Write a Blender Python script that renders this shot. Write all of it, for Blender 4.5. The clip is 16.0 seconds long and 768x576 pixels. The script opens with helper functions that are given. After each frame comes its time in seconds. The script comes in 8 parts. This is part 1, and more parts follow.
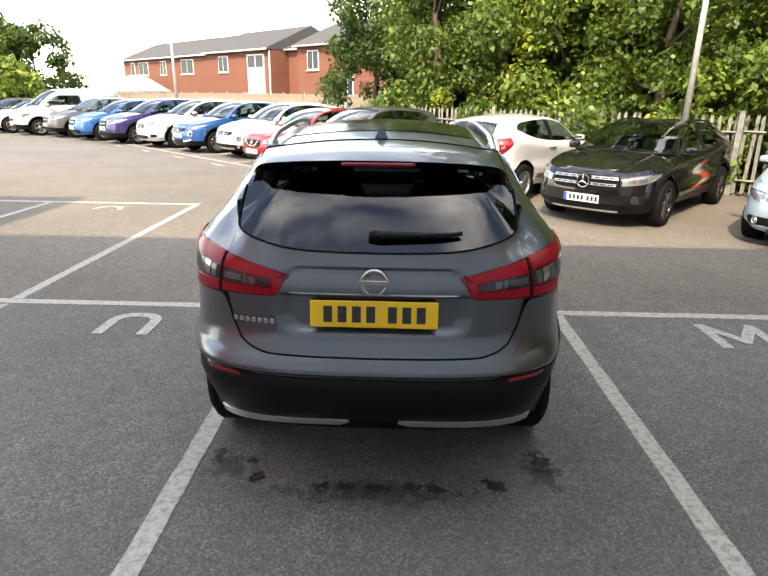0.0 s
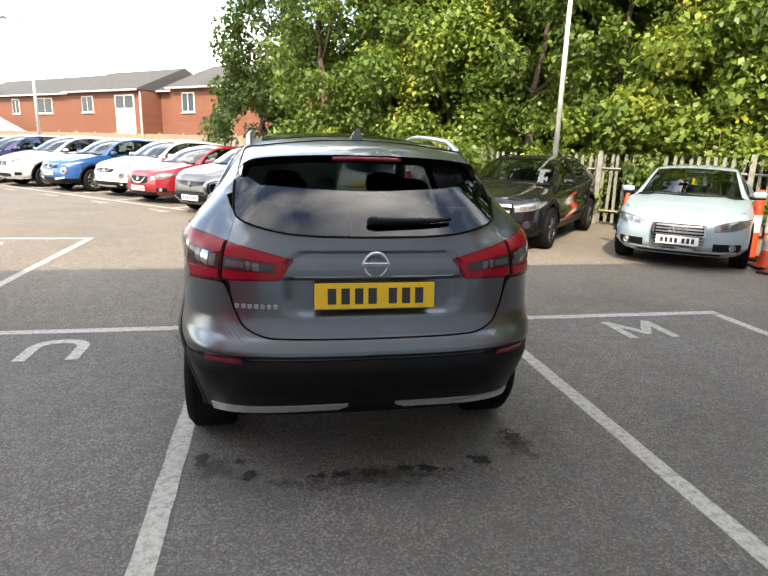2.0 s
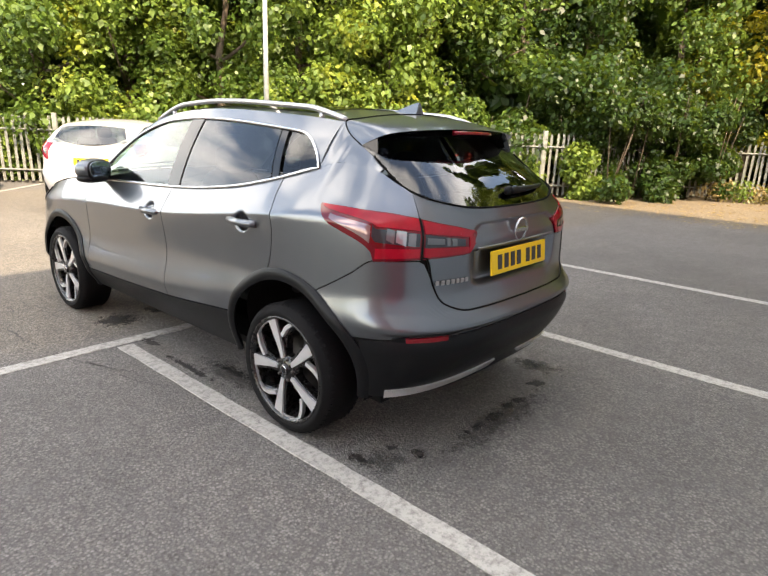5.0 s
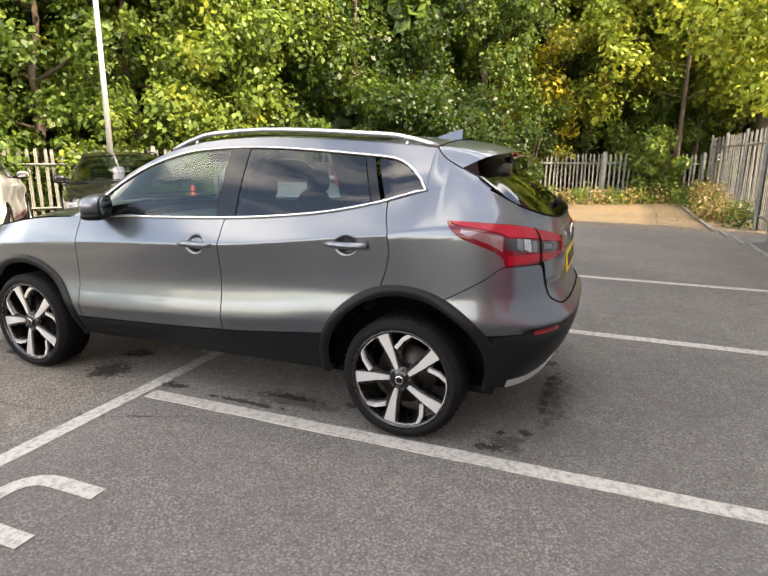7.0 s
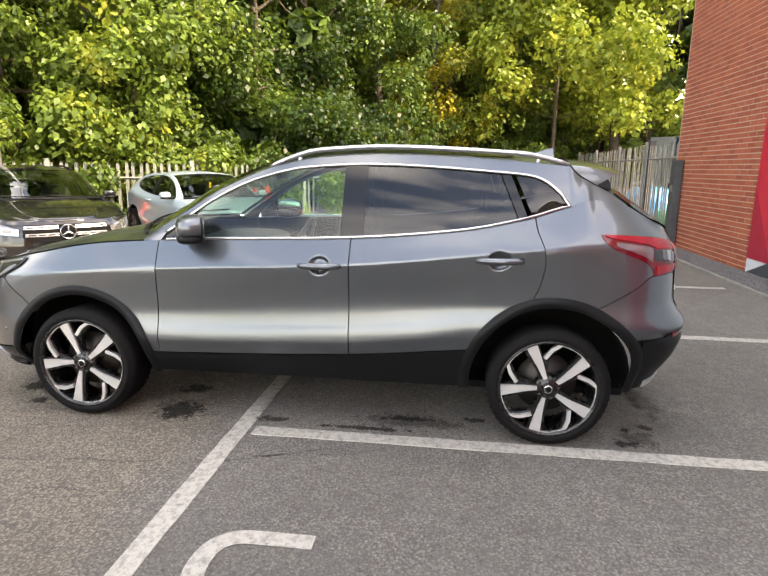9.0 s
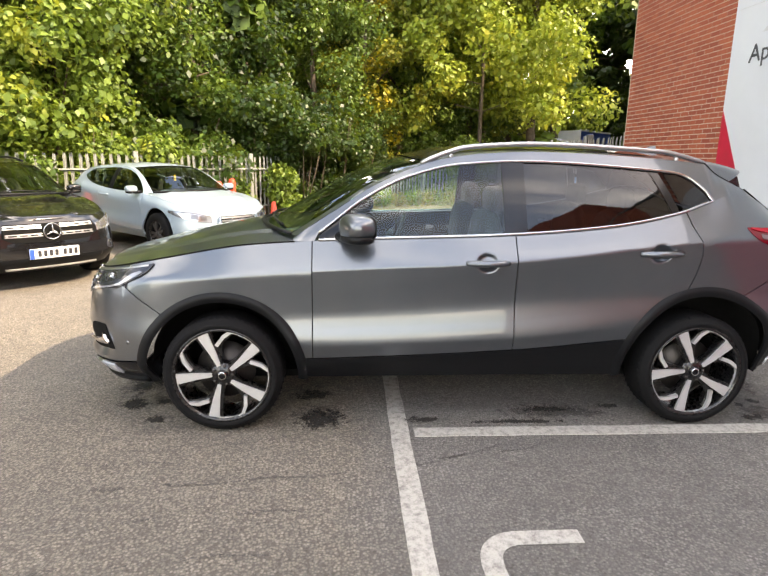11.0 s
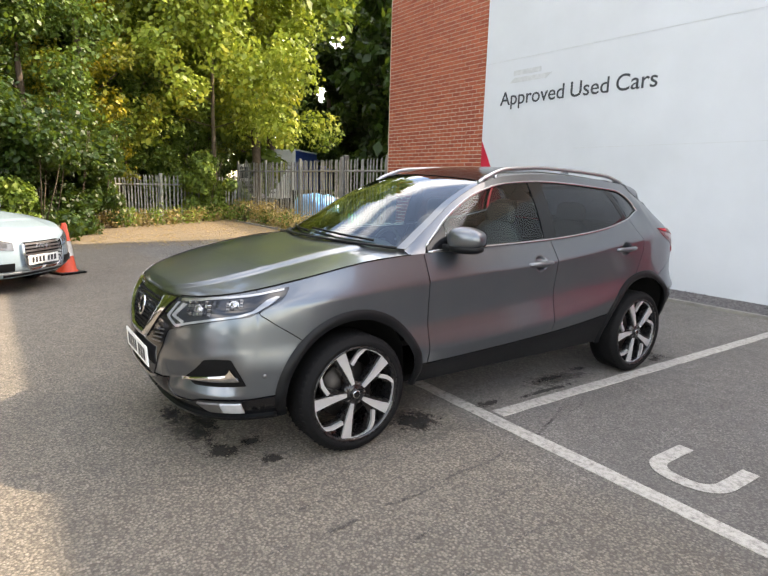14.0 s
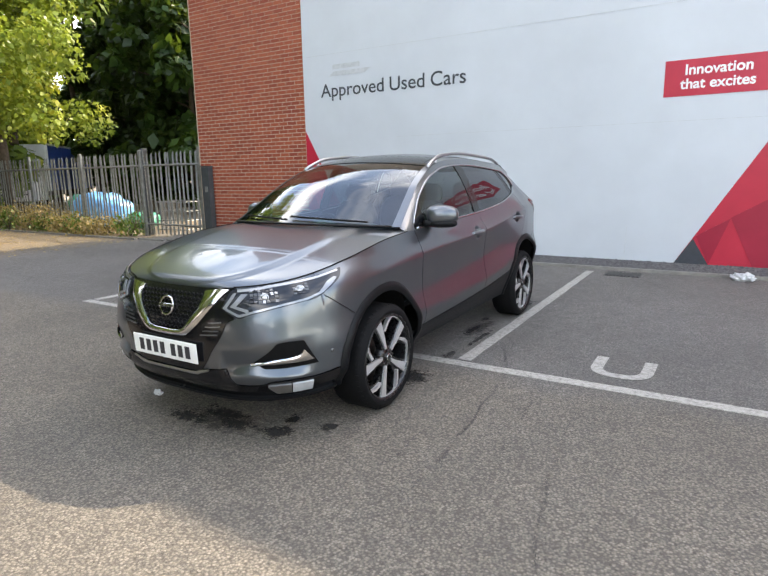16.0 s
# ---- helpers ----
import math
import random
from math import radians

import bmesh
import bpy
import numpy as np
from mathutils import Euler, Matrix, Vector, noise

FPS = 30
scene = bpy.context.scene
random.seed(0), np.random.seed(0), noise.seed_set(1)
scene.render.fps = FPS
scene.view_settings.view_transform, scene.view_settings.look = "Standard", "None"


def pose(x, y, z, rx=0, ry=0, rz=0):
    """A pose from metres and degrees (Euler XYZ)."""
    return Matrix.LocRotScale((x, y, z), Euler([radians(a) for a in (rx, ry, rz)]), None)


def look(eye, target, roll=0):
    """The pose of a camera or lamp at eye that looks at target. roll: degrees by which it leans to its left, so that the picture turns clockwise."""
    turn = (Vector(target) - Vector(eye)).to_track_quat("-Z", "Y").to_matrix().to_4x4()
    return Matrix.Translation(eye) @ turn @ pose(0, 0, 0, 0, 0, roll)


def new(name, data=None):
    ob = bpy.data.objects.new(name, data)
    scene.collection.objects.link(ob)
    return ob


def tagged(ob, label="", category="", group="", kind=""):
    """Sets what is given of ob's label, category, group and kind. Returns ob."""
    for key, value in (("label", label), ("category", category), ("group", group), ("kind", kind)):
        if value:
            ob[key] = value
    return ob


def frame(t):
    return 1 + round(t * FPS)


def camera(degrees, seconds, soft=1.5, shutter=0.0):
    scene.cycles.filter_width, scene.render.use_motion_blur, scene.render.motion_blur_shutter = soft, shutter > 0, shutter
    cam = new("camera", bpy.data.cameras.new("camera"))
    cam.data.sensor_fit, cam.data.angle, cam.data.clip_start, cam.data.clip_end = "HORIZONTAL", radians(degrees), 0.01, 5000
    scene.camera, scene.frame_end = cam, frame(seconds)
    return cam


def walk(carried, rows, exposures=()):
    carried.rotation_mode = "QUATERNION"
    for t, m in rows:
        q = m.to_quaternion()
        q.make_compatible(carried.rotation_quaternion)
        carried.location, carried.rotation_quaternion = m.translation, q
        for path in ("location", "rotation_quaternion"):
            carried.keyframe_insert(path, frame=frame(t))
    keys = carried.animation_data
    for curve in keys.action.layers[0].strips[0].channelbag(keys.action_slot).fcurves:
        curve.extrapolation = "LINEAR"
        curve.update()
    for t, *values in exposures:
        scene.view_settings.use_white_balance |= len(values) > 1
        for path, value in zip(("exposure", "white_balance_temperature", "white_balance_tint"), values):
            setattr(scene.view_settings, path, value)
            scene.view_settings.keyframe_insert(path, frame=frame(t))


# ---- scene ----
cam = camera(68.1, 16.0)
PATH = [
    (0, (0.074, -2.888, 1.728), (0.03, -0.993, 1.091), 0.8),
    (0.5, (0.091, -2.899, 1.721), (0.056, -0.996, 1.109), 0.6),
    (1, (0.042, -2.941, 1.628), (0.082, -1.028, 1.048), 0.9),
    (1.5, (-0.193, -3.018, 1.541), (0.014, -1.109, 0.982), 0.9),
    (2, (-0.435, -3.057, 1.51), (-0.06, -1.153, 1.029), 1.7),
    (2.5, (-0.77, -3.009, 1.494), (-0.222, -1.144, 1.025), 2.9),
    (3, (-1.121, -2.94, 1.474), (-0.434, -1.121, 1.006), 1.8),
    (3.5, (-1.435, -2.769, 1.435), (-0.567, -1.023, 0.99), 0.4),
    (3.7, (-1.582, -2.663, 1.431), (-0.607, -0.979, 0.971), 0.7),
    (5.8, (-2.944, -1.675, 1.468), (-1.334, -0.599, 0.97), 2.2),
    (6, (-3.055, -1.582, 1.443), (-1.41, -0.552, 0.962), 2.1),
    (6.5, (-3.258, -1.268, 1.448), (-1.526, -0.392, 0.965), 0.5),
    (7, (-3.44, -0.933, 1.455), (-1.629, -0.22, 0.994), 0.5),
    (7.5, (-3.612, -0.589, 1.483), (-1.743, -0.046, 1.023), -0.3),
    (8, (-3.678, -0.204, 1.497), (-1.784, 0.23, 1.025), -0.4),
    (8.2, (-3.697, -0.064, 1.489), (-1.795, 0.346, 1.025), -0.0),
    (10.3, (-3.92, 1.424, 1.456), (-1.961, 1.396, 1.053), 0.1),
    (10.5, (-3.909, 1.559, 1.463), (-1.954, 1.52, 1.043), 0.1),
    (11, (-3.827, 1.958, 1.482), (-1.88, 1.839, 1.041), 0.9),
    (11.5, (-3.791, 2.375, 1.457), (-1.855, 2.094, 1.04), 0.8),
    (12, (-3.727, 2.747, 1.446), (-1.803, 2.397, 1.027), 1.8),
    (12.5, (-3.618, 3.134, 1.466), (-1.726, 2.644, 1.042), 1.8),
    (13, (-3.586, 3.524, 1.466), (-1.786, 2.765, 1.036), 1.4),
    (13.5, (-3.465, 3.856, 1.44), (-1.752, 2.911, 1.024), 0.8),
    (14, (-3.331, 4.205, 1.444), (-1.721, 3.075, 1.081), 1.6),
    (14.5, (-3.222, 4.583, 1.448), (-1.739, 3.296, 1.068), 1.0),
    (15, (-3.028, 4.885, 1.425), (-1.691, 3.451, 1.032), -0.1),
    (15.5, (-2.833, 5.204, 1.415), (-1.666, 3.628, 1.024), -0.7),
    (16, (-2.597, 5.493, 1.417), (-1.575, 3.819, 1.025), -1.0),
]
walk(cam, [(t, look(e, a, r)) for t, e, a, r in PATH], [(0.0, 2.28, 8150, 11), (3.5, 2.49, 8150, 9), (6.0, 2.77, 8950, 14), (10.0, 2.73, 8900, 14), (13.0, 2.60, 8700, 13), (16.0, 2.32, 7600, 10)])

# ---- daylight: sun from behind the showroom, blue sky with thin cloud ----
SUN_EL = 43.0
SUN_AWAY = Vector((0.30, 0.954, 0))          # way in which shadows fall
world = bpy.data.worlds.new("sky")
scene.world = world
world.use_nodes = True
wt = world.node_tree
wt.nodes.clear()
w_out = wt.nodes.new("ShaderNodeOutputWorld")
w_bg = wt.nodes.new("ShaderNodeBackground")
w_sky = wt.nodes.new("ShaderNodeTexSky")
w_sky.sky_type = "NISHITA"
w_sky.sun_disc = False
w_sky.sun_elevation = radians(SUN_EL)
w_sky.sun_rotation = math.atan2(-SUN_AWAY.x, -SUN_AWAY.y)
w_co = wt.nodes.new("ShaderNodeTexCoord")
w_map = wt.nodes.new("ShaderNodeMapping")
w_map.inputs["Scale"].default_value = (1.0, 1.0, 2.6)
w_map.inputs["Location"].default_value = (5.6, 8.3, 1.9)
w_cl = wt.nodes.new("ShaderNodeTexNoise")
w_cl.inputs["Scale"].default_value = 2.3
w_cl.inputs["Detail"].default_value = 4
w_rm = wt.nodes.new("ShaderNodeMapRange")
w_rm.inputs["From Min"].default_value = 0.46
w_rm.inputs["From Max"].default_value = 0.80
w_mix = wt.nodes.new("ShaderNodeMix")
w_mix.data_type = "RGBA"
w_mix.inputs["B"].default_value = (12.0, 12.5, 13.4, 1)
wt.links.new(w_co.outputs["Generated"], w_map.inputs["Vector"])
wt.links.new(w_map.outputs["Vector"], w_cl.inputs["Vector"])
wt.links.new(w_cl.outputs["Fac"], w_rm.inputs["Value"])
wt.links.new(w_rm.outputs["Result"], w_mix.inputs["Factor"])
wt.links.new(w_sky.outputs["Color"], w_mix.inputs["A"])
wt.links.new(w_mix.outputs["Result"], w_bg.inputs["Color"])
w_bg.inputs["Strength"].default_value = 0.15
wt.links.new(w_bg.outputs["Background"], w_out.inputs["Surface"])

sun = bpy.data.lights.new("sun", "SUN")
sun.energy, sun.angle, sun.color = 1.85, radians(0.55), (1.0, 0.93, 0.82)
sun_at = Vector((-SUN_AWAY.x, -SUN_AWAY.y, math.tan(radians(SUN_EL)))) * 30
new("sun", sun).matrix_world = look(sun_at, (0, 0, 0))
# ---- materials ----
class Nodes:
    """A material with short ways to add nodes."""
    def __init__(self, name):
        self.m = bpy.data.materials.new(name)
        self.m.use_nodes = True
        self.t = self.m.node_tree
        self.b = self.t.nodes["Principled BSDF"]
        self.co = self.t.nodes.new("ShaderNodeTexCoord").outputs["Object"]

    def add(self, kind, **sockets):
        n = self.t.nodes.new(kind)
        for k, v in sockets.items():
            self.put(n.inputs[k.replace("_", " ")], v)
        return n

    def put(self, socket, v):
        if isinstance(v, bpy.types.NodeSocket):
            self.t.links.new(v, socket)
        elif isinstance(v, tuple) and len(v) == 3 and socket.type == "RGBA":
            socket.default_value = (*v, 1)
        else:
            socket.default_value = v

    def set(self, **sockets):
        for k, v in sockets.items():
            self.put(self.b.inputs[k.replace("_", " ")], v)
        return self

    def noise(self, scale, detail=4, rough=0.6, vector=None):
        return self.add("ShaderNodeTexNoise", Scale=scale, Detail=detail, Roughness=rough, Vector=vector or self.co).outputs["Fac"]

    def range(self, v, a, b, c=0.0, d=1.0):
        n = self.add("ShaderNodeMapRange", Value=v, From_Min=a, From_Max=b, To_Min=c, To_Max=d)
        return n.outputs["Result"]

    def mix(self, f, a, b, how="MIX"):
        n = self.t.nodes.new("ShaderNodeMix")
        n.data_type, n.blend_type = "RGBA", how
        self.put(n.inputs["Factor"], f), self.put(n.inputs["A"], a), self.put(n.inputs["B"], b)
        return n.outputs["Result"]

    def bump(self, h, strength=0.3, distance=0.01):
        self.put(self.b.inputs["Normal"], self.add("ShaderNodeBump", Height=h, Strength=strength, Distance=distance).outputs["Normal"])
        return self

    def random(self):
        return self.t.nodes.new("ShaderNodeObjectInfo").outputs["Random"]

    def island(self):
        return self.t.nodes.new("ShaderNodeNewGeometry").outputs["Random Per Island"]


def plain(name, color, rough=0.5, metal=0.0, vary=0.12, scale=14.0, coat=0.0, bump=0.0, spec=0.5):
    n = Nodes(name)
    a = tuple(c * (1 - vary) for c in color)
    b = tuple(min(1, c * (1 + vary)) for c in color)
    f = n.noise(scale, 5)
    n.set(Base_Color=n.mix(n.range(f, 0.3, 0.7), a, b), Metallic=metal, Coat_Weight=coat, Coat_Roughness=0.03, Specular_IOR_Level=spec,
          Roughness=n.range(n.noise(scale * 3), 0.3, 0.7, max(0.02, rough - 0.06), min(1, rough + 0.06)))
    if bump:
        n.bump(n.noise(scale * 12, 3), bump, 0.004)
    return n.m


def car_paint(name, color, metal=0.6, rough=0.3, coat=0.8, dusty=0.08):
    n = Nodes(name)
    flake = n.noise(900, 2)
    dust = n.range(n.noise(3.5, 6), 0.42, 0.75)
    base = n.mix(n.range(flake, 0.35, 0.65), tuple(c * 0.85 for c in color), tuple(min(1, c * 1.15) for c in color))
    base = n.mix(n.range(dust, 0, 1, 0, dusty), base, (0.34, 0.31, 0.27))
    n.set(Base_Color=base, Metallic=metal, Roughness=rough, Coat_Weight=coat,
          Coat_Roughness=n.range(dust, 0, 1, 0.02, 0.06), Coat_IOR=1.5)
    return n.m


def window_glass(name, tint, gloss=1.0):
    n = Nodes(name)
    t = n.t
    t.nodes.remove(n.b)
    clear = n.add("ShaderNodeBsdfTransparent", Color=tint)
    shiny = n.add("ShaderNodeBsdfGlossy", Color=(0.95, 0.97, 1.0), Roughness=0.015)
    lw = n.add("ShaderNodeLayerWeight", Blend=0.5)
    fr = n.add("ShaderNodeMath")
    fr.operation = "POWER"
    n.put(fr.inputs[0], lw.outputs["Facing"])
    fr.inputs[1].default_value = 4.3
    k = n.range(fr.outputs[0], 0, 1, 0.043 * gloss, 0.97)
    mix = t.nodes.new("ShaderNodeMixShader")
    t.links.new(k, mix.inputs[0])
    t.links.new(clear.outputs[0], mix.inputs[1])
    t.links.new(shiny.outputs[0], mix.inputs[2])
    t.links.new(mix.outputs[0], t.nodes["Material Output"].inputs["Surface"])
    return n.m


def asphalt_material():
    n = Nodes("asphalt")
    stone = n.add("ShaderNodeTexVoronoi", Scale=82.0, Vector=n.co)
    pits = n.add("ShaderNodeTexVoronoi", Scale=34.0, Vector=n.co)
    patch = n.noise(9, 6, 0.7)
    fine = n.noise(330, 3)
    big = n.noise(0.35, 6)
    mid = n.noise(2.2, 6, 0.65)
    chips = n.mix(n.range(n.t.nodes[stone.name].outputs["Color"], 0.15, 0.95), (0.150, 0.138, 0.127), (0.320, 0.296, 0.272))
    binder = n.mix(n.range(stone.outputs["Distance"], 0.30, 0.70), chips, (0.110, 0.102, 0.094))
    worn = n.mix(n.range(mid, 0.38, 0.66, 0.0, 0.50), binder, (0.150, 0.141, 0.132))
    # the aisle has an older, browner and paler wearing course than the bays
    sep = n.add("ShaderNodeSeparateXYZ", Vector=n.co)
    wob = n.range(n.noise(1.1, 3), 0, 1, -0.25, 0.25)
    yy = n.add("ShaderNodeMath", **{"Value": 0.0})
    yy.operation = "ADD"
    n.put(yy.inputs[0], sep.outputs["Y"]), n.put(yy.inputs[1], wob)
    aisle = n.range(yy.outputs[0], 1.68, 1.98)
    beyond = n.range(yy.outputs[0], 10.9, 11.5, 1.0, 0.05)
    fac = n.add("ShaderNodeMath")
    fac.operation = "MULTIPLY"
    n.put(fac.inputs[0], aisle), n.put(fac.inputs[1], beyond)
    grit = n.mix(n.range(n.t.nodes[stone.name].outputs["Color"], 0.1, 0.95), (0.162, 0.140, 0.112), (0.365, 0.315, 0.252))
    brown = n.mix(n.range(stone.outputs["Distance"], 0.30, 0.72), grit, (0.112, 0.096, 0.076))
    both = n.mix(n.range(fac.outputs[0], 0, 1, 0.0, 0.80), worn, brown)
    edge = n.add("ShaderNodeMath")
    edge.operation = "ADD"
    n.put(edge.inputs[0], sep.outputs["X"]), n.put(edge.inputs[1], n.range(n.noise(0.8, 4), 0, 1, -0.7, 0.7))
    litter = n.mix(n.range(n.noise(18, 6, 0.7), 0.35, 0.68), (0.13, 0.095, 0.055), (0.34, 0.24, 0.13))
    both = n.mix(n.range(edge.outputs[0], 8.9, 10.6, 0.0, 0.85), both, litter)
    both = n.mix(n.range(patch, 0.42, 0.70, 0.0, 0.42), both, (0.085, 0.078, 0.070))
    both = n.mix(n.range(pits.outputs["Distance"], 0.10, 0.32, 0.55, 0.0), both, (0.045, 0.042, 0.038))
    both = n.mix(n.range(n.noise(150, 2), 0.62, 0.72, 0.0, 0.40), both, (0.46, 0.43, 0.39))
    dirt = n.mix(n.range(big, 0.40, 0.64, 0.0, 0.35), both, (0.060, 0.056, 0.050), "MIX")
    n.set(Base_Color=dirt, Roughness=n.range(mid, 0.3, 0.7, 0.78, 0.93), Specular_IOR_Level=0.35)
    h = n.add("ShaderNodeMath")
    h.operation = "SUBTRACT"
    n.put(h.inputs[0], fine), n.put(h.inputs[1], stone.outputs["Distance"])
    n.bump(h.outputs[0], 0.75, 0.008)
    return n.m


def paint_line_material():
    n = Nodes("worn_white_paint")
    wear = n.noise(26, 8, 0.75)
    chip = n.noise(120, 3)
    f = n.mix(0.5, n.range(wear, 0.46, 0.66), n.range(chip, 0.54, 0.74), "ADD")
    n.set(Base_Color=n.mix(f, (0.37, 0.352, 0.318), (0.165, 0.154, 0.140)), Roughness=0.8)
    n.bump(chip, 0.4, 0.003)
    return n.m


def brick_material():
    n = Nodes("red_brick")
    r = n.random()
    i = n.island()
    tone = n.add("ShaderNodeMath")
    tone.operation = "ADD"
    n.put(tone.inputs[0], r), n.put(tone.inputs[1], i)
    fr = n.add("ShaderNodeMath")
    fr.operation = "FRACT"
    n.put(fr.inputs[0], tone.outputs[0])
    base = n.mix(fr.outputs[0], (0.26, 0.050, 0.026), (0.40, 0.100, 0.048))
    n.set(Base_Color=n.mix(n.range(n.noise(40, 5), 0.35, 0.75, 0, 0.5), base, (0.24, 0.06, 0.035)), Roughness=0.88)
    n.bump(n.noise(160, 4), 0.4, 0.004)
    return n.m


def leaf_material(name, dark, light, warm=None):
    n = Nodes(name)
    r = n.island()
    c = n.mix(r, dark, light)
    if warm:
        c = n.mix(n.range(n.noise(0.9, 2), 0.55, 0.68), c, warm)
    n.set(Base_Color=c, Roughness=0.45, Specular_IOR_Level=0.4)
    tr = n.add("ShaderNodeBsdfTranslucent", Color=n.mix(0.6, c, (0.32, 0.42, 0.04), "MULTIPLY"))
    n.put(tr.inputs["Color"], n.mix(0.35, c, (0.25, 0.33, 0.03)))
    mix = n.t.nodes.new("ShaderNodeMixShader")
    mix.inputs[0].default_value = 0.38
    n.t.links.new(n.b.outputs[0], mix.inputs[1])
    n.t.links.new(tr.outputs[0], mix.inputs[2])
    n.t.links.new(mix.outputs[0], n.t.nodes["Material Output"].inputs["Surface"])
    return n.m


M_ASPHALT = asphalt_material()
M_LINE = paint_line_material()
M_BRICK = brick_material()
M_DARKSTEEL = plain("dark_painted_steel", (0.055, 0.062, 0.068), 0.5, 0.2, vary=0.2, scale=8)
M_MORTAR = plain("mortar", (0.50, 0.39, 0.31), 0.95, bump=0.4)
M_GREY = car_paint("gunmetal_paint", (0.109, 0.122, 0.139), 0.85, 0.30, 0.70, 0.05)
M_WHITE = car_paint("white_paint", (0.47, 0.47, 0.465), 0.0, 0.35)
M_ICE = car_paint("pale_blue_white_paint", (0.27, 0.345, 0.395), 0.1, 0.3)
M_BLACK = car_paint("black_paint", (0.006, 0.006, 0.007), 0.0, 0.10, 0.5, 0.012)
M_RED = car_paint("red_paint", (0.22, 0.004, 0.012), 0.15, 0.3)
M_BLUE = car_paint("blue_paint", (0.006, 0.075, 0.26), 0.4, 0.3)
M_SKYBLUE = car_paint("bright_blue_paint", (0.015, 0.11, 0.33), 0.4, 0.3)
M_PURPLE = car_paint("indigo_paint", (0.022, 0.014, 0.10), 0.4, 0.3)
M_SLATE = car_paint("slate_grey_paint", (0.075, 0.080, 0.088), 0.5, 0.35)
M_NAVY = car_paint("dark_blue_paint", (0.02, 0.03, 0.06), 0.4, 0.3)
M_PLASTIC = plain("black_plastic", (0.0055, 0.006, 0.007), 0.40, scale=60, bump=0.06, spec=0.15)
M_GLOSSBLACK = plain("gloss_black", (0.006, 0.006, 0.007), 0.12, spec=0.35)
M_GAP = plain("shadow_gap_black", (0.006, 0.006, 0.006), 0.9, spec=0.1)
M_RUBBER = plain("tyre_rubber", (0.0065, 0.0065, 0.007), 0.75, scale=40, bump=0.25, spec=0.12)
M_CHROME = plain("chrome", (0.62, 0.62, 0.63), 0.12, 1.0, vary=0.04)
M_MIRROR = plain("mirror_glass", (0.34, 0.40, 0.42), 0.03, 1.0, vary=0.02)
M_TRIM = plain("polished_window_trim", (0.46, 0.47, 0.49), 0.16, 1.0, vary=0.05)
M_SATIN = plain("satin_silver", (0.42, 0.42, 0.43), 0.34, 1.0, vary=0.06)
M_ALLOY = plain("machined_alloy", (0.64, 0.64, 0.65), 0.34, 0.7, vary=0.05)
M_SKID = plain("satin_grey_trim", (0.60, 0.60, 0.61), 0.33, 0.75, vary=0.08)
M_DARKALLOY = plain("black_alloy", (0.010, 0.010, 0.011), 0.28, 0.4, coat=0.4)
M_SILVERALLOY = plain("silver_alloy", (0.42, 0.42, 0.43), 0.35, 0.9)
M_STEEL = plain("brake_steel", (0.065, 0.058, 0.055), 0.5, 0.9)
M_GLASS = window_glass("clear_window_glass", (0.76, 0.92, 0.85), 0.95)
M_SCREEN = window_glass("windscreen_glass", (0.34, 0.45, 0.41), 2.1)
M_TINT = window_glass("privacy_glass", (0.13, 0.14, 0.16), 0.95)
M_FARGLASS = window_glass("car_window_glass", (0.38, 0.46, 0.45), 2.0)
M_LAMPRED = plain("red_lamp_lens", (0.20, 0.002, 0.010), 0.10, vary=0.2, spec=0.3, coat=0.7)
M_LAMPCLEAR = plain("clear_lamp_lens", (0.36, 0.37, 0.39), 0.12, 0.7, coat=0.8)
M_GUNALLOY = plain("gunmetal_alloy", (0.09, 0.09, 0.095), 0.35, 0.7, vary=0.15)
M_LAMPDARK = plain("smoked_lamp_lens", (0.022, 0.024, 0.03), 0.06, 0.0)
M_LAMPDEEP = plain("smoked_red_lens", (0.115, 0.002, 0.007), 0.10, coat=0.35, spec=0.3)
M_LAMPROSE = plain("rose_tinted_lamp_lens", (0.20, 0.13, 0.14), 0.10, 0.5, coat=0.5)
M_LAMPBRIGHT = plain("bright_red_light_tube", (0.27, 0.003, 0.012), 0.22, vary=0.15, coat=0.12, spec=0.25)
M_LAMPMID = plain("grey_lamp_reflector", (0.16, 0.16, 0.17), 0.2, 0.6)
M_LAMPPALE = plain("pale_clear_lamp_strip", (0.27, 0.28, 0.30), 0.12, 0.3, coat=0.6)
M_LAMPWHITE = plain("white_lamp_strip", (0.44, 0.46, 0.49), 0.2)
M_PLATEYELLOW = plain("yellow_plate", (0.80, 0.50, 0.015), 0.35, vary=0.03)
M_PLATEWHITE = plain("white_plate", (0.78, 0.78, 0.76), 0.35, vary=0.03)
M_PLATEINK = plain("plate_ink", (0.02, 0.02, 0.025), 0.5)
M_EURO = plain("blue_plate_band", (0.02, 0.08, 0.40), 0.4)
M_SEAT = plain("dark_seat_cloth", (0.016, 0.016, 0.018), 0.85, scale=60, bump=0.3)
M_DASH = plain("dash_plastic", (0.022, 0.022, 0.024), 0.7)
M_GALV = plain("galvanised_steel", (0.24, 0.24, 0.23), 0.55, 0.55, vary=0.22, scale=9)
M_OLDGALV = plain("weathered_fence_steel", (0.22, 0.225, 0.20), 0.75, 0.25, vary=0.30, scale=6)
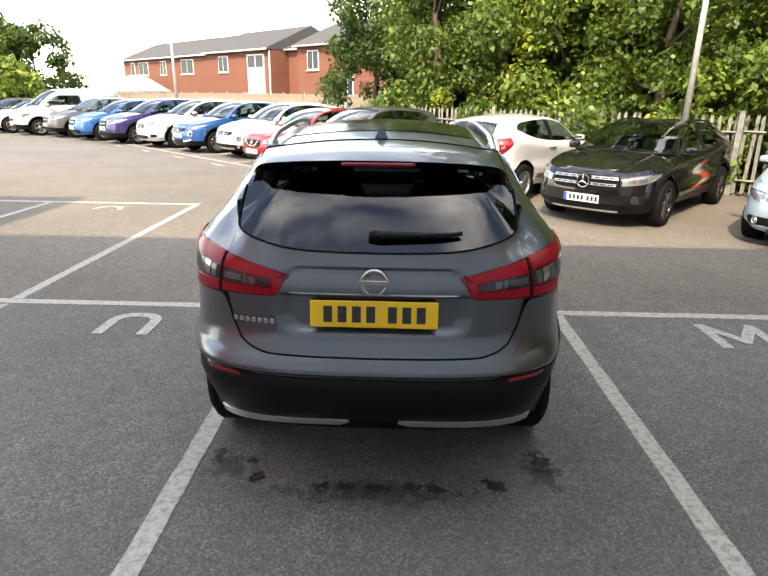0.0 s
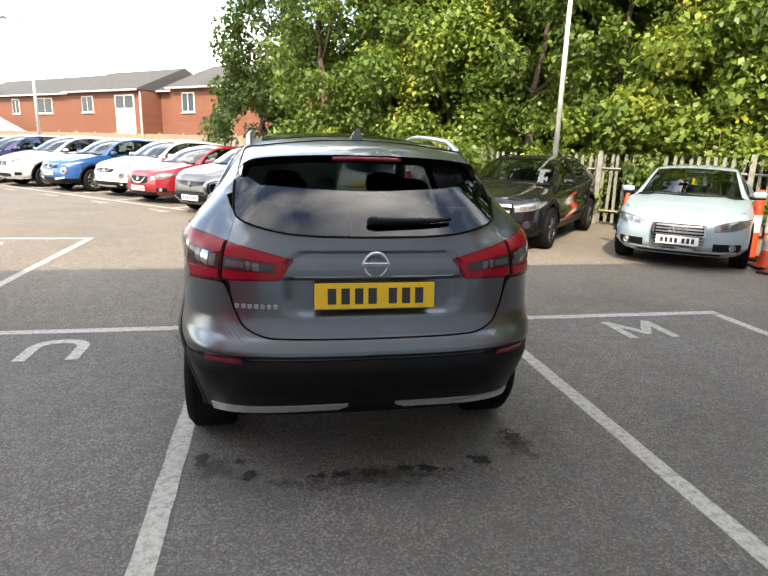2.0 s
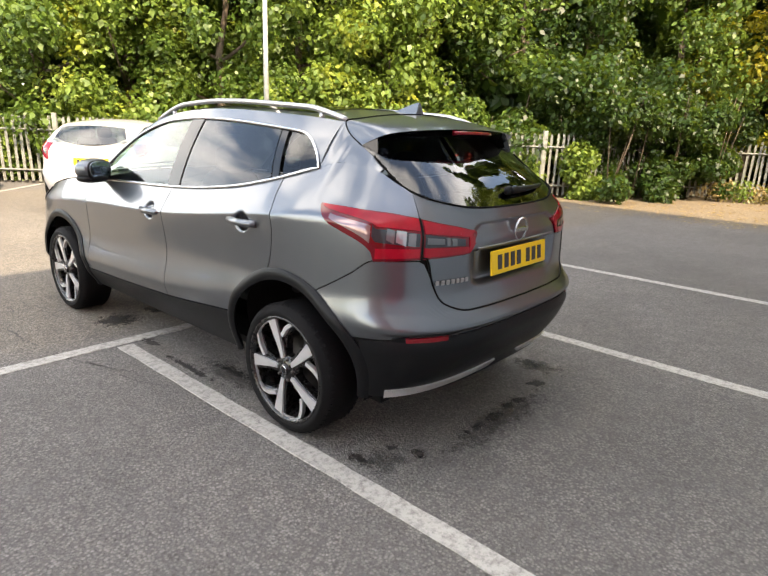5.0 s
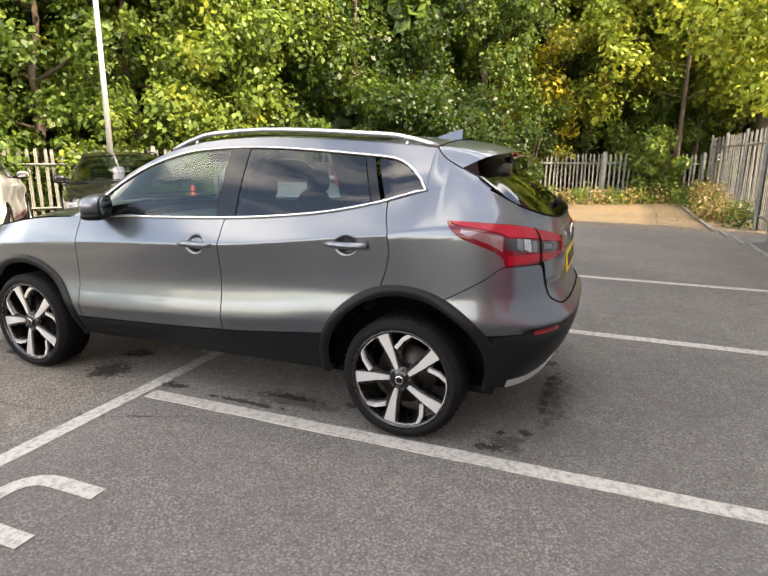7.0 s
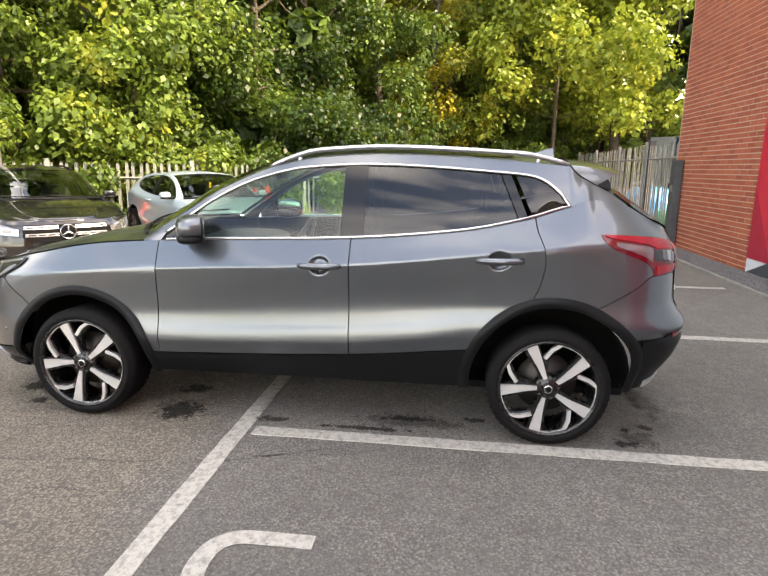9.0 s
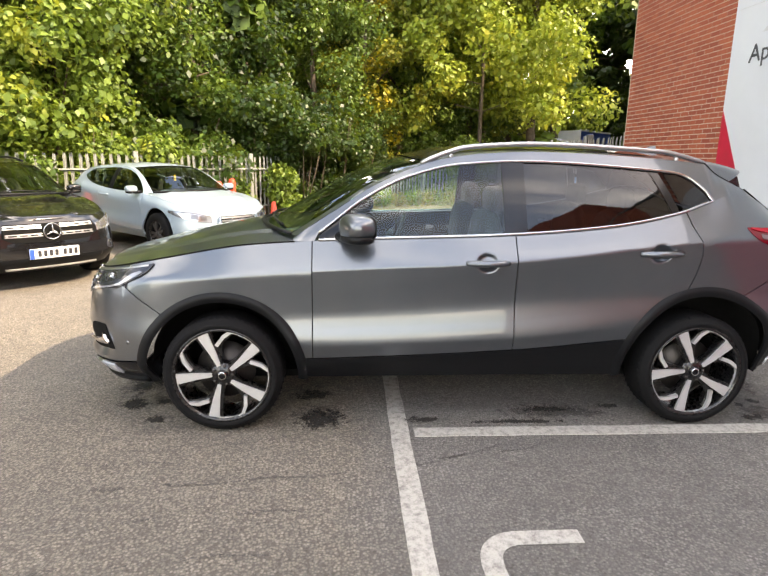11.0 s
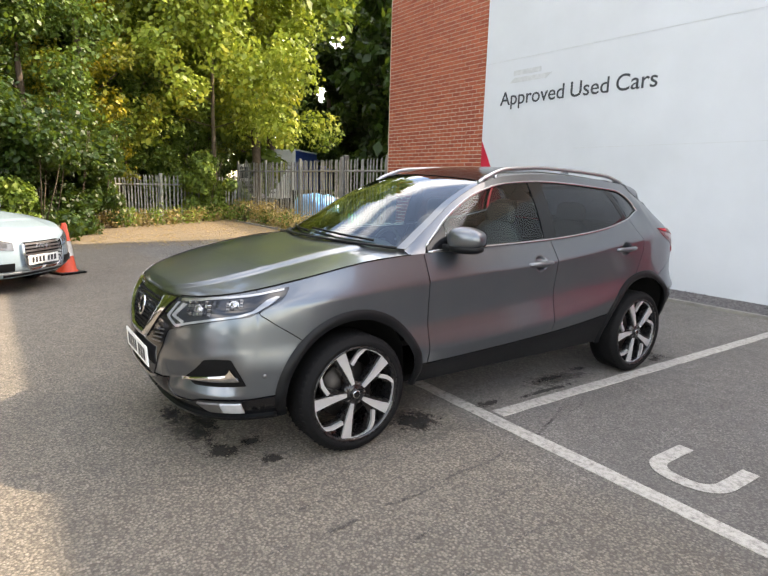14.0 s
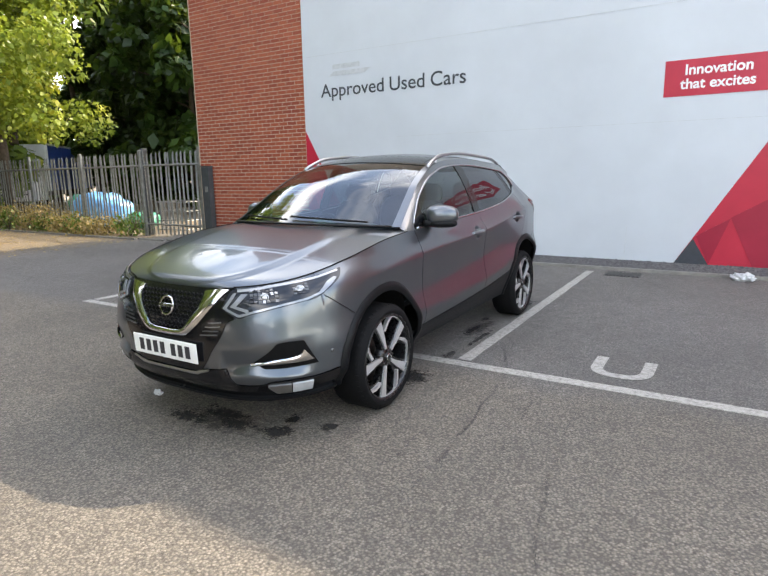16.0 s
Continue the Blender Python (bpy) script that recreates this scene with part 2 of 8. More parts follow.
M_BANNER = plain("white_banner_sheet", (0.55, 0.58, 0.62), 0.42, vary=0.06, scale=0.7)
M_BANNERRED = plain("red_banner_print", (0.48, 0.018, 0.045), 0.42, vary=0.10, scale=2)
M_BANNERDEEP = plain("deep_red_banner_print", (0.33, 0.010, 0.035), 0.42, vary=0.10, scale=2)
M_BANNERINK = plain("charcoal_banner_print", (0.045, 0.05, 0.06), 0.42)
M_BANNERGREY = plain("grey_banner_print", (0.50, 0.52, 0.54), 0.42)
M_BANNERTEXT = plain("white_banner_print", (0.80, 0.80, 0.80), 0.42)
M_CONCRETE = plain("pale_concrete", (0.20, 0.19, 0.17), 0.9, vary=0.2, scale=9, bump=0.4)
M_GRAVEL = plain("dark_gravel", (0.095, 0.090, 0.092), 0.95, vary=0.5, scale=30, bump=0.6)
M_IRON = plain("cast_iron", (0.06, 0.058, 0.055), 0.6, 0.6, vary=0.3)
def stain_shade_material(name, color, strength):
    """A soaked-in stain, also painted shade under a car: dense in the middle, broken up by the stones towards its rim.
    """
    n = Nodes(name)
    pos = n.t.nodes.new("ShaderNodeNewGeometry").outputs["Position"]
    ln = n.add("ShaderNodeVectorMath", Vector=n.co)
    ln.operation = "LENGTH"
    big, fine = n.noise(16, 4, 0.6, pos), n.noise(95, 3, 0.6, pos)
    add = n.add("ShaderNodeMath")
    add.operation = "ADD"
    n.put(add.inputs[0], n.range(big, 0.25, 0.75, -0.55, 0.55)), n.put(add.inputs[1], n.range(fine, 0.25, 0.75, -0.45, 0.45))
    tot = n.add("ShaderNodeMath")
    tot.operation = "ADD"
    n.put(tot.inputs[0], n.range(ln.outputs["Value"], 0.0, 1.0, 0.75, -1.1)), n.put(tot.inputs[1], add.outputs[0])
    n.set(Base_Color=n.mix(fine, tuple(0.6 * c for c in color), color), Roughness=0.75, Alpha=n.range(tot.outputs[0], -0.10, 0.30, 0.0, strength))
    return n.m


M_SOAK = stain_shade_material("soaked_oil", (0.022, 0.019, 0.016), 0.92)
# drip stains with the shade under the car put into the same colour
M_DRIPSHADE = stain_shade_material("old_drip_stain", (0.045, 0.040, 0.035), 0.45)
M_CRACK = plain("tar_crack", (0.075, 0.070, 0.064), 0.9)
M_ORANGE = plain("orange_cone_plastic", (0.55, 0.055, 0.018), 0.5, vary=0.15)
M_CONEWHITE = plain("white_reflective_sleeve", (0.55, 0.54, 0.51), 0.4, vary=0.15)
M_TIMBER = plain("weathered_timber", (0.22, 0.18, 0.135), 0.85, vary=0.25, scale=7, bump=0.3)
M_ROOFTILE = plain("grey_brown_roof_tile", (0.048, 0.045, 0.045), 0.85, vary=0.25, scale=5, bump=0.5)
M_UPVC = plain("white_upvc", (0.58, 0.58, 0.57), 0.35, vary=0.04)
M_HOUSEGLASS = plain("house_window_glass", (0.03, 0.04, 0.055), 0.10, 0.0, spec=0.2)
M_POSTGREY = plain("galvanised_post", (0.55, 0.55, 0.53), 0.5, 0.35, vary=0.12)
M_BARK = plain("bark", (0.09, 0.065, 0.045), 0.9, vary=0.35, scale=12, bump=0.6)
M_TRUCKWHITE = plain("white_truck_panel", (0.70, 0.70, 0.68), 0.45, vary=0.08, scale=3)
M_TRUCKBLUE = plain("blue_curtain", (0.02, 0.07, 0.30), 0.5, vary=0.2, scale=3)
M_BLUEBAG = plain("blue_plastic_sheet", (0.12, 0.36, 0.68), 0.3, vary=0.3, scale=5)
M_GREENBAG = plain("green_plastic_sheet", (0.05, 0.33, 0.20), 0.35, vary=0.3, scale=5)
M_SIGNYELLOW = plain("yellow_grit_bin", (0.72, 0.46, 0.02), 0.5)
M_PAPER = plain("crumpled_white_film", (0.50, 0.50, 0.51), 0.35)
M_LEAF = leaf_material("green_leaves", (0.024, 0.060, 0.008), (0.132, 0.202, 0.038))
M_LEAFLIGHT = leaf_material("bright_green_leaves", (0.068, 0.120, 0.020), (0.205, 0.285, 0.050), (0.27, 0.29, 0.035))
# yellow-green leaves, brightened so the colour itself carries sunlight
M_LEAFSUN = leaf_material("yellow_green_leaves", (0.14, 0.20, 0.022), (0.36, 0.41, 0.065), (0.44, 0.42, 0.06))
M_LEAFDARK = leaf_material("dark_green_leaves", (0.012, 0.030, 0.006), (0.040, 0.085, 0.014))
M_LEAFGOLD = leaf_material("turning_leaves", (0.10, 0.13, 0.02), (0.34, 0.30, 0.03), (0.46, 0.34, 0.02))
M_DRY = leaf_material("dry_weeds", (0.20, 0.14, 0.06), (0.40, 0.28, 0.12))
M_FALLEN = leaf_material("fallen_leaves", (0.22, 0.13, 0.05), (0.42, 0.27, 0.10))
# ---- making meshes ----
def link_mesh(name, verts, faces, mat, parent=None, smooth=True, label=""):
    me = bpy.data.meshes.new(name)
    me.from_pydata([tuple(map(float, v)) for v in verts], [], faces)
    me.materials.append(mat)
    me.polygons.foreach_set("use_smooth", [smooth] * len(me.polygons))
    me.update()
    ob = new(name, me)
    if parent is not None:
        ob.parent = parent
    return tagged(ob, label)


def part(name, bm, material, parent, label="", smooth=False):
    me = bpy.data.meshes.new(name)
    bm.to_mesh(me)
    bm.free()
    me.materials.append(material)
    if smooth:
        me.polygons.foreach_set("use_smooth", [True] * len(me.polygons))
    ob = new(name, me)
    if parent is not None:
        ob.parent = parent
    return tagged(ob, label)


def thing(name, m, label, category, group="", kind=""):
    ob = new(name)
    ob.empty_display_size = 0.1
    ob.matrix_world = m
    return tagged(ob, label, category, group, kind)


def grid_faces(n, m, start=0, flip=False, wrap=False):
    out = []
    for i in range(n - 1 + (1 if wrap else 0)):
        a, b = i % n, (i + 1) % n
        for j in range(m - 1):
            f = (start + a * m + j, start + b * m + j, start + b * m + j + 1, start + a * m + j + 1)
            out.append(f[::-1] if flip else f)
    return out


def join(*lots):
    verts, faces = [], []
    for v, f in lots:
        k = len(verts)
        verts += [tuple(map(float, p)) for p in v]
        faces += [tuple(i + k for i in q) for q in f]
    return verts, faces


def box_bm(lo, hi, bevel=0.0, seg=2):
    bm = bmesh.new()
    bmesh.ops.create_cube(bm, size=1)
    for v in bm.verts:
        v.co = Vector([lo[i] + (v.co[i] + 0.5) * (hi[i] - lo[i]) for i in range(3)])
    if bevel:
        bmesh.ops.bevel(bm, geom=bm.edges[:], offset=bevel, segments=seg, affect="EDGES", profile=0.6)
    return bm


def box_lot(lo, hi):
    x0, y0, z0 = lo
    x1, y1, z1 = hi
    v = [(x0, y0, z0), (x1, y0, z0), (x1, y1, z0), (x0, y1, z0), (x0, y0, z1), (x1, y0, z1), (x1, y1, z1), (x0, y1, z1)]
    return v, [(3, 2, 1, 0), (4, 5, 6, 7), (0, 1, 5, 4), (1, 2, 6, 5), (2, 3, 7, 6), (3, 0, 4, 7)]


def blob_lot(c, r, e=2.6, nu=24, nv=14):
    """A rounded box: a superellipsoid."""
    def p(a):
        return math.copysign(abs(a) ** (2 / e), a)
    v = []
    for i in range(nu):
        a = 2 * math.pi * i / nu
        for j in range(nv + 1):
            b = math.pi * (j / nv - 0.5)
            v.append((c[0] + r[0] * p(math.cos(a)) * p(math.cos(b)), c[1] + r[1] * p(math.sin(a)) * p(math.cos(b)), c[2] + r[2] * p(math.sin(b))))
    return v, grid_faces(nu, nv + 1, wrap=True)


def tube_lot(path, r, seg=8, flat=1.0, up=(0, 0, 1), caps=True):
    """A round or flattened rod along a path; flat scales it along the up way."""
    pts = [Vector(p) for p in path]
    v, n = [], len(pts)
    for i, p in enumerate(pts):
        d = (pts[min(i + 1, n - 1)] - pts[max(i - 1, 0)]).normalized()
        s = d.cross(Vector(up))
        s = s.normalized() if s.length > 1e-6 else Vector((1, 0, 0))
        t = s.cross(d).normalized()
        rr = r(i / (n - 1)) if callable(r) else r
        for k in range(seg):
            a = 2 * math.pi * k / seg
            v.append(p + s * (math.cos(a) * rr) + t * (math.sin(a) * rr * flat))
    f = []
    for i in range(n - 1):
        for k in range(seg):
            k2 = (k + 1) % seg
            f.append((i * seg + k, i * seg + k2, (i + 1) * seg + k2, (i + 1) * seg + k))
    if caps:
        f += [tuple(range(seg))[::-1], tuple((n - 1) * seg + k for k in range(seg))]
    return v, f


def lathe_lot(profile, seg=40, axis="x", centre=(0, 0, 0)):
    """Turns (radius, along) pairs about an axis."""
    v = []
    for k in range(seg):
        a = 2 * math.pi * k / seg
        for r, h in profile:
            q = (h, r * math.cos(a), r * math.sin(a)) if axis == "x" else (r * math.cos(a), r * math.sin(a), h) if axis == "z" else (r * math.cos(a), h, r * math.sin(a))
            v.append([q[i] + centre[i] for i in range(3)])
    return v, grid_faces(seg, len(profile), wrap=True)


def prism_lot(poly, h0, h1, axis="z"):
    """A flat outline with thickness between h0 and h1 along an axis."""
    n = len(poly)
    def at(p, h):
        return (p[0], p[1], h) if axis == "z" else (h, p[0], p[1]) if axis == "x" else (p[0], h, p[1])
    v = [at(p, h0) for p in poly] + [at(p, h1) for p in poly]
    f = [tuple(range(n))[::-1], tuple(range(n, 2 * n))]
    f += [(i, (i + 1) % n, n + (i + 1) % n, n + i) for i in range(n)]
    return v, f


def curve_of(*pts):
    """A smooth curve through (a, b) pairs that never overshoots."""
    a = np.array([p[0] for p in pts], float)
    b = np.array([p[1] for p in pts], float)
    o = np.argsort(a)
    a, b = a[o], b[o]
    h = np.diff(a)
    d = np.diff(b) / h
    m = np.zeros(len(a))
    m[0], m[-1] = d[0], d[-1]
    for i in range(1, len(a) - 1):
        if d[i - 1] * d[i] > 0:
            w1, w2 = 2 * h[i] + h[i - 1], h[i] + 2 * h[i - 1]
            m[i] = (w1 + w2) / (w1 / d[i - 1] + w2 / d[i])

    def f(x):
        x = np.clip(np.asarray(x, float), a[0], a[-1])
        i = np.clip(np.searchsorted(a, x) - 1, 0, len(h) - 1)
        t = (x - a[i]) / h[i]
        return ((1 + 2 * t) * (1 - t) ** 2 * b[i] + t * (1 - t) ** 2 * h[i] * m[i]
                + t * t * (3 - 2 * t) * b[i + 1] + t * t * (t - 1) * h[i] * m[i + 1])
    return f


def text_mesh(name, words, size, m, mat, parent=None, depth=0.002, align="CENTER", bold=0.0):
    cu = bpy.data.curves.new(name, "FONT")
    cu.body, cu.size, cu.extrude, cu.align_x, cu.offset = words, size, depth, align, bold
    tmp = bpy.data.objects.new(name, cu)
    me = bpy.data.meshes.new_from_object(tmp)
    bpy.data.objects.remove(tmp)
    bpy.data.curves.remove(cu)
    me.materials.clear()
    me.materials.append(mat)
    ob = new(name, me)
    if parent is not None:
        ob.parent = parent
    ob.matrix_local = m
    return ob
# ---- cars ----
def car_form(wb=2.646, fo=0.90, ro=0.81, width=1.79, height=1.59, **over):
    """The curves of a car's body, with the rear axle at y = 0 and the front at +y. The base is a compact crossover."""
    def ty(y):
        return y * ro / 0.81 if y < 0 else y * wb / 2.646 if y < 2.646 else wb + (y - 2.646) * fo / 0.90
    sx, sz = width / 1.79, height / 1.59

    def cz(*p):
        return curve_of(*[(ty(a), b * sz) for a, b in p])

    def cx(*p):
        return curve_of(*[(ty(a), b * sx) for a, b in p])
    flat = cx((-1, 0.80), (4, 0.80))
    rows = [
        dict(z=cz((-0.8, 0.34), (-0.4, 0.31), (0.4, 0.30), (2.15, 0.29), (3.0, 0.27), (3.5, 0.235)), w=flat, yr=-0.68, yf=3.44),
        dict(z=cz((-0.8, 0.62), (-0.4, 0.60), (0.44, 0.52), (1.07, 0.462), (2.15, 0.417), (3.04, 0.40), (3.5, 0.40)),
             w=cx((-1, 0.875), (0.4, 0.872), (2.2, 0.872), (3, 0.885), (4, 0.885)), yr=-0.795, yf=3.535),
        dict(z=cz((-0.8, 0.69), (-0.4, 0.665), (0.3, 0.63), (1.07, 0.545), (2.0, 0.505), (2.9, 0.52), (3.5, 0.52)),
             w=cx((-1, 0.885), (4, 0.885)), yr=-0.785, yf=3.54),
        dict(z=cz((-0.8, 0.80), (0.5, 0.77), (2.1, 0.68), (3.5, 0.64)), w=cx((-1, 0.868), (0.5, 0.862), (2.0, 0.860), (3, 0.87), (4, 0.87)), yr=-0.740, yf=3.53),
        dict(z=cz((-0.75, 1.00), (-0.2, 1.09), (0.1, 1.065), (1.06, 0.96), (2.17, 0.90), (3.0, 0.83), (3.5, 0.755)),
             w=cx((-1, 0.835), (-0.2, 0.862), (0.1, 0.880), (1.0, 0.884), (2.2, 0.868), (2.6, 0.872), (3, 0.855), (4, 0.84)), yr=-0.735, yf=3.50),
        dict(z=cz((-0.72, 1.305), (-0.4, 1.325), (-0.08, 1.32), (0.15, 1.247), (0.5, 1.165), (1.05, 1.105), (2.1, 1.062), (2.5, 1.030), (2.93, 0.955), (3.25, 0.885), (3.5, 0.83)),
             w=cx((-1, 0.66), (-0.3, 0.675), (-0.08, 0.700), (0.15, 0.768), (0.6, 0.800), (2.1, 0.800), (2.6, 0.805), (3.0, 0.785), (4, 0.76)),
             yr=-0.690, yf=3.45, mid=1.14 * sz),
    ]
    for r in rows:
        r["yr"], r["yf"] = ty(r["yr"]), ty(r["yf"])
    c = dict(ty=ty, sx=sx, sz=sz, rows=rows, wb=wb, ya=ty(-0.20), yb=ty(2.70), round_rear=3.3, round_front=3.0, wheel=0.330, arch=0.410, arch_z=0.328,
             zg=cz((2.28, 1.055), (2.05, 1.20), (1.80, 1.355), (1.50, 1.475), (1.25, 1.520), (0.90, 1.538), (0.25, 1.513), (-0.15, 1.478), (-0.42, 1.435), (-0.60, 1.300), (-0.70, 1.215)),
             xg=cx((2.28, 0.755), (2.05, 0.700), (1.80, 0.645), (1.50, 0.600), (1.25, 0.580), (0.90, 0.568), (0.25, 0.552), (-0.15, 0.532), (-0.42, 0.515), (-0.60, 0.565), (-0.70, 0.600)),
             ztop=cz((2.16, 1.072), (2.05, 1.155), (1.89, 1.277), (1.61, 1.414), (1.334, 1.476), (0.976, 1.495), (0.254, 1.458), (0.057, 1.424), (-0.03, 1.380), (-0.085, 1.325)),
             crown=cz((2.28, 0.02), (1.5, 0.040), (1.2, 0.050), (0.0, 0.050), (-0.42, 0.035), (-0.70, -0.06)),
             bow=cx((2.28, 0.24), (1.5, 0.13), (1.0, 0.04), (0.3, 0.0), (-0.42, -0.03), (-0.70, -0.075)),
             y_screen=ty(1.46), y_cowl=ty(2.26), y_tailtop=ty(-0.43), y_tail=ty(-0.69), y_win0=ty(-0.082), y_win1=ty(2.13),
             y_b=ty(1.06), y_c=ty(0.20), y_door0=ty(0.10), y_door1=ty(2.16), hood_crown=0.045)
    c.update(over)
    return c


class Body:
    """The skin of a car below its windows: rows of outlines round half the car, from the tail's middle to the nose's."""
    def __init__(self, c, res=1.0):
        self.c = c
        n1, n2, n3 = int(26 * res) + 6, int(96 * res) + 10, int(30 * res) + 8
        cols = []
        for r in c["rows"]:
            la, lb = c["ya"] - r["yr"], r["yf"] - c["yb"]
            p, q = 2 / c["round_rear"], 2 / c["round_front"]
            th = np.linspace(0, 0.5 * np.pi, n1) ** 1.0
            y = np.concatenate([c["ya"] - la * np.cos(th) ** p, np.linspace(c["ya"], c["yb"], n2)[1:-1], c["yb"] + lb * np.sin(th if n1 == n3 else np.linspace(0, 0.5 * np.pi, n3)) ** q])
            sh = np.concatenate([np.sin(th) ** p, np.ones(n2 - 2), np.cos(np.linspace(0, 0.5 * np.pi, n3)) ** q])
            x = r["w"](y) * sh
            z = r["z"](y)
            if "mid" in r:
                k = np.where(y < c["ya"], np.clip(sh, 0, 1) ** 2.2, 1.0)
                z = r["mid"] + (z - r["mid"]) * k
            cols.append(np.stack([x, y, z], 1))
        if "tail_edge" in c:
            e = np.array(c["tail_edge"])
            s = np.concatenate([[0], np.cumsum(np.linalg.norm(np.diff(e, axis=0), axis=1))])
            m = cols[3][:n1]
            k = np.concatenate([[0], np.cumsum(np.linalg.norm(np.diff(m, axis=0), axis=1))])
            k = (k / k[-1]) ** 0.78 * s[-1]
            cols[5][:n1] = np.stack([curve_of(*zip(s, e[:, a]))(k) for a in range(3)], 1)
        self.g = np.stack(cols, 1)                      # column, row, xyz
        for k in range(1, self.g.shape[1]):
            self.g[:, k, 2] = np.maximum(self.g[:, k, 2], self.g[:, k - 1, 2] + 0.012)
        m = self.g[:, 3]
        self.u = np.concatenate([[0], np.cumsum(np.linalg.norm(np.diff(m, axis=0), axis=1))])
        self.end = self.u[-1]
        self.ym, self.xm = m[:, 1], m[:, 0]
        self.n1, self.n3 = n1, n3

    def col(self, u):
        return np.stack([[np.interp(u, self.u, self.g[:, k, a]) for a in range(3)] for k in range(self.g.shape[1])])

    def row(self, k, u):
        return np.array([np.interp(u, self.u, self.g[:, k, a]) for a in range(3)])

    def rz(self, k):
        return lambda u: float(np.interp(u, self.u, self.g[:, k, 2]))

    def uy(self, y):
        return float(np.interp(y, self.ym, self.u))

    def y(self, u):
        return float(np.interp(u, self.u, self.ym))

    def ur(self, x):
        return float(np.interp(x, self.xm[:self.n1], self.u[:self.n1]))

    def uf(self, x):
        return float(np.interp(-x, -self.xm[-self.n3:], self.u[-self.n3:]))

    def at(self, u, zs):
        r = self.col(u)
        z = np.clip(zs, r[0, 2], r[-1, 2])
        xs = curve_of(*zip(r[:, 2], r[:, 0]))(z)
        if "crease" in self.c:
            k = self.c["crease"] * min(1, max(0, (r[4, 1] + 0.45) / 0.3)) * min(1, max(0, (3.0 - r[4, 1]) / 0.3))
            if k:
                sharp = np.where(z < r[4, 2], curve_of(*zip(r[:5, 2], r[:5, 0]))(z), r[4, 0] + (r[5, 0] - r[4, 0]) * (z - r[4, 2]) / (r[5, 2] - r[4, 2]))
                xs = xs + (sharp - xs) * k
        p = np.stack([xs, curve_of(*zip(r[:, 2], r[:, 1]))(z), np.asarray(zs, float)], -1)
        if "dent" in self.c:
            p = np.array([self.c["dent"](q) for q in p])
        return p

    def grid(self, us, zl, zu, nz):
        out = []
        for u in us:
            a, b = zl(u), zu(u)
            out.append(self.at(u, np.linspace(a, max(b, a + 0.001), nz)))
        return np.array(out)


def offset_grid(g, d):
    du, dz = np.gradient(g, axis=0), np.gradient(g, axis=1)
    n = np.cross(du, dz)
    ln = np.linalg.norm(n, axis=2, keepdims=True)
    return g + d * n / np.maximum(ln, 1e-9)


def sheet_lot(g, thick=0.012, side=1):
    """A curved sheet with turned-in edges. side 1: as it is, -1: mirrored, 0: both halves as one."""
    inner = offset_grid(g, -thick)
    if side == 0:
        m = np.array([-1, 1, 1])
        g = np.concatenate([(g * m)[::-1], g[1:]])
        inner = np.concatenate([(inner * m)[::-1], inner[1:]])
        flip = True
        g, inner = g[::-1], inner[::-1]
    n, m2 = g.shape[:2]
    v = list(g.reshape(-1, 3))
    f = grid_faces(n, m2)
    flat_o, flat_i = g.reshape(-1, 3), inner.reshape(-1, 3)
    edge = [i * m2 for i in range(n)] + [(n - 1) * m2 + j for j in range(1, m2)] + [i * m2 + m2 - 1 for i in range(n - 2, -1, -1)] + [j for j in range(m2 - 2, 0, -1)]
    k, ne = len(v), len(edge)
    v += [flat_o[i] for i in edge] + [flat_i[i] for i in edge]
    for i in range(ne):
        j = (i + 1) % ne
        f.append((k + j, k + i, k + ne + i, k + ne + j))
    if side == -1:
        v = [(-p[0], p[1], p[2]) for p in v]
        f = [q[::-1] for q in f]
    elif side == 0:
        f = [q[::-1] for q in f]
    return v, f


def both(name, g, mat, parent, thick=0.012, label=""):
    """Left and right pieces of a pair."""
    return [link_mesh(name, *sheet_lot(g, thick, s), mat, parent, True, label) for s in (-1, 1)]


def one(name, g, mat, parent, thick=0.012, label=""):
    return link_mesh(name, *sheet_lot(g, thick, 0), mat, parent, True, label)


def flip_lot(lot):
    return [(-p[0], p[1], p[2]) for p in lot[0]], [q[::-1] for q in lot[1]]


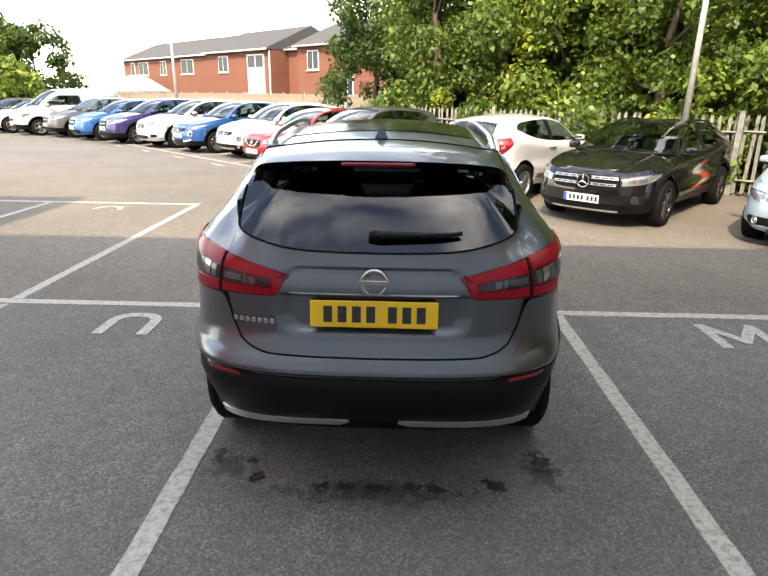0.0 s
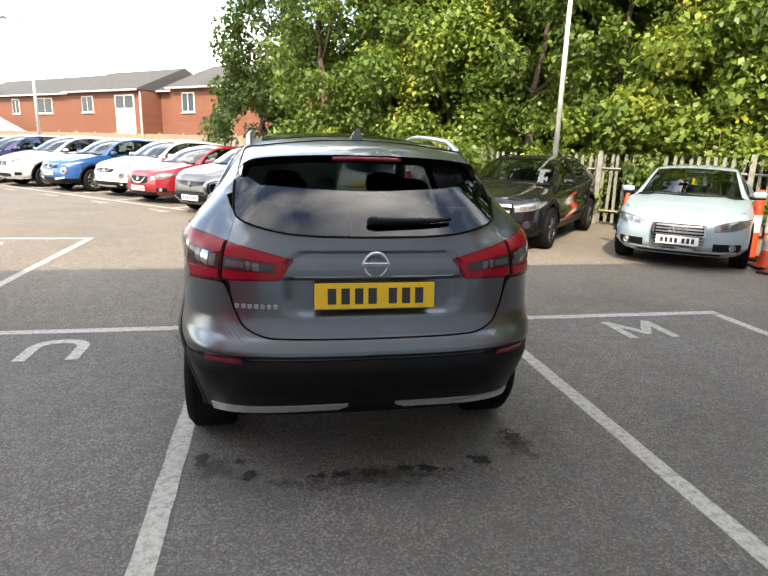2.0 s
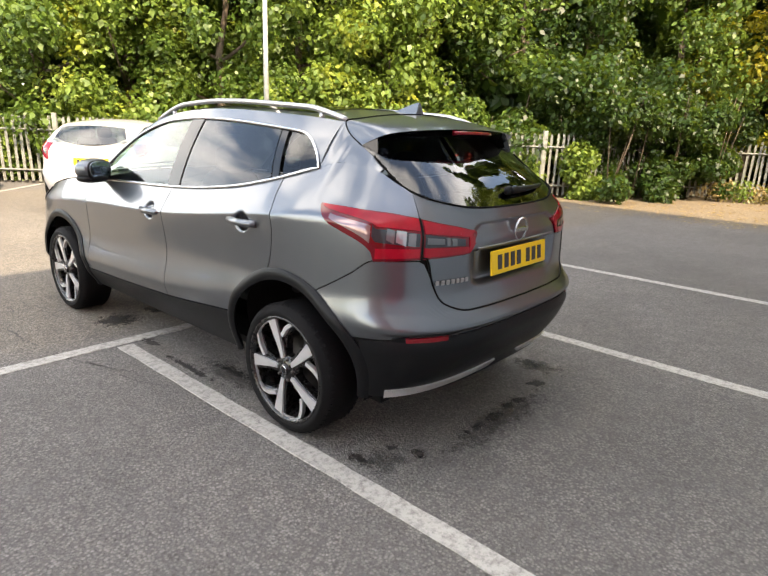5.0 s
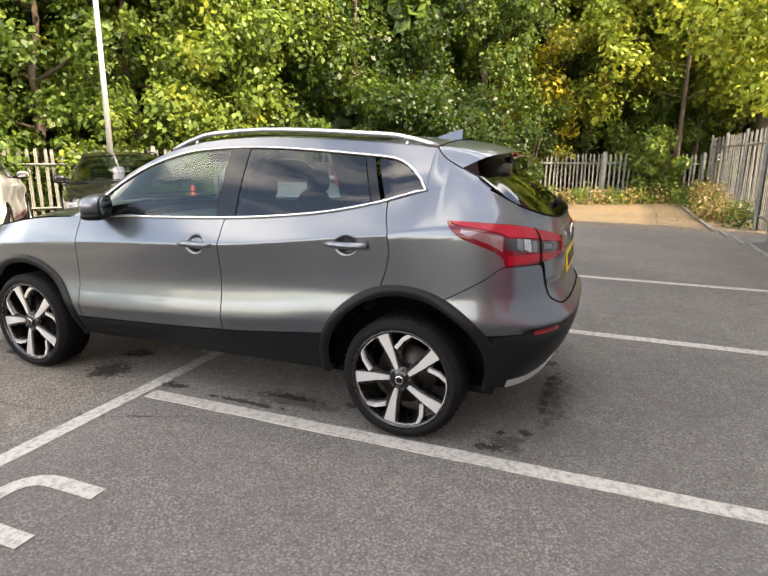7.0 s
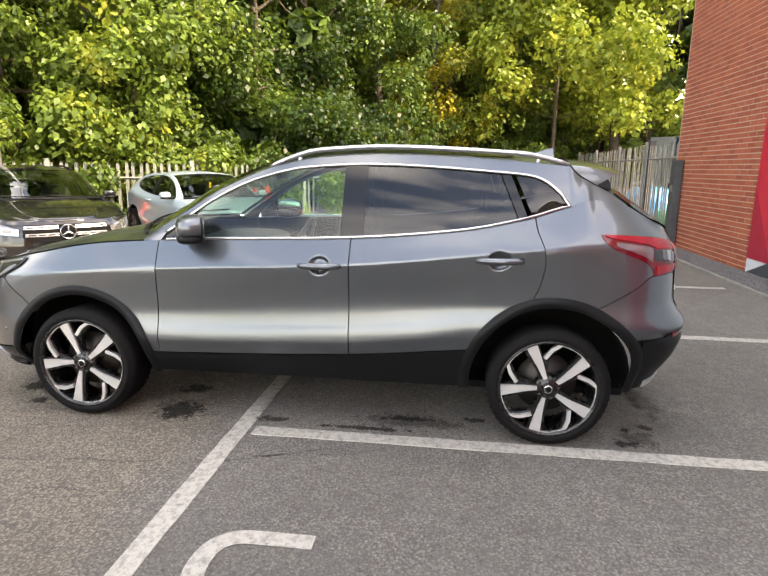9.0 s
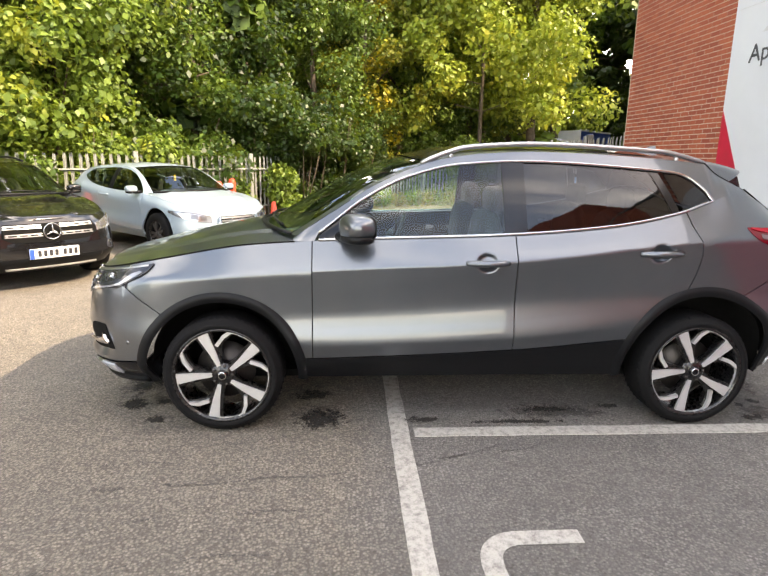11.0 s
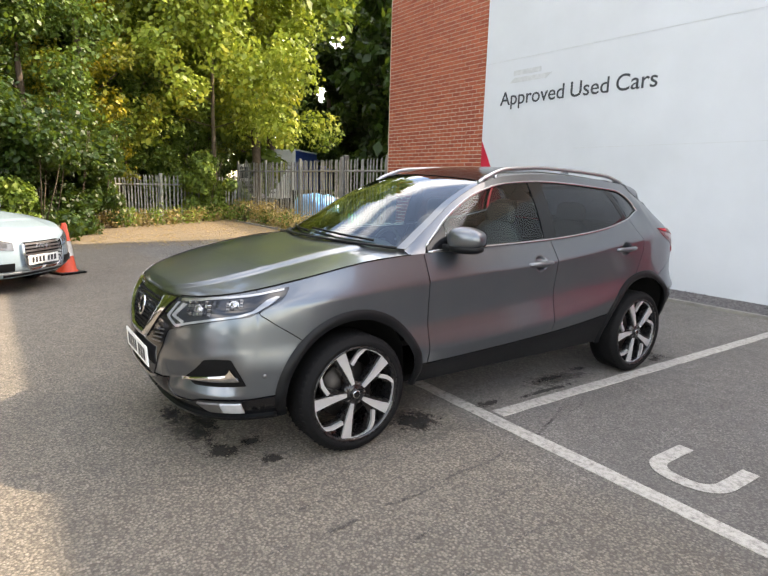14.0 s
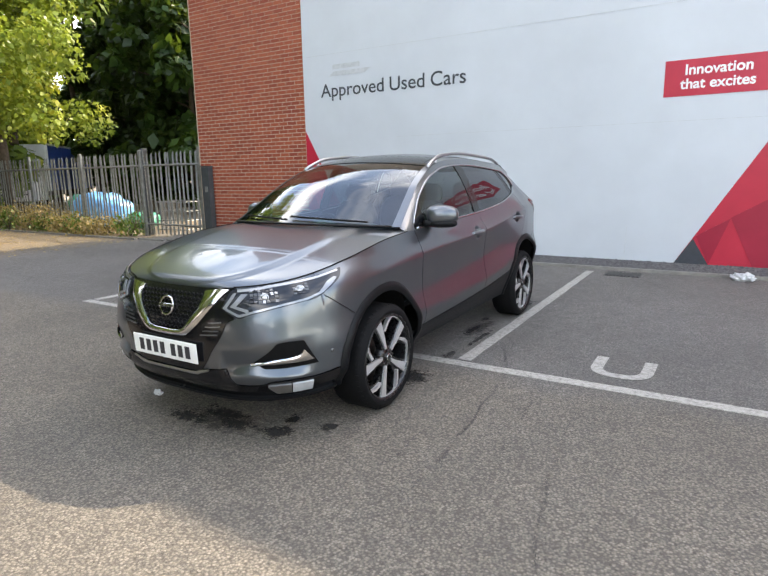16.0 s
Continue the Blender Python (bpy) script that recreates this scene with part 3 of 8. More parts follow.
def wheel_parts(name, parent, side, y, x, r, rim, style, hero=False):
    """A wheel on an empty of its own: tyre, rim, spokes, disc and cap."""
    e = new(name)
    e.parent = parent
    e.matrix_local = pose(side * x, y, r, 0, 0, 180 if side < 0 else 0) @ pose(0, 0, 0, 39 if side < 0 else 40)
    e.empty_display_size = 0.05
    seg = 56 if hero else 28
    rr = rim
    w = 0.225
    prof = [(rr - 0.004, 0.0), (rr + 0.012, 0.006), (rr + 0.03, 0.012), (r - 0.03, 0.006), (r - 0.010, -0.008), (r - 0.001, -0.030), (r, -w / 2), (r - 0.001, -w + 0.03), (r - 0.012, -w + 0.006), (rr + 0.02, -w), (rr - 0.004, -w + 0.01)]
    link_mesh("tyre", *lathe_lot(prof, seg), M_RUBBER, e)
    if hero:
        lots = []
        for k in range(seg):
            a = 2 * math.pi * (k + 0.5) / seg
            for s0, s1 in ((-0.03, -0.012), (-0.20, -0.215)):
                c, s = math.cos(a), math.sin(a)
                c2, s2 = math.cos(a + 0.035), math.sin(a + 0.035)
                lots.append(([(s0, (r + 0.0005) * c, (r + 0.0005) * s), (s1, (r - 0.012) * c, (r - 0.012) * s), (s1, (r - 0.012) * c2, (r - 0.012) * s2), (s0, (r + 0.0005) * c2, (r + 0.0005) * s2),
                              (s0, (r + 0.003) * c, (r + 0.003) * s), (s1, (r - 0.007) * c, (r - 0.007) * s), (s1, (r - 0.007) * c2, (r - 0.007) * s2), (s0, (r + 0.003) * c2, (r + 0.003) * s2)],
                             [(4, 5, 6, 7), (0, 1, 5, 4), (2, 3, 7, 6), (1, 2, 6, 5)]))
        tagged(link_mesh("tread_block", *join(*lots), M_RUBBER, e, False), kind="stuff")
    barrel = [(rr, -0.004), (rr + 0.006, 0.003), (rr - 0.006, 0.004), (rr - 0.014, -0.01), (rr - 0.022, -0.05), (rr - 0.03, -0.15), (rr - 0.02, -w + 0.02)]
    link_mesh("rim", *lathe_lot(barrel, seg), M_DARKALLOY if style == "diamond" or style == "black" else M_SILVERALLOY, e)
    link_mesh("brake_disc", *lathe_lot([(0.0, -0.11), (rr * 0.62, -0.11), (rr * 0.62, -0.125)], 32), M_STEEL, e)
    face, back = (M_ALLOY, M_DARKALLOY) if style == "diamond" else (M_GUNALLOY, M_DARKALLOY) if style == "black" else (M_SILVERALLOY, M_SILVERALLOY)

    def blade(pts, x0, x1):
        """A bar with a thick body through (angle, radius, half width) stations."""
        lft, rgt = [], []
        for i, (a, q, h) in enumerate(pts):
            a2, q2 = (pts[i + 1][0], pts[i + 1][1]) if i + 1 < len(pts) else (a, q)
            a1, q1 = (pts[i - 1][0], pts[i - 1][1]) if i else (a, q)
            p0, p2 = np.array([q1 * math.cos(a1), q1 * math.sin(a1)]), np.array([q2 * math.cos(a2), q2 * math.sin(a2)])
            d = (p2 - p0) / max(1e-6, np.linalg.norm(p2 - p0))
            n = np.array([-d[1], d[0]])
            p = np.array([q * math.cos(a), q * math.sin(a)])
            lft.append(p + n * h), rgt.append(p - n * h)
        poly = [tuple(p) for p in lft] + [tuple(p) for p in rgt[::-1]]
        return prism_lot(poly[::-1], x0, x1, "x")
    if style == "diamond":
        d = math.radians
        for k in range(5):
            a = 2 * math.pi * k / 5
            link_mesh("spoke", *blade([(a - d(4), 0.056, 0.010), (a - d(1), 0.13, 0.0175), (a + d(2), rr - 0.014, 0.030)], -0.030, -0.008), face, e, False)
            link_mesh("spoke_back", *blade([(a, 0.04, 0.026), (a, 0.12, 0.028), (a + d(3), rr - 0.012, 0.042)], -0.060, -0.018), back, e, False)
            link_mesh("spoke_hook", *blade([(a + d(38), rr - 0.010, 0.008), (a + d(48), rr - 0.046, 0.010), (a + d(60), 0.168, 0.010)], -0.030, -0.009), face, e, False)
            link_mesh("rim_hook", *blade([(a + d(6), rr - 0.011, 0.005), (a + d(14), rr - 0.011, 0.005), (a + d(22), rr - 0.011, 0.005), (a + d(30), rr - 0.011, 0.005), (a + d(39), rr - 0.011, 0.006)], -0.024, -0.008), face, e, False)
            link_mesh("hook_back", *blade([(a + d(38), rr - 0.012, 0.014), (a + d(56), 0.175, 0.014), (a + d(64), 0.08, 0.012)], -0.065, -0.028), back, e, False)
        for k in range(5):
            a = 2 * math.pi * (k + 0.5) / 5
            link_mesh("wheel_nut", *lathe_lot([(0.0, -0.004), (0.008, -0.006), (0.009, -0.03)], 8, "x", (0, 0.055 * math.cos(a), 0.055 * math.sin(a))), M_STEEL, e)
        link_mesh("hub", *lathe_lot([(0.0, -0.012), (0.06, -0.014), (0.072, -0.03), (0.074, -0.06)], 28), back, e)
        link_mesh("hub_cap", *lathe_lot([(0.0, 0.0), (0.024, -0.001), (0.031, -0.008), (0.032, -0.02)], 24), M_GLOSSBLACK, e)
        link_mesh("cap_ring", *lathe_lot([(0.017, 0.002), (0.022, 0.0025), (0.022, -0.002), (0.017, -0.002)], 24), M_CHROME, e)
    else:
        n = 5 if style != "ten" else 10
        lots = []
        for k in range(n):
            a = 2 * math.pi * k / n
            hw = 0.017 if n == 10 else 0.022
            if n == 10:
                lots.append(blade([(a, 0.04, hw), (a, rr - 0.01, hw * 0.8)], -0.045, -0.012))
            else:
                for s in (-1, 1):
                    lots.append(blade([(a + s * 0.16, 0.05, hw * 0.7), (a + s * 0.20, rr - 0.01, hw * 0.8)], -0.045, -0.012))
        link_mesh("spokes", *join(*lots), face, e, False)
        link_mesh("hub_cap", *lathe_lot([(0.0, -0.006), (0.05, -0.008), (0.058, -0.03)], 20), face, e)
    return e


def number_plate(parent, m, mat, euro=False, name="number_plate"):
    """A plate whose characters are plain bars."""
    e = part(name, box_bm((-0.26, -0.004, -0.056), (0.26, 0.004, 0.056), 0.003, 1), mat, parent)
    e.matrix_local = m
    x = -0.205 if not euro else -0.175
    for k in range(7):
        w = 0.05 if k != 2 or euro else 0.022
        part("character_bar", box_bm((x, -0.0062, -0.034), (x + 0.036, -0.004, 0.034)), M_PLATEINK, e)
        x += 0.058 + (0.03 if k == 3 else 0)
    if euro:
        part("side_band", box_bm((-0.258, -0.0058, -0.054), (-0.212, -0.004, 0.054)), M_EURO, e)
    return e


def ribbon(body, path, half, off):
    """A band that lies on the car's skin along (u, z) stations."""
    us, zs = np.array([p[0] for p in path]), np.array([p[1] for p in path])
    t = np.linspace(0, 1, len(path))
    tt = np.linspace(0, 1, 8 * len(path))
    fu, fz = curve_like(t, us), curve_like(t, zs)
    uu, zz = fu(tt), fz(tt)
    du, dz = np.gradient(uu), np.gradient(zz)
    ln = np.hypot(du, dz)
    nu, nz = -dz / ln, du / ln
    cols = []
    for i in range(len(tt)):
        hw = half(tt[i]) if callable(half) else half
        cols.append([body.at(uu[i] + nu[i] * k * hw, [zz[i] + nz[i] * k * hw])[0] for k in (-1, -0.5, 0, 0.5, 1)])
    return offset_grid(np.array(cols), off)


def curve_like(t, v):
    """A soft line through values that may turn back."""
    def f(x):
        out = []
        for q in np.atleast_1d(x):
            i = int(min(len(t) - 2, max(0, np.searchsorted(t, q) - 1)))
            h = (q - t[i]) / (t[i + 1] - t[i])
            p0, p1, p2, p3 = v[max(i - 1, 0)], v[i], v[i + 1], v[min(i + 2, len(t) - 1)]
            out.append(0.5 * (2 * p1 + (p2 - p0) * h + (2 * p0 - 5 * p1 + 4 * p2 - p3) * h * h + (3 * p1 - p0 - 3 * p2 + p3) * h ** 3))
        return np.array(out)
    return f


def build_car(name, m, label, paint, c, res=1.0, wheel_style="five", hero=False, clad=True, group="parked cars",
              glass=None, rear_glass=None, chrome=False, doors=2, rim=0.215):
    """A whole car: skin panels over a dark shell, glass, lamps, wheels. Returns its empty and its Body."""
    car = thing(name, m, label, "car", group)
    b = Body(c, res)
    ty, sx, sz = c["ty"], c["sx"], c["sz"]
    wb, ra, za = c["wb"], c["arch"], c["arch_z"]
    gl, rg = glass or M_GLASS, rear_glass or M_TINT
    z0, z1, z5 = b.rz(0), b.rz(1), b.rz(5)

    arches = (c.get("rear_arch", (0.0, ra, za)), (wb, ra, za))

    def arch(u, more=0.0):
        y = b.y(u)
        for yc, r, h in arches:
            if abs(y - yc) < r + more:
                return h + math.sqrt((r + more) ** 2 - (y - yc) ** 2)
        return -9.0

    def us(a, e, step=0.035):
        n = max(4, int(abs(e - a) / (step / res)))
        base = np.linspace(a, e, n)
        extra = [b.uy(yc + s * r * k) for yc, r, h in arches for s in (-1, 1) for k in (0.9, 0.96, 0.985, 0.998, 1.0005)]
        return np.unique(np.concatenate([base, [q for q in extra if a < q < e]]))
    nz = max(5, int(16 * res))
    dstep, dnz = (0.0125, 84) if hero else (0.035, nz)
    if hero:
        c["cups"] = [(y0 + 0.115, float(b.rz(4)(b.uy(y0 + 0.1))) + dz) for y0, dz in ((c["y_b"] + 0.045, 0.000), (c["y_door0"] + 0.06, -0.040))]
    # dark shell behind the panels
    g = b.grid(us(0, b.end), lambda u: max(z0(u) + 0.01, arch(u, 0.012)), z5, nz)
    one("shell", offset_grid(g, -0.010), M_GAP if hero else paint, car, 0.004)
    edge = 0.006 if hero else 0.004
    uD0, uD1, uB = b.uy(c["y_door0"]), b.uy(c["y_door1"]), b.uy(c["y_b"])
    # lower trim
    low = M_PLASTIC if clad else paint
    ext = 0.004
    uAr0, uAr1, uAf0, uAf1 = [b.uy(yc + k * r) for yc, r, h in arches for k in (-1, 1)]
    g = b.grid(us(uAr1 + 0.01, uAf0 - 0.01), z0, z1, 8)
    both("sill", offset_grid(g, ext), low, car)
    g = b.grid(us(0, uAr0), z0, lambda u: max(z1(u), z0(u) + 0.02), 9)
    one("rear_bumper_lower", offset_grid(g, ext), low, car)
    front = c["front"](b) if "front" in c else None
    flow = front["low"] if front else z1
    g = b.grid(us(uAf1, b.end, 0.02 if front else 0.035), z0, flow, 8)
    one("front_bumper_lower", offset_grid(g, ext), paint if c.get("painted_nose") else M_GLOSSBLACK if hero else low, car)
    # painted panels
    uT = b.ur((0.655 if hero else 0.640) * sx)
    zt = curve_of((0, 0.712 * sz), (b.ur(0.42 * sx), 0.716 * sz), (b.ur(0.545 * sx), 0.755 * sz), (b.ur(0.60 * sx), 0.84 * sz), (b.ur(0.635 * sx), 0.955 * sz), (b.end, 0.955 * sz))
    g = b.grid(us(0, uT - 0.003), lambda u: float(zt(u)) + 0.004, lambda u: z5(u), 70 if hero else nz)
    one("tailgate", g, paint, car)
    if hero:
        for sd in (-1, 1):
            pts = []
            for u in np.linspace(0.0005, uT - 0.004, 60):
                q = b.at(u, [float(zt(u)) + 0.001])[0]
                pts.append((sd * q[0], q[1] - 0.0015, q[2]))
            link_mesh("tailgate_gap", *tube_lot(pts, 0.0042, 6), M_GAP, car)
    uL = b.uy(ty(-0.50))
    zb_line = curve_of((0, 0.712 * sz), (b.ur(0.42 * sx), 0.716 * sz), (b.ur(0.545 * sx), 0.755 * sz), (b.ur(0.60 * sx), 0.84 * sz), (uT, 0.94 * sz), (uL, 0.935 * sz), (b.uy(-ra + 0.06), 0.78 * sz), (uAr0 + 0.15, 0.72 * sz))
    uE = uAr0 + 0.10
    if hero:
        uE = b.uy(-0.19)
        zb_line = curve_of((0, 0.712), (b.ur(0.42), 0.716), (b.ur(0.545), 0.755), (b.ur(0.60), 0.84), (uT, 0.94), (0.867, 0.937), (0.962, 0.876), (1.081, 0.806), (uE, 0.745), (uE + 0.1, 0.70))
    g = b.grid(us(0, uE), lambda u: max(z1(u) + edge, arch(u, 0.01)), lambda u: float(zb_line(u)), 40 if hero else nz)
    one("rear_bumper", g, paint, car)
    # the rear door's back edge bows rearward at the height of the handle
    bow_z = curve_of((0.70, 0.0), (0.78, 0.0), (0.90, 0.036), (1.0, 0.052), (1.08, 0.040), (1.16, 0.010), (1.22, 0.0))

    def bowed(g, back, ahead):
        if not hero:
            return g
        out = g.copy()
        for row in out:
            for k, p in enumerate(row):
                f = 1 - (c["y_door0"] - p[1]) / back if p[1] < c["y_door0"] else 1 - (p[1] - c["y_door0"]) / ahead
                d = float(bow_z(p[2])) * max(0.0, min(1.0, f))
                if d > 0.0005 and 0.70 < p[2] < 1.22:
                    row[k] = b.at(b.uy(p[1] - d), [p[2]])[0]
        return out
    g = b.grid(us(uT, uD0 - edge), lambda u: max(float(zb_line(u)) + edge if u < uE else z1(u), arch(u, 0.01)), z5, nz)
    both("rear_wing", bowed(g, 0.22, 0.30), paint, car)
    if doors == 2:
        g = b.grid(us(uD0, uB - edge / 2, dstep), lambda u: max(z1(u) + edge, arch(u, 0.01)), z5, dnz)
        rear_doors = both("rear_door", bowed(g, 0.22, 0.30), paint, car)
        g = b.grid(us(uB + edge / 2, uD1 - edge, dstep), lambda u: z1(u) + edge, z5, dnz)
    else:
        uM = b.uy(c["y_b"] - 0.30)
        g = b.grid(us(uD0, uM), lambda u: max(z1(u) + edge, arch(u, 0.01)), z5, nz)
        both("side_panel", g, paint, car)
        g = b.grid(us(uM + edge, uD1 - edge), lambda u: z1(u) + edge, z5, nz)
        rear_doors = []
    front_doors = both("front_door", g, paint, car)
    uH = max(b.uy(ty(2.97)), uAf1 + 0.03)
    zf_line = curve_of((uAf1 - 0.12, 0.70 * sz), (uAf1 - 0.02, 0.76 * sz), (uH, 0.905 * sz), (uH + 0.06, 0.93 * sz), (b.end, 0.93 * sz))
    uW = max(uAf1 + 0.10, uH + 0.05)
    if front:
        zf_line, uW = front["seam"], front["wing_end"]
    g = b.grid(us(uD1, uW), lambda u: max(z1(u) + edge if u < uAf1 - 0.12 else float(zf_line(u)) + edge, arch(u, 0.01)), z5, nz)
    both("front_wing", g, paint, car)
    g = b.grid(us(uAf1 - 0.10, b.end, 0.02 if front else 0.035), lambda u: max(flow(u) + edge, arch(u, 0.01)), lambda u: min(float(zf_line(u)), z5(u)), 64 if front else nz)
    one("front_bumper", g, paint, car)
    # wheel arch trim and liners
    for yc, ra, za in arches:
        a0 = math.asin(max(-0.9, min(0.9, (b.rz(0)(b.uy(yc + ra)) - za) / ra)))
        a1 = math.asin(max(-0.9, min(0.9, (b.rz(0)(b.uy(yc - ra)) - za) / ra)))
        ang = np.linspace(a0 - 0.02, math.pi - a1 + 0.02, int(36 * res) + 8)
        rows = []
        for a in ang:
            rows.append([b.at(b.uy(yc + r * math.cos(a)), [za + r * math.sin(a)])[0] for r in np.linspace(ra - 0.006, ra + (0.050 if clad else 0.012), 5)])
        g = offset_grid(np.array(rows)[::-1], 0.0)
        g[:, :, 0] += np.array([0.006, 0.014, 0.016, 0.013, 0.004]) if clad else 0.003
        both("wheel_arch_trim", g, M_PLASTIC if clad else paint, car, 0.02)
        for s in (-1, 1):
            prof = [(ra, s * 0.845 * sx), (ra, s * 0.50 * sx), (0.0, s * 0.50 * sx)]
            v, f = [], []
            n = 20
            for k in range(n + 1):
                a = -0.15 + (math.pi + 0.30) * k / n
                for r, h in prof:
                    low = min(1.0, max(0.0, (0.66 - za - r * math.sin(a)) / 0.25)) if hero and abs(h) > 0.6 * sx else 0.0
                    v.append((h * (1 - 0.11 * low), yc + r * math.cos(a), za + r * math.sin(a)))
            link_mesh("wheel_liner", v, grid_faces(n + 1, 3), M_GAP, car)
    part("underbody", box_bm((-0.64 * sx, ty(-0.45), 0.23), (0.64 * sx, ty(3.2), 0.27)), M_GAP, car)
    # bonnet: a cap over the front of the top row
    u0 = b.uy(c["y_cowl"] - 0.06)
    uu = us(u0, b.end - 0.0005, 0.03)
    fs = np.linspace(-1, 1, int((50 if hero else 30) * res) + 9)
    e5 = np.array([b.row(5, u) for u in uu])
    rows = []
    for k, p in enumerate(e5):
        fade = 1 - 0.65 * (k / (len(e5) - 1)) ** 3
        row = []
        for f in fs:
            k2 = min(1.0, max(0.0, (0.70 - abs(f)) / 0.10))
            ridge = (0.013 if hero else 0.020) * (k2 * k2 * (3 - 2 * k2) - 0.35 * max(0.0, 0.6 - abs(f)) / 0.6) * fade * min(1, p[0] / 0.5)
            row.append((f * p[0], p[1], p[2] + 0.002 + c["hood_crown"] * (1 - abs(f) ** 2.2) * fade * min(1, p[0] / 0.4) + ridge))
        rows.append(row)
    g = np.array(rows)
    n, mm = g.shape[:2]
    link_mesh("bonnet", list(g.reshape(-1, 3)), grid_faces(n, mm, flip=True), paint, car)
    # greenhouse
    zg, xg, ztop, crown, bow = c["zg"], c["xg"], c["ztop"], c["crown"], c["bow"]

    def belt(y):
        return b.row(5, b.uy(y))

    def side_at(y, z):
        p = belt(y)
        zG, xG = float(zg(y)), float(xg(y))
        f = (z - p[2]) / max(0.02, zG - p[2])
        return np.array([p[0] + (xG - p[0]) * f + 0.022 * 4 * f * (1 - f) * min(1, (zG - p[2]) / 0.3), y, z])

    def side_grid(ya, yb, lo, hi, nzz, n=None):
        ys = np.linspace(ya, yb, n or max(4, int(abs(yb - ya) / (0.03 / res))))
        return np.array([[side_at(y, z) for z in np.linspace(lo(y), max(hi(y), lo(y) + 0.002), nzz)] for y in ys])
    yw0, yw1 = c["y_win0"], c["y_win1"]
    bz = lambda y: float(belt(y)[2])
    tz = lambda y: float(ztop(y)) if yw0 < y < yw1 else bz(y)
    if hero:
        ed = np.array(c["glass_edge"])
        rows = []
        for u in np.linspace(b.uy(-0.478), b.uy(yw0), 46):
            p = b.row(5, u)
            y = p[1]
            q = np.array([np.interp(-y, -ed[:, 1], ed[:, 0]), y, np.interp(-y, -ed[:, 1], ed[:, 2])]) if y < ed[0, 1] else np.array([float(xg(y)), y, float(zg(y))])
            rows.append([p + (q - p) * t + np.array([0.006, 0, 0.002]) * 4 * t * (1 - t) * min(1, np.linalg.norm(q - p) / 0.2) for t in np.linspace(0, 1, 12)])
        g = np.array(rows)
    else:
        g = side_grid(c["y_tail"], yw0, bz, lambda y: float(zg(y)), 9)
    both("rear_pillar", g, paint, car)
    g = side_grid(yw0, c["y_cowl"], tz, lambda y: float(zg(y)), 5, int(70 * res) + 12)
    both("roof_frame", g, paint, car)
    ins = 0.004

    def window(y_a, y_b, mat, nm, lean_a=0.0, lean_b=0.0):
        rows = []
        nn = max(5, int(abs(y_b - y_a) / (0.035 / res)))
        for k in range(nn):
            t = k / (nn - 1)
            row = []
            for v in np.linspace(0, 1, 8):
                y = y_a + (y_b - y_a) * t
                for _ in range(3):
                    z = bz(y) + 0.004 + (tz(y) - 0.004 - bz(y)) * v
                    lean = (lean_a * (1 - t) + lean_b * t) * (z - (bz(y_a) + 0.1))
                    y = min(yw1 - 0.003, max(yw0 + 0.003, y_a + (y_b - y_a) * t + lean))
                z = bz(y) + 0.004 + max(0.002, tz(y) - 0.004 - bz(y)) * v
                row.append(side_at(y, z))
            rows.append(row)
        obs = both(nm, offset_grid(np.array(rows), -ins), mat, car, 0.003)
        for o in obs:
            o.visible_shadow = False
        return obs
    yB, yC = c["y_b"], c["y_c"]
    if hero:
        window(yB + 0.055, yw1 - 0.175, gl, "front_side_window", 0, -0.12)
        window(yw1 - 0.172, yw1 - 0.01, M_GLOSSBLACK, "mirror_panel", -0.12, 0)
    else:
        window(yB + 0.055, yw1 - 0.01, gl, "front_side_window")
    both("door_pillar", offset_grid(side_grid(yB - 0.065, yB + 0.060, bz, tz, 7), 0.001), M_GLOSSBLACK if hero else M_PLASTIC, car)
    if doors == 2:
        window(yC + 0.020, yB - 0.060, rg, "rear_side_window", 0.40, 0)
        window(yC - 0.030, yC + 0.018, M_GLOSSBLACK if hero else M_PLASTIC, "window_divider", 0.40, 0.40)
        window(yw0 + 0.006, yC - 0.028, rg, "quarter_window", 0, 0.40)
    else:
        window(yw0 + 0.012, yB - 0.060, rg, "rear_side_window", 0, 0)
    if chrome:
        for s in (-1, 1):
            pts = []
            ys = list(np.linspace(yw1 - 0.005, yw0, 60))
            for y in ys:
                p = side_at(y, tz(y))
                pts.append((s * (p[0] + 0.004), p[1], p[2]))
            for y in ys[::-1][1:]:
                p = side_at(y, bz(y) + 0.004)
                pts.append((s * (p[0] + 0.005), p[1], p[2]))
            link_mesh("window_trim", *tube_lot(pts, 0.0085, 8, 0.6, (1, 0, 0)), M_TRIM, car, True, "bright chrome window trim")

    def top_grid(ya, yb, f0, f1, dz=0.0, n=None, nf=None):
        ys = np.linspace(ya, yb, n or max(5, int(abs(yb - ya) / (0.04 / res))))
        ff = np.linspace(f0, f1, nf or int(24 * res) + 7)
        return np.array([[(f * float(xg(y)), y + float(bow(y)) * (1 - f * f), float(zg(y)) + float(crown(y)) * (1 - f * f) + dz) for f in ff] for y in ys])

    def top_part(nm, g, mat, lab=""):
        n, q = g.shape[:2]
        return link_mesh(nm, list(g.reshape(-1, 3)), grid_faces(n, q, flip=True), mat, car, True, lab)
    ysn, ytt = c["y_screen"], c["y_tailtop"]
    w = top_part("windscreen", top_grid(c["y_cowl"] - 0.01, ysn, 0.94, -0.94), M_SCREEN if hero else gl)
    w.visible_shadow = False
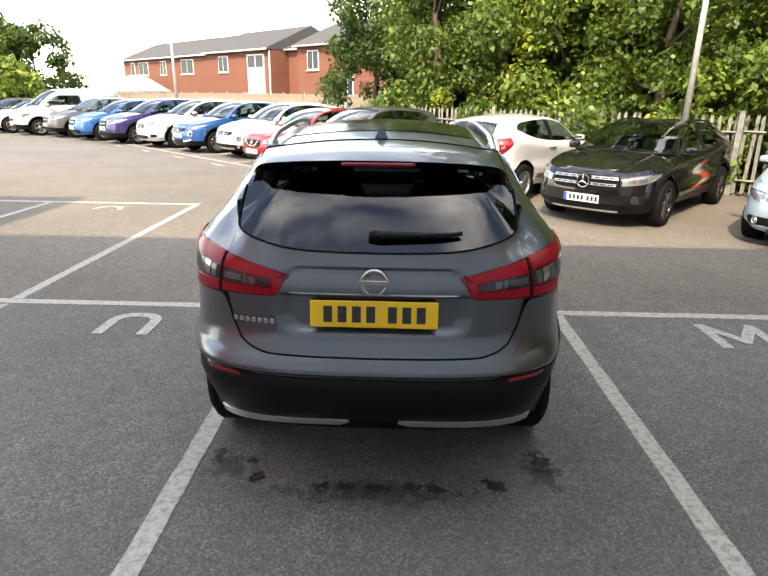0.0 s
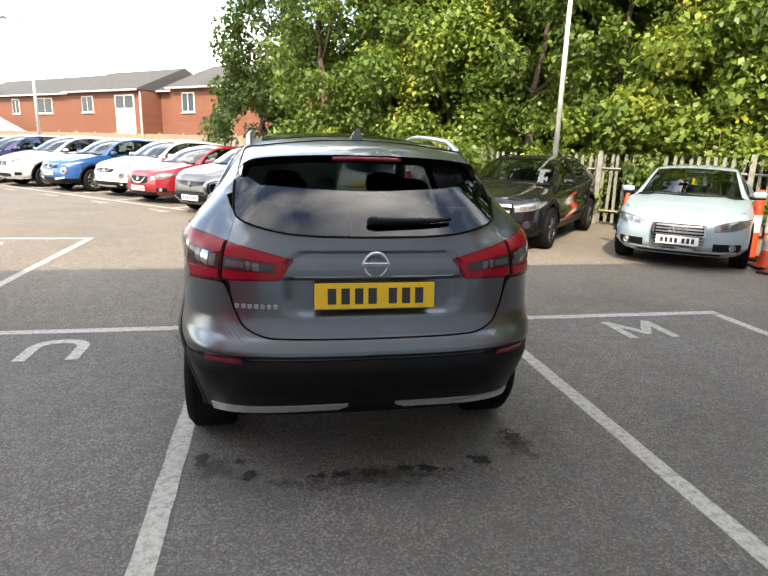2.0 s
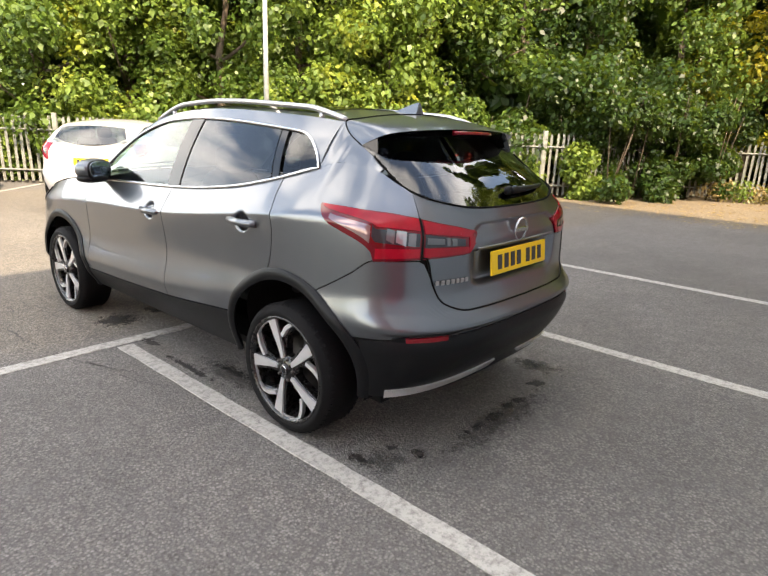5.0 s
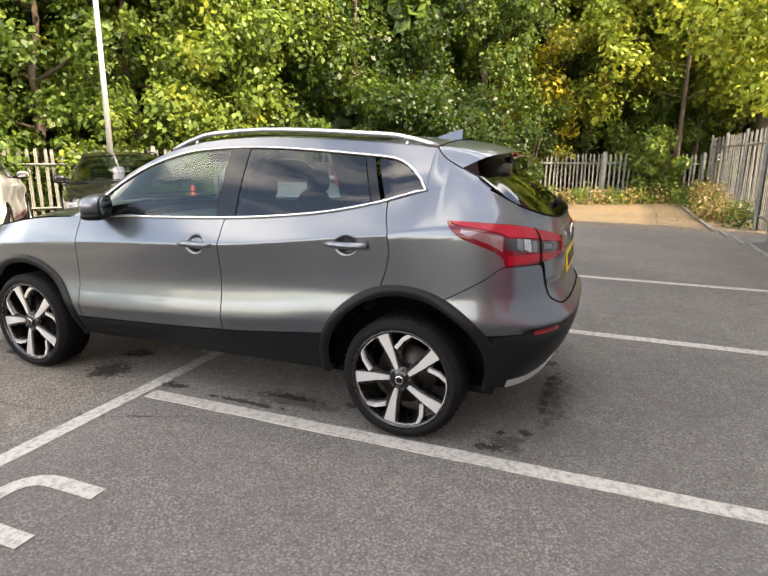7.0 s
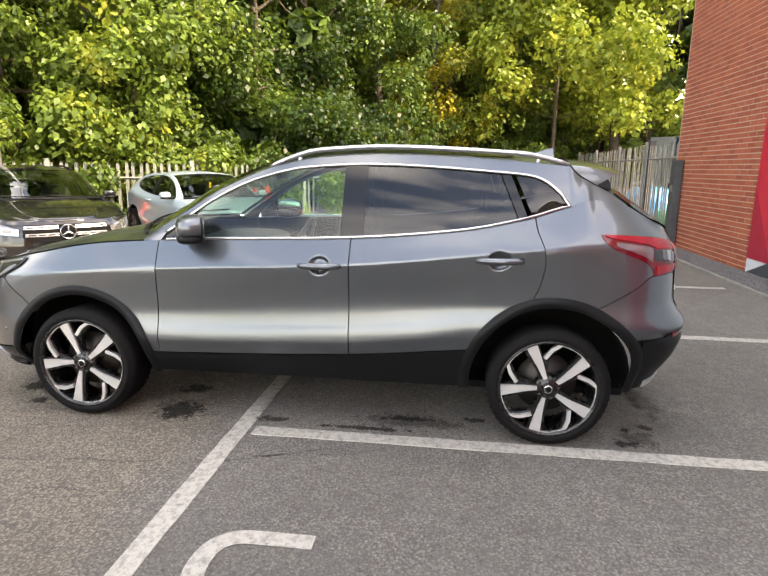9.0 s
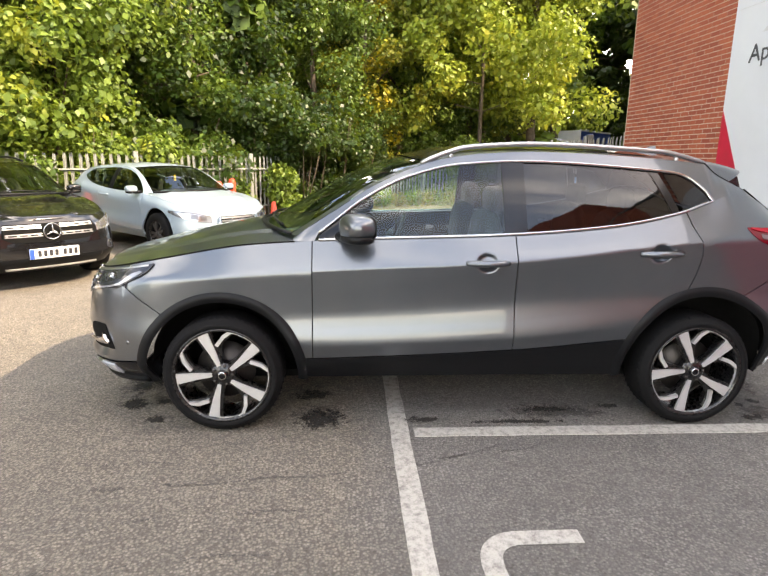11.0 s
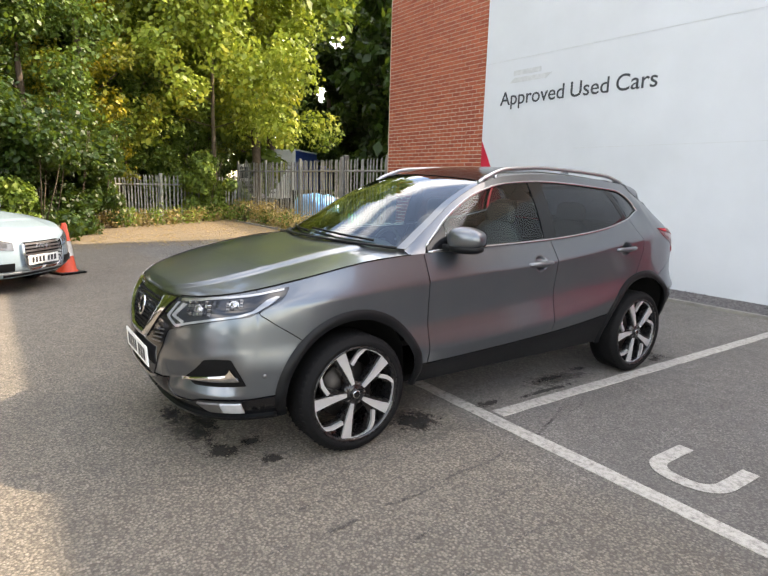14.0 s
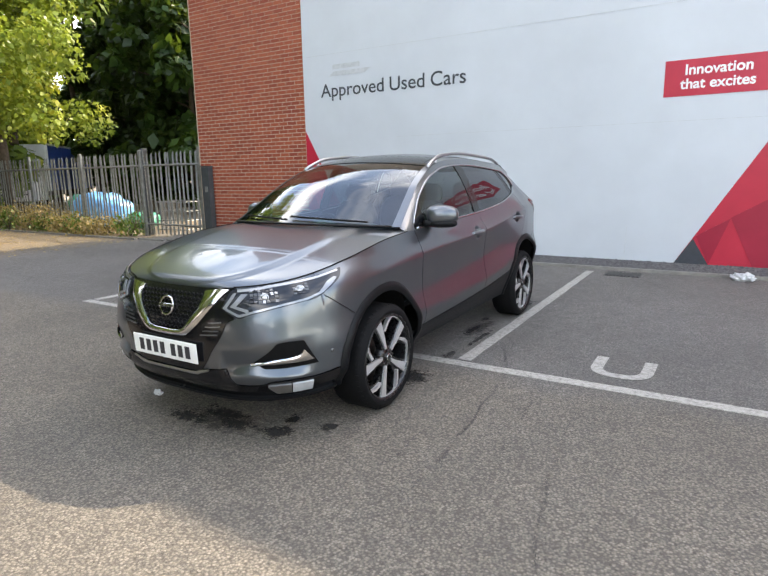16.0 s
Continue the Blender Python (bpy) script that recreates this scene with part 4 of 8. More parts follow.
    for s in (-1, 1):
        top_part("windscreen_pillar", top_grid(c["y_cowl"] - 0.01, ysn, *((1, 0.935) if s > 0 else (-0.935, -1)), 0.002, nf=4), paint)
    top_part("roof", top_grid(ysn, ytt, 1, -1), paint)
    top_part("screen_band", top_grid(ysn + 0.06, ysn - 0.01, 0.94, -0.94, 0.004), M_GLOSSBLACK)
    tw = None if hero else top_part("rear_window", top_grid(ytt - 0.005, c["y_tail"] - 0.005, 0.95, -0.95, 0.002), rg)
    if tw:
        tw.visible_shadow = False
    for s in (() if hero else (-1, 1)):
        top_part("rear_screen_edge", top_grid(ytt, c["y_tail"], *((1, 0.945) if s > 0 else (-0.945, -1)), 0.003, nf=4), paint)
    # scuttle and wipers
    pts = [(f * 0.70 * sx, c["y_cowl"] + 0.02 + float(bow(c["y_cowl"])) * (1 - f * f), float(zg(c["y_cowl"])) + 0.012 + 0.02 * (1 - f * f)) for f in np.linspace(-1, 1, 17)]
    link_mesh("scuttle", *tube_lot(pts, 0.016 if hero else 0.03, 8, 0.5), M_PLASTIC, car)
    for x0, x1 in ((-0.55, 0.02), (0.02, 0.56)):
        pts = []
        for t in np.linspace(0, 1, 8):
            x = (x0 + (x1 - x0) * t) * sx
            f = x / (0.72 * sx)
            yy = c["y_cowl"] - 0.02 - 0.03 * t
            pts.append((x, yy + float(bow(yy)) * (1 - f * f), float(zg(yy)) + float(crown(yy)) * (1 - f * f) + 0.022))
        link_mesh("wiper", *tube_lot(pts, 0.007, 6), M_PLASTIC, car)
    # cabin
    lo = 0.45 * sz
    lots = []
    for x in (-0.36, 0.36):
        for y in (1.15, 0.35):
            y = y * wb / 2.646
            lots.append((x * sx, y))
    for x, y in lots:
        fine = (24, 14) if hero else (14, 8)
        link_mesh("seat", *join(blob_lot((x, y + 0.25, lo + 0.10), (0.24, 0.26, 0.09), 3, *fine), blob_lot((x, y - 0.02, lo + 0.42), (0.23, 0.085, 0.33), 3, *fine), blob_lot((x, y - 0.06, lo + 0.80), (0.13, 0.05, 0.085), 3, *fine)), M_SEAT, car)
    yd = c["y_cowl"]
    link_mesh("dashboard", *join(blob_lot((0, yd - 0.22, 0.90 * sz), (0.66 * sx, 0.28, 0.10), 4), blob_lot((0, yd - 0.38, 0.78 * sz), (0.64 * sx, 0.12, 0.16), 4)), M_DASH, car)
    ring = [(0.36 * sx + 0.18 * math.cos(a), yd - 0.62 - 0.07 * math.sin(a), 0.92 * sz + 0.17 * math.sin(a)) for a in np.linspace(0, 2 * math.pi, 25)]
    link_mesh("steering_wheel", *join(tube_lot(ring, 0.015, 6), blob_lot((0.36 * sx, yd - 0.60, 0.92 * sz), (0.09, 0.03, 0.06))), M_DASH, car)
    link_mesh("rear_view_mirror", *blob_lot((0, ysn + 0.16 + 0.06, float(zg(ysn)) - 0.07), (0.11, 0.02, 0.035), 3, 16, 8), M_PLASTIC, car)
    part("cabin_floor", box_bm((-0.47 * sx, ty(-0.5), 0.40), (0.47 * sx, ty(2.2), 0.44)), M_DASH, car)
    # mirrors, handles
    for s in (-1, 1):
        p = belt(c["y_win1"] - 0.10)
        ymr = c["y_win1"] - (0.165 if hero else 0.10)
        shell = new("door_mirror")
        shell.parent = car
        shell.empty_display_size = 0.05
        shell.matrix_local = Matrix.Identity(4)
        ms = 1.0 if hero else 0.78
        mw = 0.112 if hero else 0.116 * ms
        cx_, cz_ = s * (p[0] + (0.108 if hero else 0.145 * ms)), p[2] + 0.080 * ms
        lot = blob_lot((cx_, ymr - 0.015, cz_), (mw, 0.082 * ms, 0.068 * ms), 2.9, 28, 16)
        if hero:
            # the shell thins towards its tip and its nose slopes
            lot = ([(q[0], max(q[1], ymr - 0.066), cz_ + (q[2] - cz_) * (1 - 0.22 * max(0.0, s * (q[0] - cx_) / mw)) - 0.10 * max(0.0, q[1] - ymr)) for q in lot[0]], lot[1])
        link_mesh("mirror_shell", *lot, paint, shell)
        link_mesh("mirror_base", *join(blob_lot((cx_ + s * 0.0, ymr - 0.01, cz_ - 0.058 * ms), (mw * 0.93, 0.076 * ms, 0.030 * ms), 2.8, 24, 10), tube_lot([(s * (p[0] - 0.02), ymr + 0.03, p[2] + 0.02), (cx_ - s * 0.04, ymr + 0.01, cz_ - 0.05)], 0.030, 10, 0.8)), M_PLASTIC, shell)
        if hero:
            # one folded back against the window, the other swept back a little
            piv = Vector((s * (p[0] + 0.03), ymr, 0))
            shell.matrix_local = Matrix.Translation(piv) @ Matrix.Rotation(radians(-80 if s > 0 else 27), 4, "Z") @ Matrix.Translation(-piv)
        if hero:
            link_mesh("mirror_bezel", *blob_lot((cx_, ymr - 0.066, cz_ - 0.002), (mw * 0.95, 0.010, 0.062), 3.2, 24, 8), M_PLASTIC, shell)
        link_mesh("mirror_glass", *blob_lot((cx_, ymr - (0.074 if hero else 0.096 * ms), cz_ + 0.002), (mw * 0.86, 0.005, 0.052 * ms), 3.2, 24, 8), M_MIRROR if hero else M_CHROME, shell)
    spots = [(c["y_b"] + 0.045, front_doors)] + ([(c["y_door0"] + 0.06, rear_doors)] if doors == 2 else [])
    if doors != 2:
        spots = [(c["y_b"] - 0.18, front_doors)]
    for y0, obs in spots:
        for s, d in zip((-1, 1), obs):
            zc = c["cups"][0 if y0 > 0.8 else 1][1] if hero else float(b.rz(4)(b.uy(y0 + 0.1))) + 0.03
            pts = []
            for t in np.linspace(0, 1, 9):
                y = y0 + 0.23 * t
                q = b.at(b.uy(y), [zc + 0.075, zc - 0.075]).mean(0) if hero else b.at(b.uy(y), [zc])[0]
                pts.append((s * (q[0] + 0.008 + 0.024 * math.sin(math.pi * min(1, max(0, t * 1.15 - 0.05))) ** 0.5), y, zc - 0.004 * t))
            link_mesh("handle", *tube_lot(pts, lambda t: (0.016 if hero else 0.013) + 0.003 * math.sin(math.pi * t), 10, 1.25, (1, 0, 0)), paint, d)
    # wheels
    r = c["wheel"]
    for yc in (c.get("rear_axle", 0.0), wb):
        for s in (-1, 1):
            wheel_parts("wheel", car, s, yc, c.get("track", 0.884 * sx) - (0.022 if hero and yc < 1 else 0.0), r, rim, wheel_style, hero)
    return car, b
# ---- the grey crossover in the bay ----
def hero_car():
    crease = curve_of((0.37, 0.530), (0.525, 0.552), (0.656, 0.581), (0.73, 0.598), (0.82, 0.612))
    ledge = curve_of((0.37, 0.428), (0.555, 0.458), (0.66, 0.446), (0.73, 0.446), (0.82, 0.460))

    def dent(p):
        """The hollow round the rear number plate, the stepped bumper corners, the hollows behind the handles and the flare at the doors' foot."""
        x, y, z = p
        if 0.0 < y < 2.45 and abs(x) > 0.6:
            out = 0.0
            for yc, zc in c["cups"]:
                d2 = ((y - yc) / 0.060) ** 2 + ((z - zc) / 0.050) ** 2
                if d2 < 1:
                    out -= 0.024 * min(1.0, (1 - d2) * 1.6)
            zl = np.interp(y, (0.45, 1.07, 2.15), (0.60, 0.535, 0.492))
            k = 1 - (z - zl) / 0.095 if z > zl else 1 - (zl - z) / 0.045
            if k > 0:
                out += 0.006 * k * min(1.0, max(0.0, (y - 0.42) / 0.25), max(0.0, (2.40 - y) / 0.2))
            return np.array([x + out * (1 if x > 0 else -1), y, z])
        if y > 3.2 and 0.375 < abs(x) < 0.80 and 0.36 < z < 0.62:
            top, low = float(crease(abs(x))), float(ledge(abs(x)))
            side = min(1, (abs(x) - 0.375) / 0.02, (0.80 - abs(x)) / 0.05)
            k = (top - z) / (top - low) if z > low else 1 - (low - z) / 0.055
            k = 0.026 * max(0.0, min(1.0, k)) * side
            n = np.array([0.8 * (x / 0.8) ** 2 * (1 if x > 0 else -1), 1.0, 0.0])
            return np.array(p) - n / np.linalg.norm(n) * k
        if y < -0.45 and 0.63 < z < 0.725:
            # a sloping shelf under the tailgate
            k = min(1, (0.722 - z) / 0.055, (z - 0.63) / 0.02) * min(1, (-0.45 - y) / 0.18)
            return np.array([x * (1 + 0.008 * k), y - 0.026 * k, z])
        if y < -0.45 and z < 0.596:
            # the black lower part stands proud of the paint
            k = min(1, (0.596 - z) / 0.010) * min(1, (-0.45 - y) / 0.15) * min(1, max(0.25, (z - 0.34) / 0.12))
            return np.array([x * (1 + 0.012 * k), y - 0.018 * k, z])
        if y < -0.55 and 1.0 <= z < 1.10 and abs(x) < 0.40:
            # the panel round the badge lies back from the lip under the glass
            top = 1.078 - 0.55 * max(0.0, abs(x) - 0.31)
            k = min(1, max(0.0, (top - z) / 0.006)) * min(1, (0.40 - abs(x)) / 0.03) * min(1, (z - 1.0) / 0.05)
            return np.array([x, y + 0.012 * k, z])
        if y > -0.6 or abs(x) > 0.42 or not 0.76 < z < 1.0:
            return p
        k = min(1, max(0, (0.40 - 0.35 * max(0, 0.87 - z) - abs(x)) / 0.06)) * min(1, max(0, (z - 0.790) / 0.040)) * min(1, max(0, (0.972 - z) / 0.012))
        k = k * k * (3 - 2 * k)
        return np.array([x, y + 0.028 * k, z])

    def front(b):
        """Edges of the front panels by their way round the nose from its middle."""
        low = curve_of((0, 0.395), (0.20, 0.395), (0.26, 0.410), (0.385, 0.424), (0.465, 0.338), (0.58, 0.343), (0.66, 0.366), (0.762, 0.374), (0.889, 0.380), (1.016, 0.394), (1.3, 0.405))
        seam = curve_of((0, 0.93), (0.93, 0.93), (0.955, 0.800), (0.985, 0.782), (1.016, 0.762), (1.175, 0.660), (1.25, 0.60))
        return dict(low=lambda u: float(low(b.end - u)), seam=lambda u: float(seam(b.end - u)), wing_end=b.end - 0.94)
    # edge of the rear glass, from the roof down the pillar to the middle of the tail
    glass_edge = [(0.550, -0.096, 1.491), (0.574, -0.144, 1.434), (0.586, -0.230, 1.386), (0.598, -0.320, 1.342), (0.597, -0.471, 1.236), (0.562, -0.572, 1.191), (0.443, -0.645, 1.158), (0.29, -0.685, 1.140), (0.0, -0.694, 1.134)]
    tail_edge = [(0, -0.694, 1.134), (0.15, -0.693, 1.135), (0.29, -0.685, 1.140), (0.443, -0.645, 1.158), (0.562, -0.572, 1.191), (0.604, -0.480, 1.232), (0.632, -0.38, 1.285), (0.652, -0.29, 1.306), (0.668, -0.20, 1.312)]
    c = car_form(dent=dent, front=front, tail_edge=tail_edge, glass_edge=glass_edge, crease=0.9, y_tailtop=-0.096, wheel=0.325, rear_arch=(-0.020, 0.430, 0.345), rear_axle=-0.014)
    c["rows"][5]["z"] = curve_of((-0.8, 1.30), (-0.2, 1.312), (-0.08, 1.280), (0.15, 1.212), (0.5, 1.145), (1.05, 1.095), (2.1, 1.056), (2.5, 1.030), (2.93, 0.955), (3.25, 0.885), (3.5, 0.83))
    c["ztop"] = curve_of((2.16, 1.066), (2.05, 1.148), (1.89, 1.268), (1.61, 1.403), (1.334, 1.465), (0.976, 1.484), (0.254, 1.447), (0.10, 1.430), (0.045, 1.408), (-0.055, 1.325), (-0.085, 1.290))
    # the body draws in towards the tail
    for r in c["rows"]:
        r["w"] = (lambda w: lambda y: w(y) * (1 - 0.045 * np.clip((-0.08 - np.asarray(y, float)) / 0.55, 0, 1)))(r["w"])
    base_x = c["xg"]
    c["xg"] = lambda y: base_x(y) + 0.016 * np.clip((0.9 - np.asarray(y, float)) / 0.95, 0, 1)
    car, b = build_car("crossover_car", pose(-0.0125, 0, 0, 0, 0, -0.2), "gunmetal grey crossover car with chrome trim and dark rear glass", M_GREY, c, 1.6,
                       "diamond", True, True, "", M_GLASS, M_TINT, chrome=True, rim=0.262)
    uy, ur = b.uy, b.ur
    # tail lamps that wrap round the corners
    u0, u1, ud = 0.350, 1.157, ur(0.655)
    lo = curve_of((u0, 1.036), (0.370, 1.020), (0.419, 0.956), (0.545, 0.952), (0.660, 0.949), (0.785, 0.943), (0.864, 0.938), (0.880, 0.975), (0.914, 1.004), (1.010, 1.045), (1.081, 1.071), (1.132, 1.106), (u1, 1.138))
    hi = curve_of((u0, 1.046), (0.471, 1.074), (0.607, 1.098), (0.705, 1.115), (0.820, 1.131), (0.930, 1.139), (1.042, 1.145), (u1, 1.147))
    g = b.grid(np.unique(np.concatenate([np.linspace(u0, u1, 80), [0.864, 0.868, 0.872, 0.876, 0.880]])), lambda u: float(lo(u)), lambda u: float(hi(u)), 15)
    lamps = both("tail_lamp", offset_grid(g, 0.0035), M_LAMPDEEP, car, 0.02, "dark red wrap-round tail lamp")
    for lamp, s in zip(lamps, (-1, 1)):
        def inset(a, e, k0, k1, off, mat, nm, taper=0.0, lift=0.0):
            def edge(u, k):
                f = (u - a) / (e - a)
                kk = 0.5 * (k0 + k1) + (k - 0.5 * (k0 + k1)) * (1 - taper * f) + lift * f
                return float(lo(u)) + (float(hi(u)) - float(lo(u))) * kk
            q = b.grid(np.linspace(a, e, 24), lambda u: edge(u, k0), lambda u: edge(u, k1), 8)
            link_mesh(nm, *sheet_lot(offset_grid(q, off), 0.006, s), mat, lamp)
        # red light tubes along the edges, pale reflectors behind smoked lenses between them
        inset(0.425, ud - 0.010, 0.06, 0.30, 0.0085, M_LAMPBRIGHT, "light_tube")
        inset(0.378, ud - 0.010, 0.66, 0.95, 0.0085, M_LAMPBRIGHT, "light_tube", -0.05)
        inset(ud + 0.010, 0.860, 0.06, 0.28, 0.0085, M_LAMPBRIGHT, "light_tube")
        inset(ud + 0.010, 1.138, 0.70, 0.97, 0.0085, M_LAMPBRIGHT, "light_tube", 0.1)
        inset(0.388, 0.424, 0.08, 0.68, 0.0084, M_LAMPBRIGHT, "light_tube")
        inset(0.448, ud - 0.012, 0.34, 0.58, 0.0058, M_LAMPDARK, "inner_lens", -0.35, 0.02)
        inset(ud + 0.012, 0.880, 0.33, 0.64, 0.0058, M_LAMPDARK, "outer_lens", 0.15, 0.06)
        inset(0.886, 1.085, 0.18, 0.64, 0.0060, M_LAMPROSE, "front_lens", 0.45)
        inset(ud + 0.030, ud + 0.062, 0.34, 0.64, 0.0078, M_LAMPMID, "bulb_reflector", 0.1)
        inset(ud + 0.070, ud + 0.112, 0.34, 0.66, 0.0085, M_LAMPCLEAR, "reversing_lens", 0.25, 0.05)
        inset(ud + 0.118, ud + 0.150, 0.38, 0.66, 0.0078, M_LAMPMID, "bulb_reflector", 0.2, 0.06)
        inset(0.500, 0.528, 0.36, 0.58, 0.0078, M_LAMPMID, "bulb_reflector")
        inset(0.538, 0.556, 0.36, 0.60, 0.0078, M_LAMPMID, "bulb_reflector")
        inset(0.566, ud - 0.020, 0.40, 0.56, 0.0072, M_SLATE, "bulb_reflector")
        inset(ud - 0.004, ud + 0.004, 0.0, 1.0, 0.0072, M_GAP, "lamp_seam")
    # rear: number plate recess, plate, badge, lettering bars
    number_plate(car, pose(0, -0.742, 0.892, -6), M_PLATEYELLOW)
    one("tailgate_handle", offset_grid(b.grid(np.linspace(0, ur(0.36), 20), lambda u: 0.964, lambda u: 0.976, 3), 0.008), M_GREY, car, 0.012)
    badge = link_mesh("badge", *lathe_lot([(0.046, -0.012), (0.056, -0.016), (0.060, -0.008), (0.052, -0.004), (0.046, -0.008)], 36, "y"), M_CHROME, car)
    badge.matrix_local = pose(0, -0.726, 1.025, 4)
    part("badge_bar", box_bm((-0.062, -0.016, -0.011), (0.062, -0.010, 0.011), 0.002, 1), M_CHROME, badge)
    x = -0.590
    for k in range(7):
        q = b.at(ur(abs(x + 0.012)), [0.846])[0]
        bar = part("lettering_bar", box_bm((0, -0.002, -0.010), (0.019, 0.002, 0.010), 0.003, 1), M_SATIN, car)
        bar.matrix_local = pose(x, q[1] - 0.003, 0.846, 0, 0, -14)
        x += 0.0265
    # spoiler, rear glass, wiper, brake lamp, fin
    zg, xg, crown, bow = c["zg"], c["xg"], c["crown"], c["bow"]
    mir = np.array([-1, 1, 1])

    def full(pts):
        """A line given from one side to the middle, carried on to the other side: a curve over -1..1."""
        p = np.array(pts, float)
        p = np.concatenate([p, p[-2::-1] * mir])
        t = np.concatenate([[0], np.cumsum(np.linalg.norm(np.diff(p, axis=0), axis=1))])
        t = 2 * t / t[-1] - 1
        fs = [curve_like(t, p[:, a]) for a in range(3)]
        return lambda f: np.stack([q(f) for q in fs], -1)
    roof = [(f * float(xg(-0.096)), -0.096 + float(bow(-0.096)) * (1 - f * f), float(zg(-0.096)) + float(crown(-0.096)) * (1 - f * f) + 0.003) for f in np.linspace(1, 0, 9)]
    seam_pts = [glass_edge[2], glass_edge[1]] + roof
    trail = [glass_edge[2], (0.564, -0.285, 1.415), (0.520, -0.335, 1.440), (0.44, -0.375, 1.453), (0.33, -0.402, 1.462), (0.17, -0.424, 1.469), (0, -0.430, 1.471)]
    ff = np.linspace(-1, 1, 61)
    fr, tr = full(seam_pts)(ff), full(trail)(ff)
    rows = []
    for t in np.linspace(0, 1, 12):
        rows.append(fr + (tr - fr) * t + np.array([0, 0, 0.030]) * (t * (1 - t) * 4 * 0.35 * (1 - ff ** 4))[:, None])
    under = full([glass_edge[2], (0.553, -0.240, 1.392), (0.508, -0.255, 1.404), (0.42, -0.268, 1.416), (0.32, -0.280, 1.424), (0.16, -0.288, 1.430), (0, -0.290, 1.432)])(ff)
    sg = np.array(rows)
    sp = link_mesh("spoiler", list(sg.reshape(-1, 3)), grid_faces(12, 61, flip=True), M_GREY, car)
    ug = np.array([tr, (tr + under) / 2 + np.array([0, -0.004, -0.008]), under])
    link_mesh("spoiler_underside", list(ug.reshape(-1, 3)), grid_faces(3, 61, flip=True), M_GLOSSBLACK, sp)
    for s in (-1, 1):
        pts = [tuple(p + np.array([0, 0, 0.002])) for p in (fr[:31] if s > 0 else fr[30:])]
        link_mesh("spoiler_gap", *tube_lot(pts, 0.003, 5), M_GAP, sp)
    low = full(glass_edge[2:])(ff)
    gg = []
    for t in np.linspace(0, 1, 20):
        p = under + (low - under) * t
        k = np.sin(math.pi * t) * (1 - ff ** 4) * 0.014
        gg.append(p + np.array([0, -0.72, 0.69]) * k[:, None])
    gg = np.array(gg)
    tw = link_mesh("rear_window", list(gg.reshape(-1, 3)), grid_faces(20, 61, flip=True), M_TINT, car, True, "dark privacy glass rear window")
    tw.visible_shadow = False
    pts = [tuple(p + np.array([0, -0.003, 0.002])) for p in low[3:-3]]
    link_mesh("rear_window_seal", *tube_lot(pts, 0.0045, 6), M_GAP, car)
    link_mesh("brake_light", *tube_lot([tuple(p + np.array([0, 0.006, -0.016])) for p in tr[23:38]], 0.013, 8, 0.8), M_LAMPRED, sp, True, "red high-level brake light")
    for s in (-1, 1):
        q = [np.array(p) * np.array([s, 1, 1]) for p in (glass_edge[2], (0.557, -0.300, 1.418), (0.573, -0.318, 1.345), glass_edge[3])]
        q += [p + np.array([-s * 0.02, 0.02, 0]) for p in q]
        link_mesh("spoiler_fin", [tuple(p) for p in q], [(0, 1, 2, 3), (7, 6, 5, 4), (0, 4, 5, 1), (1, 5, 6, 2), (2, 6, 7, 3), (3, 7, 4, 0)], M_GLOSSBLACK, sp, False)
    ga = gg[16]
    pts = [tuple(ga[k] + np.array([0, -0.014, 0.012])) for k in range(30, 30 + 12)] if ga[40][0] > 0 else [tuple(ga[k] + np.array([0, -0.014, 0.012])) for k in range(30, 18, -1)]
    wip = link_mesh("rear_wiper", *tube_lot(pts, lambda t: 0.020 - 0.011 * t, 10, 1.0), M_PLASTIC, car)
    link_mesh("wiper_pivot", *blob_lot(pts[0], (0.030, 0.016, 0.022), 2.4, 18, 10), M_PLASTIC, wip)
    zr = float(zg(0.0)) + float(crown(0.0))
    link_mesh("aerial_fin", *(lambda P: (P, [(0, 1, 2, 3), (0, 4, 5, 1), (1, 5, 6, 2), (2, 6, 7, 3), (3, 7, 4, 0), (4, 7, 6, 5)]))(
        [(-0.034, -0.085, zr - 0.01), (0.034, -0.085, zr - 0.01), (0.020, 0.10, zr), (-0.020, 0.10, zr), (-0.006, -0.080, zr + 0.055), (0.006, -0.080, zr + 0.055), (0.004, -0.045, zr + 0.050), (-0.004, -0.045, zr + 0.050)]), M_GREY, car, False)
    # roof rails and glass roof
    for s in (-1, 1):
        pts = []
        for t in np.linspace(0, 1, 40):
            y = 1.56 - 1.65 * t
            lift = 0.036 * min(1, math.sin(math.pi * t) * 2.4) ** 0.8
            pts.append((s * (float(xg(y)) - 0.014), y, float(zg(y)) + 0.006 + lift))
        rail = link_mesh("roof_rail", *tube_lot(pts, 0.014, 10, 1.0), M_SATIN, car, True, "satin silver roof rail")
        for t in (0.10, 0.90):
            y = 1.56 - 1.65 * t
            link_mesh("rail_foot", *tube_lot([(s * (float(xg(y)) - 0.014), y, float(zg(y)) - 0.01), (s * (float(xg(y)) - 0.014), y, float(zg(y)) + 0.020)], 0.014, 8), M_SATIN, rail)
    g = np.array([[(f * float(xg(y)), y + float(bow(y)) * (1 - f * f), float(zg(y)) + float(crown(y)) * (1 - f * f) + 0.004) for f in np.linspace(0.86, -0.86, 31)] for y in np.linspace(1.50, 0.20, 30)])
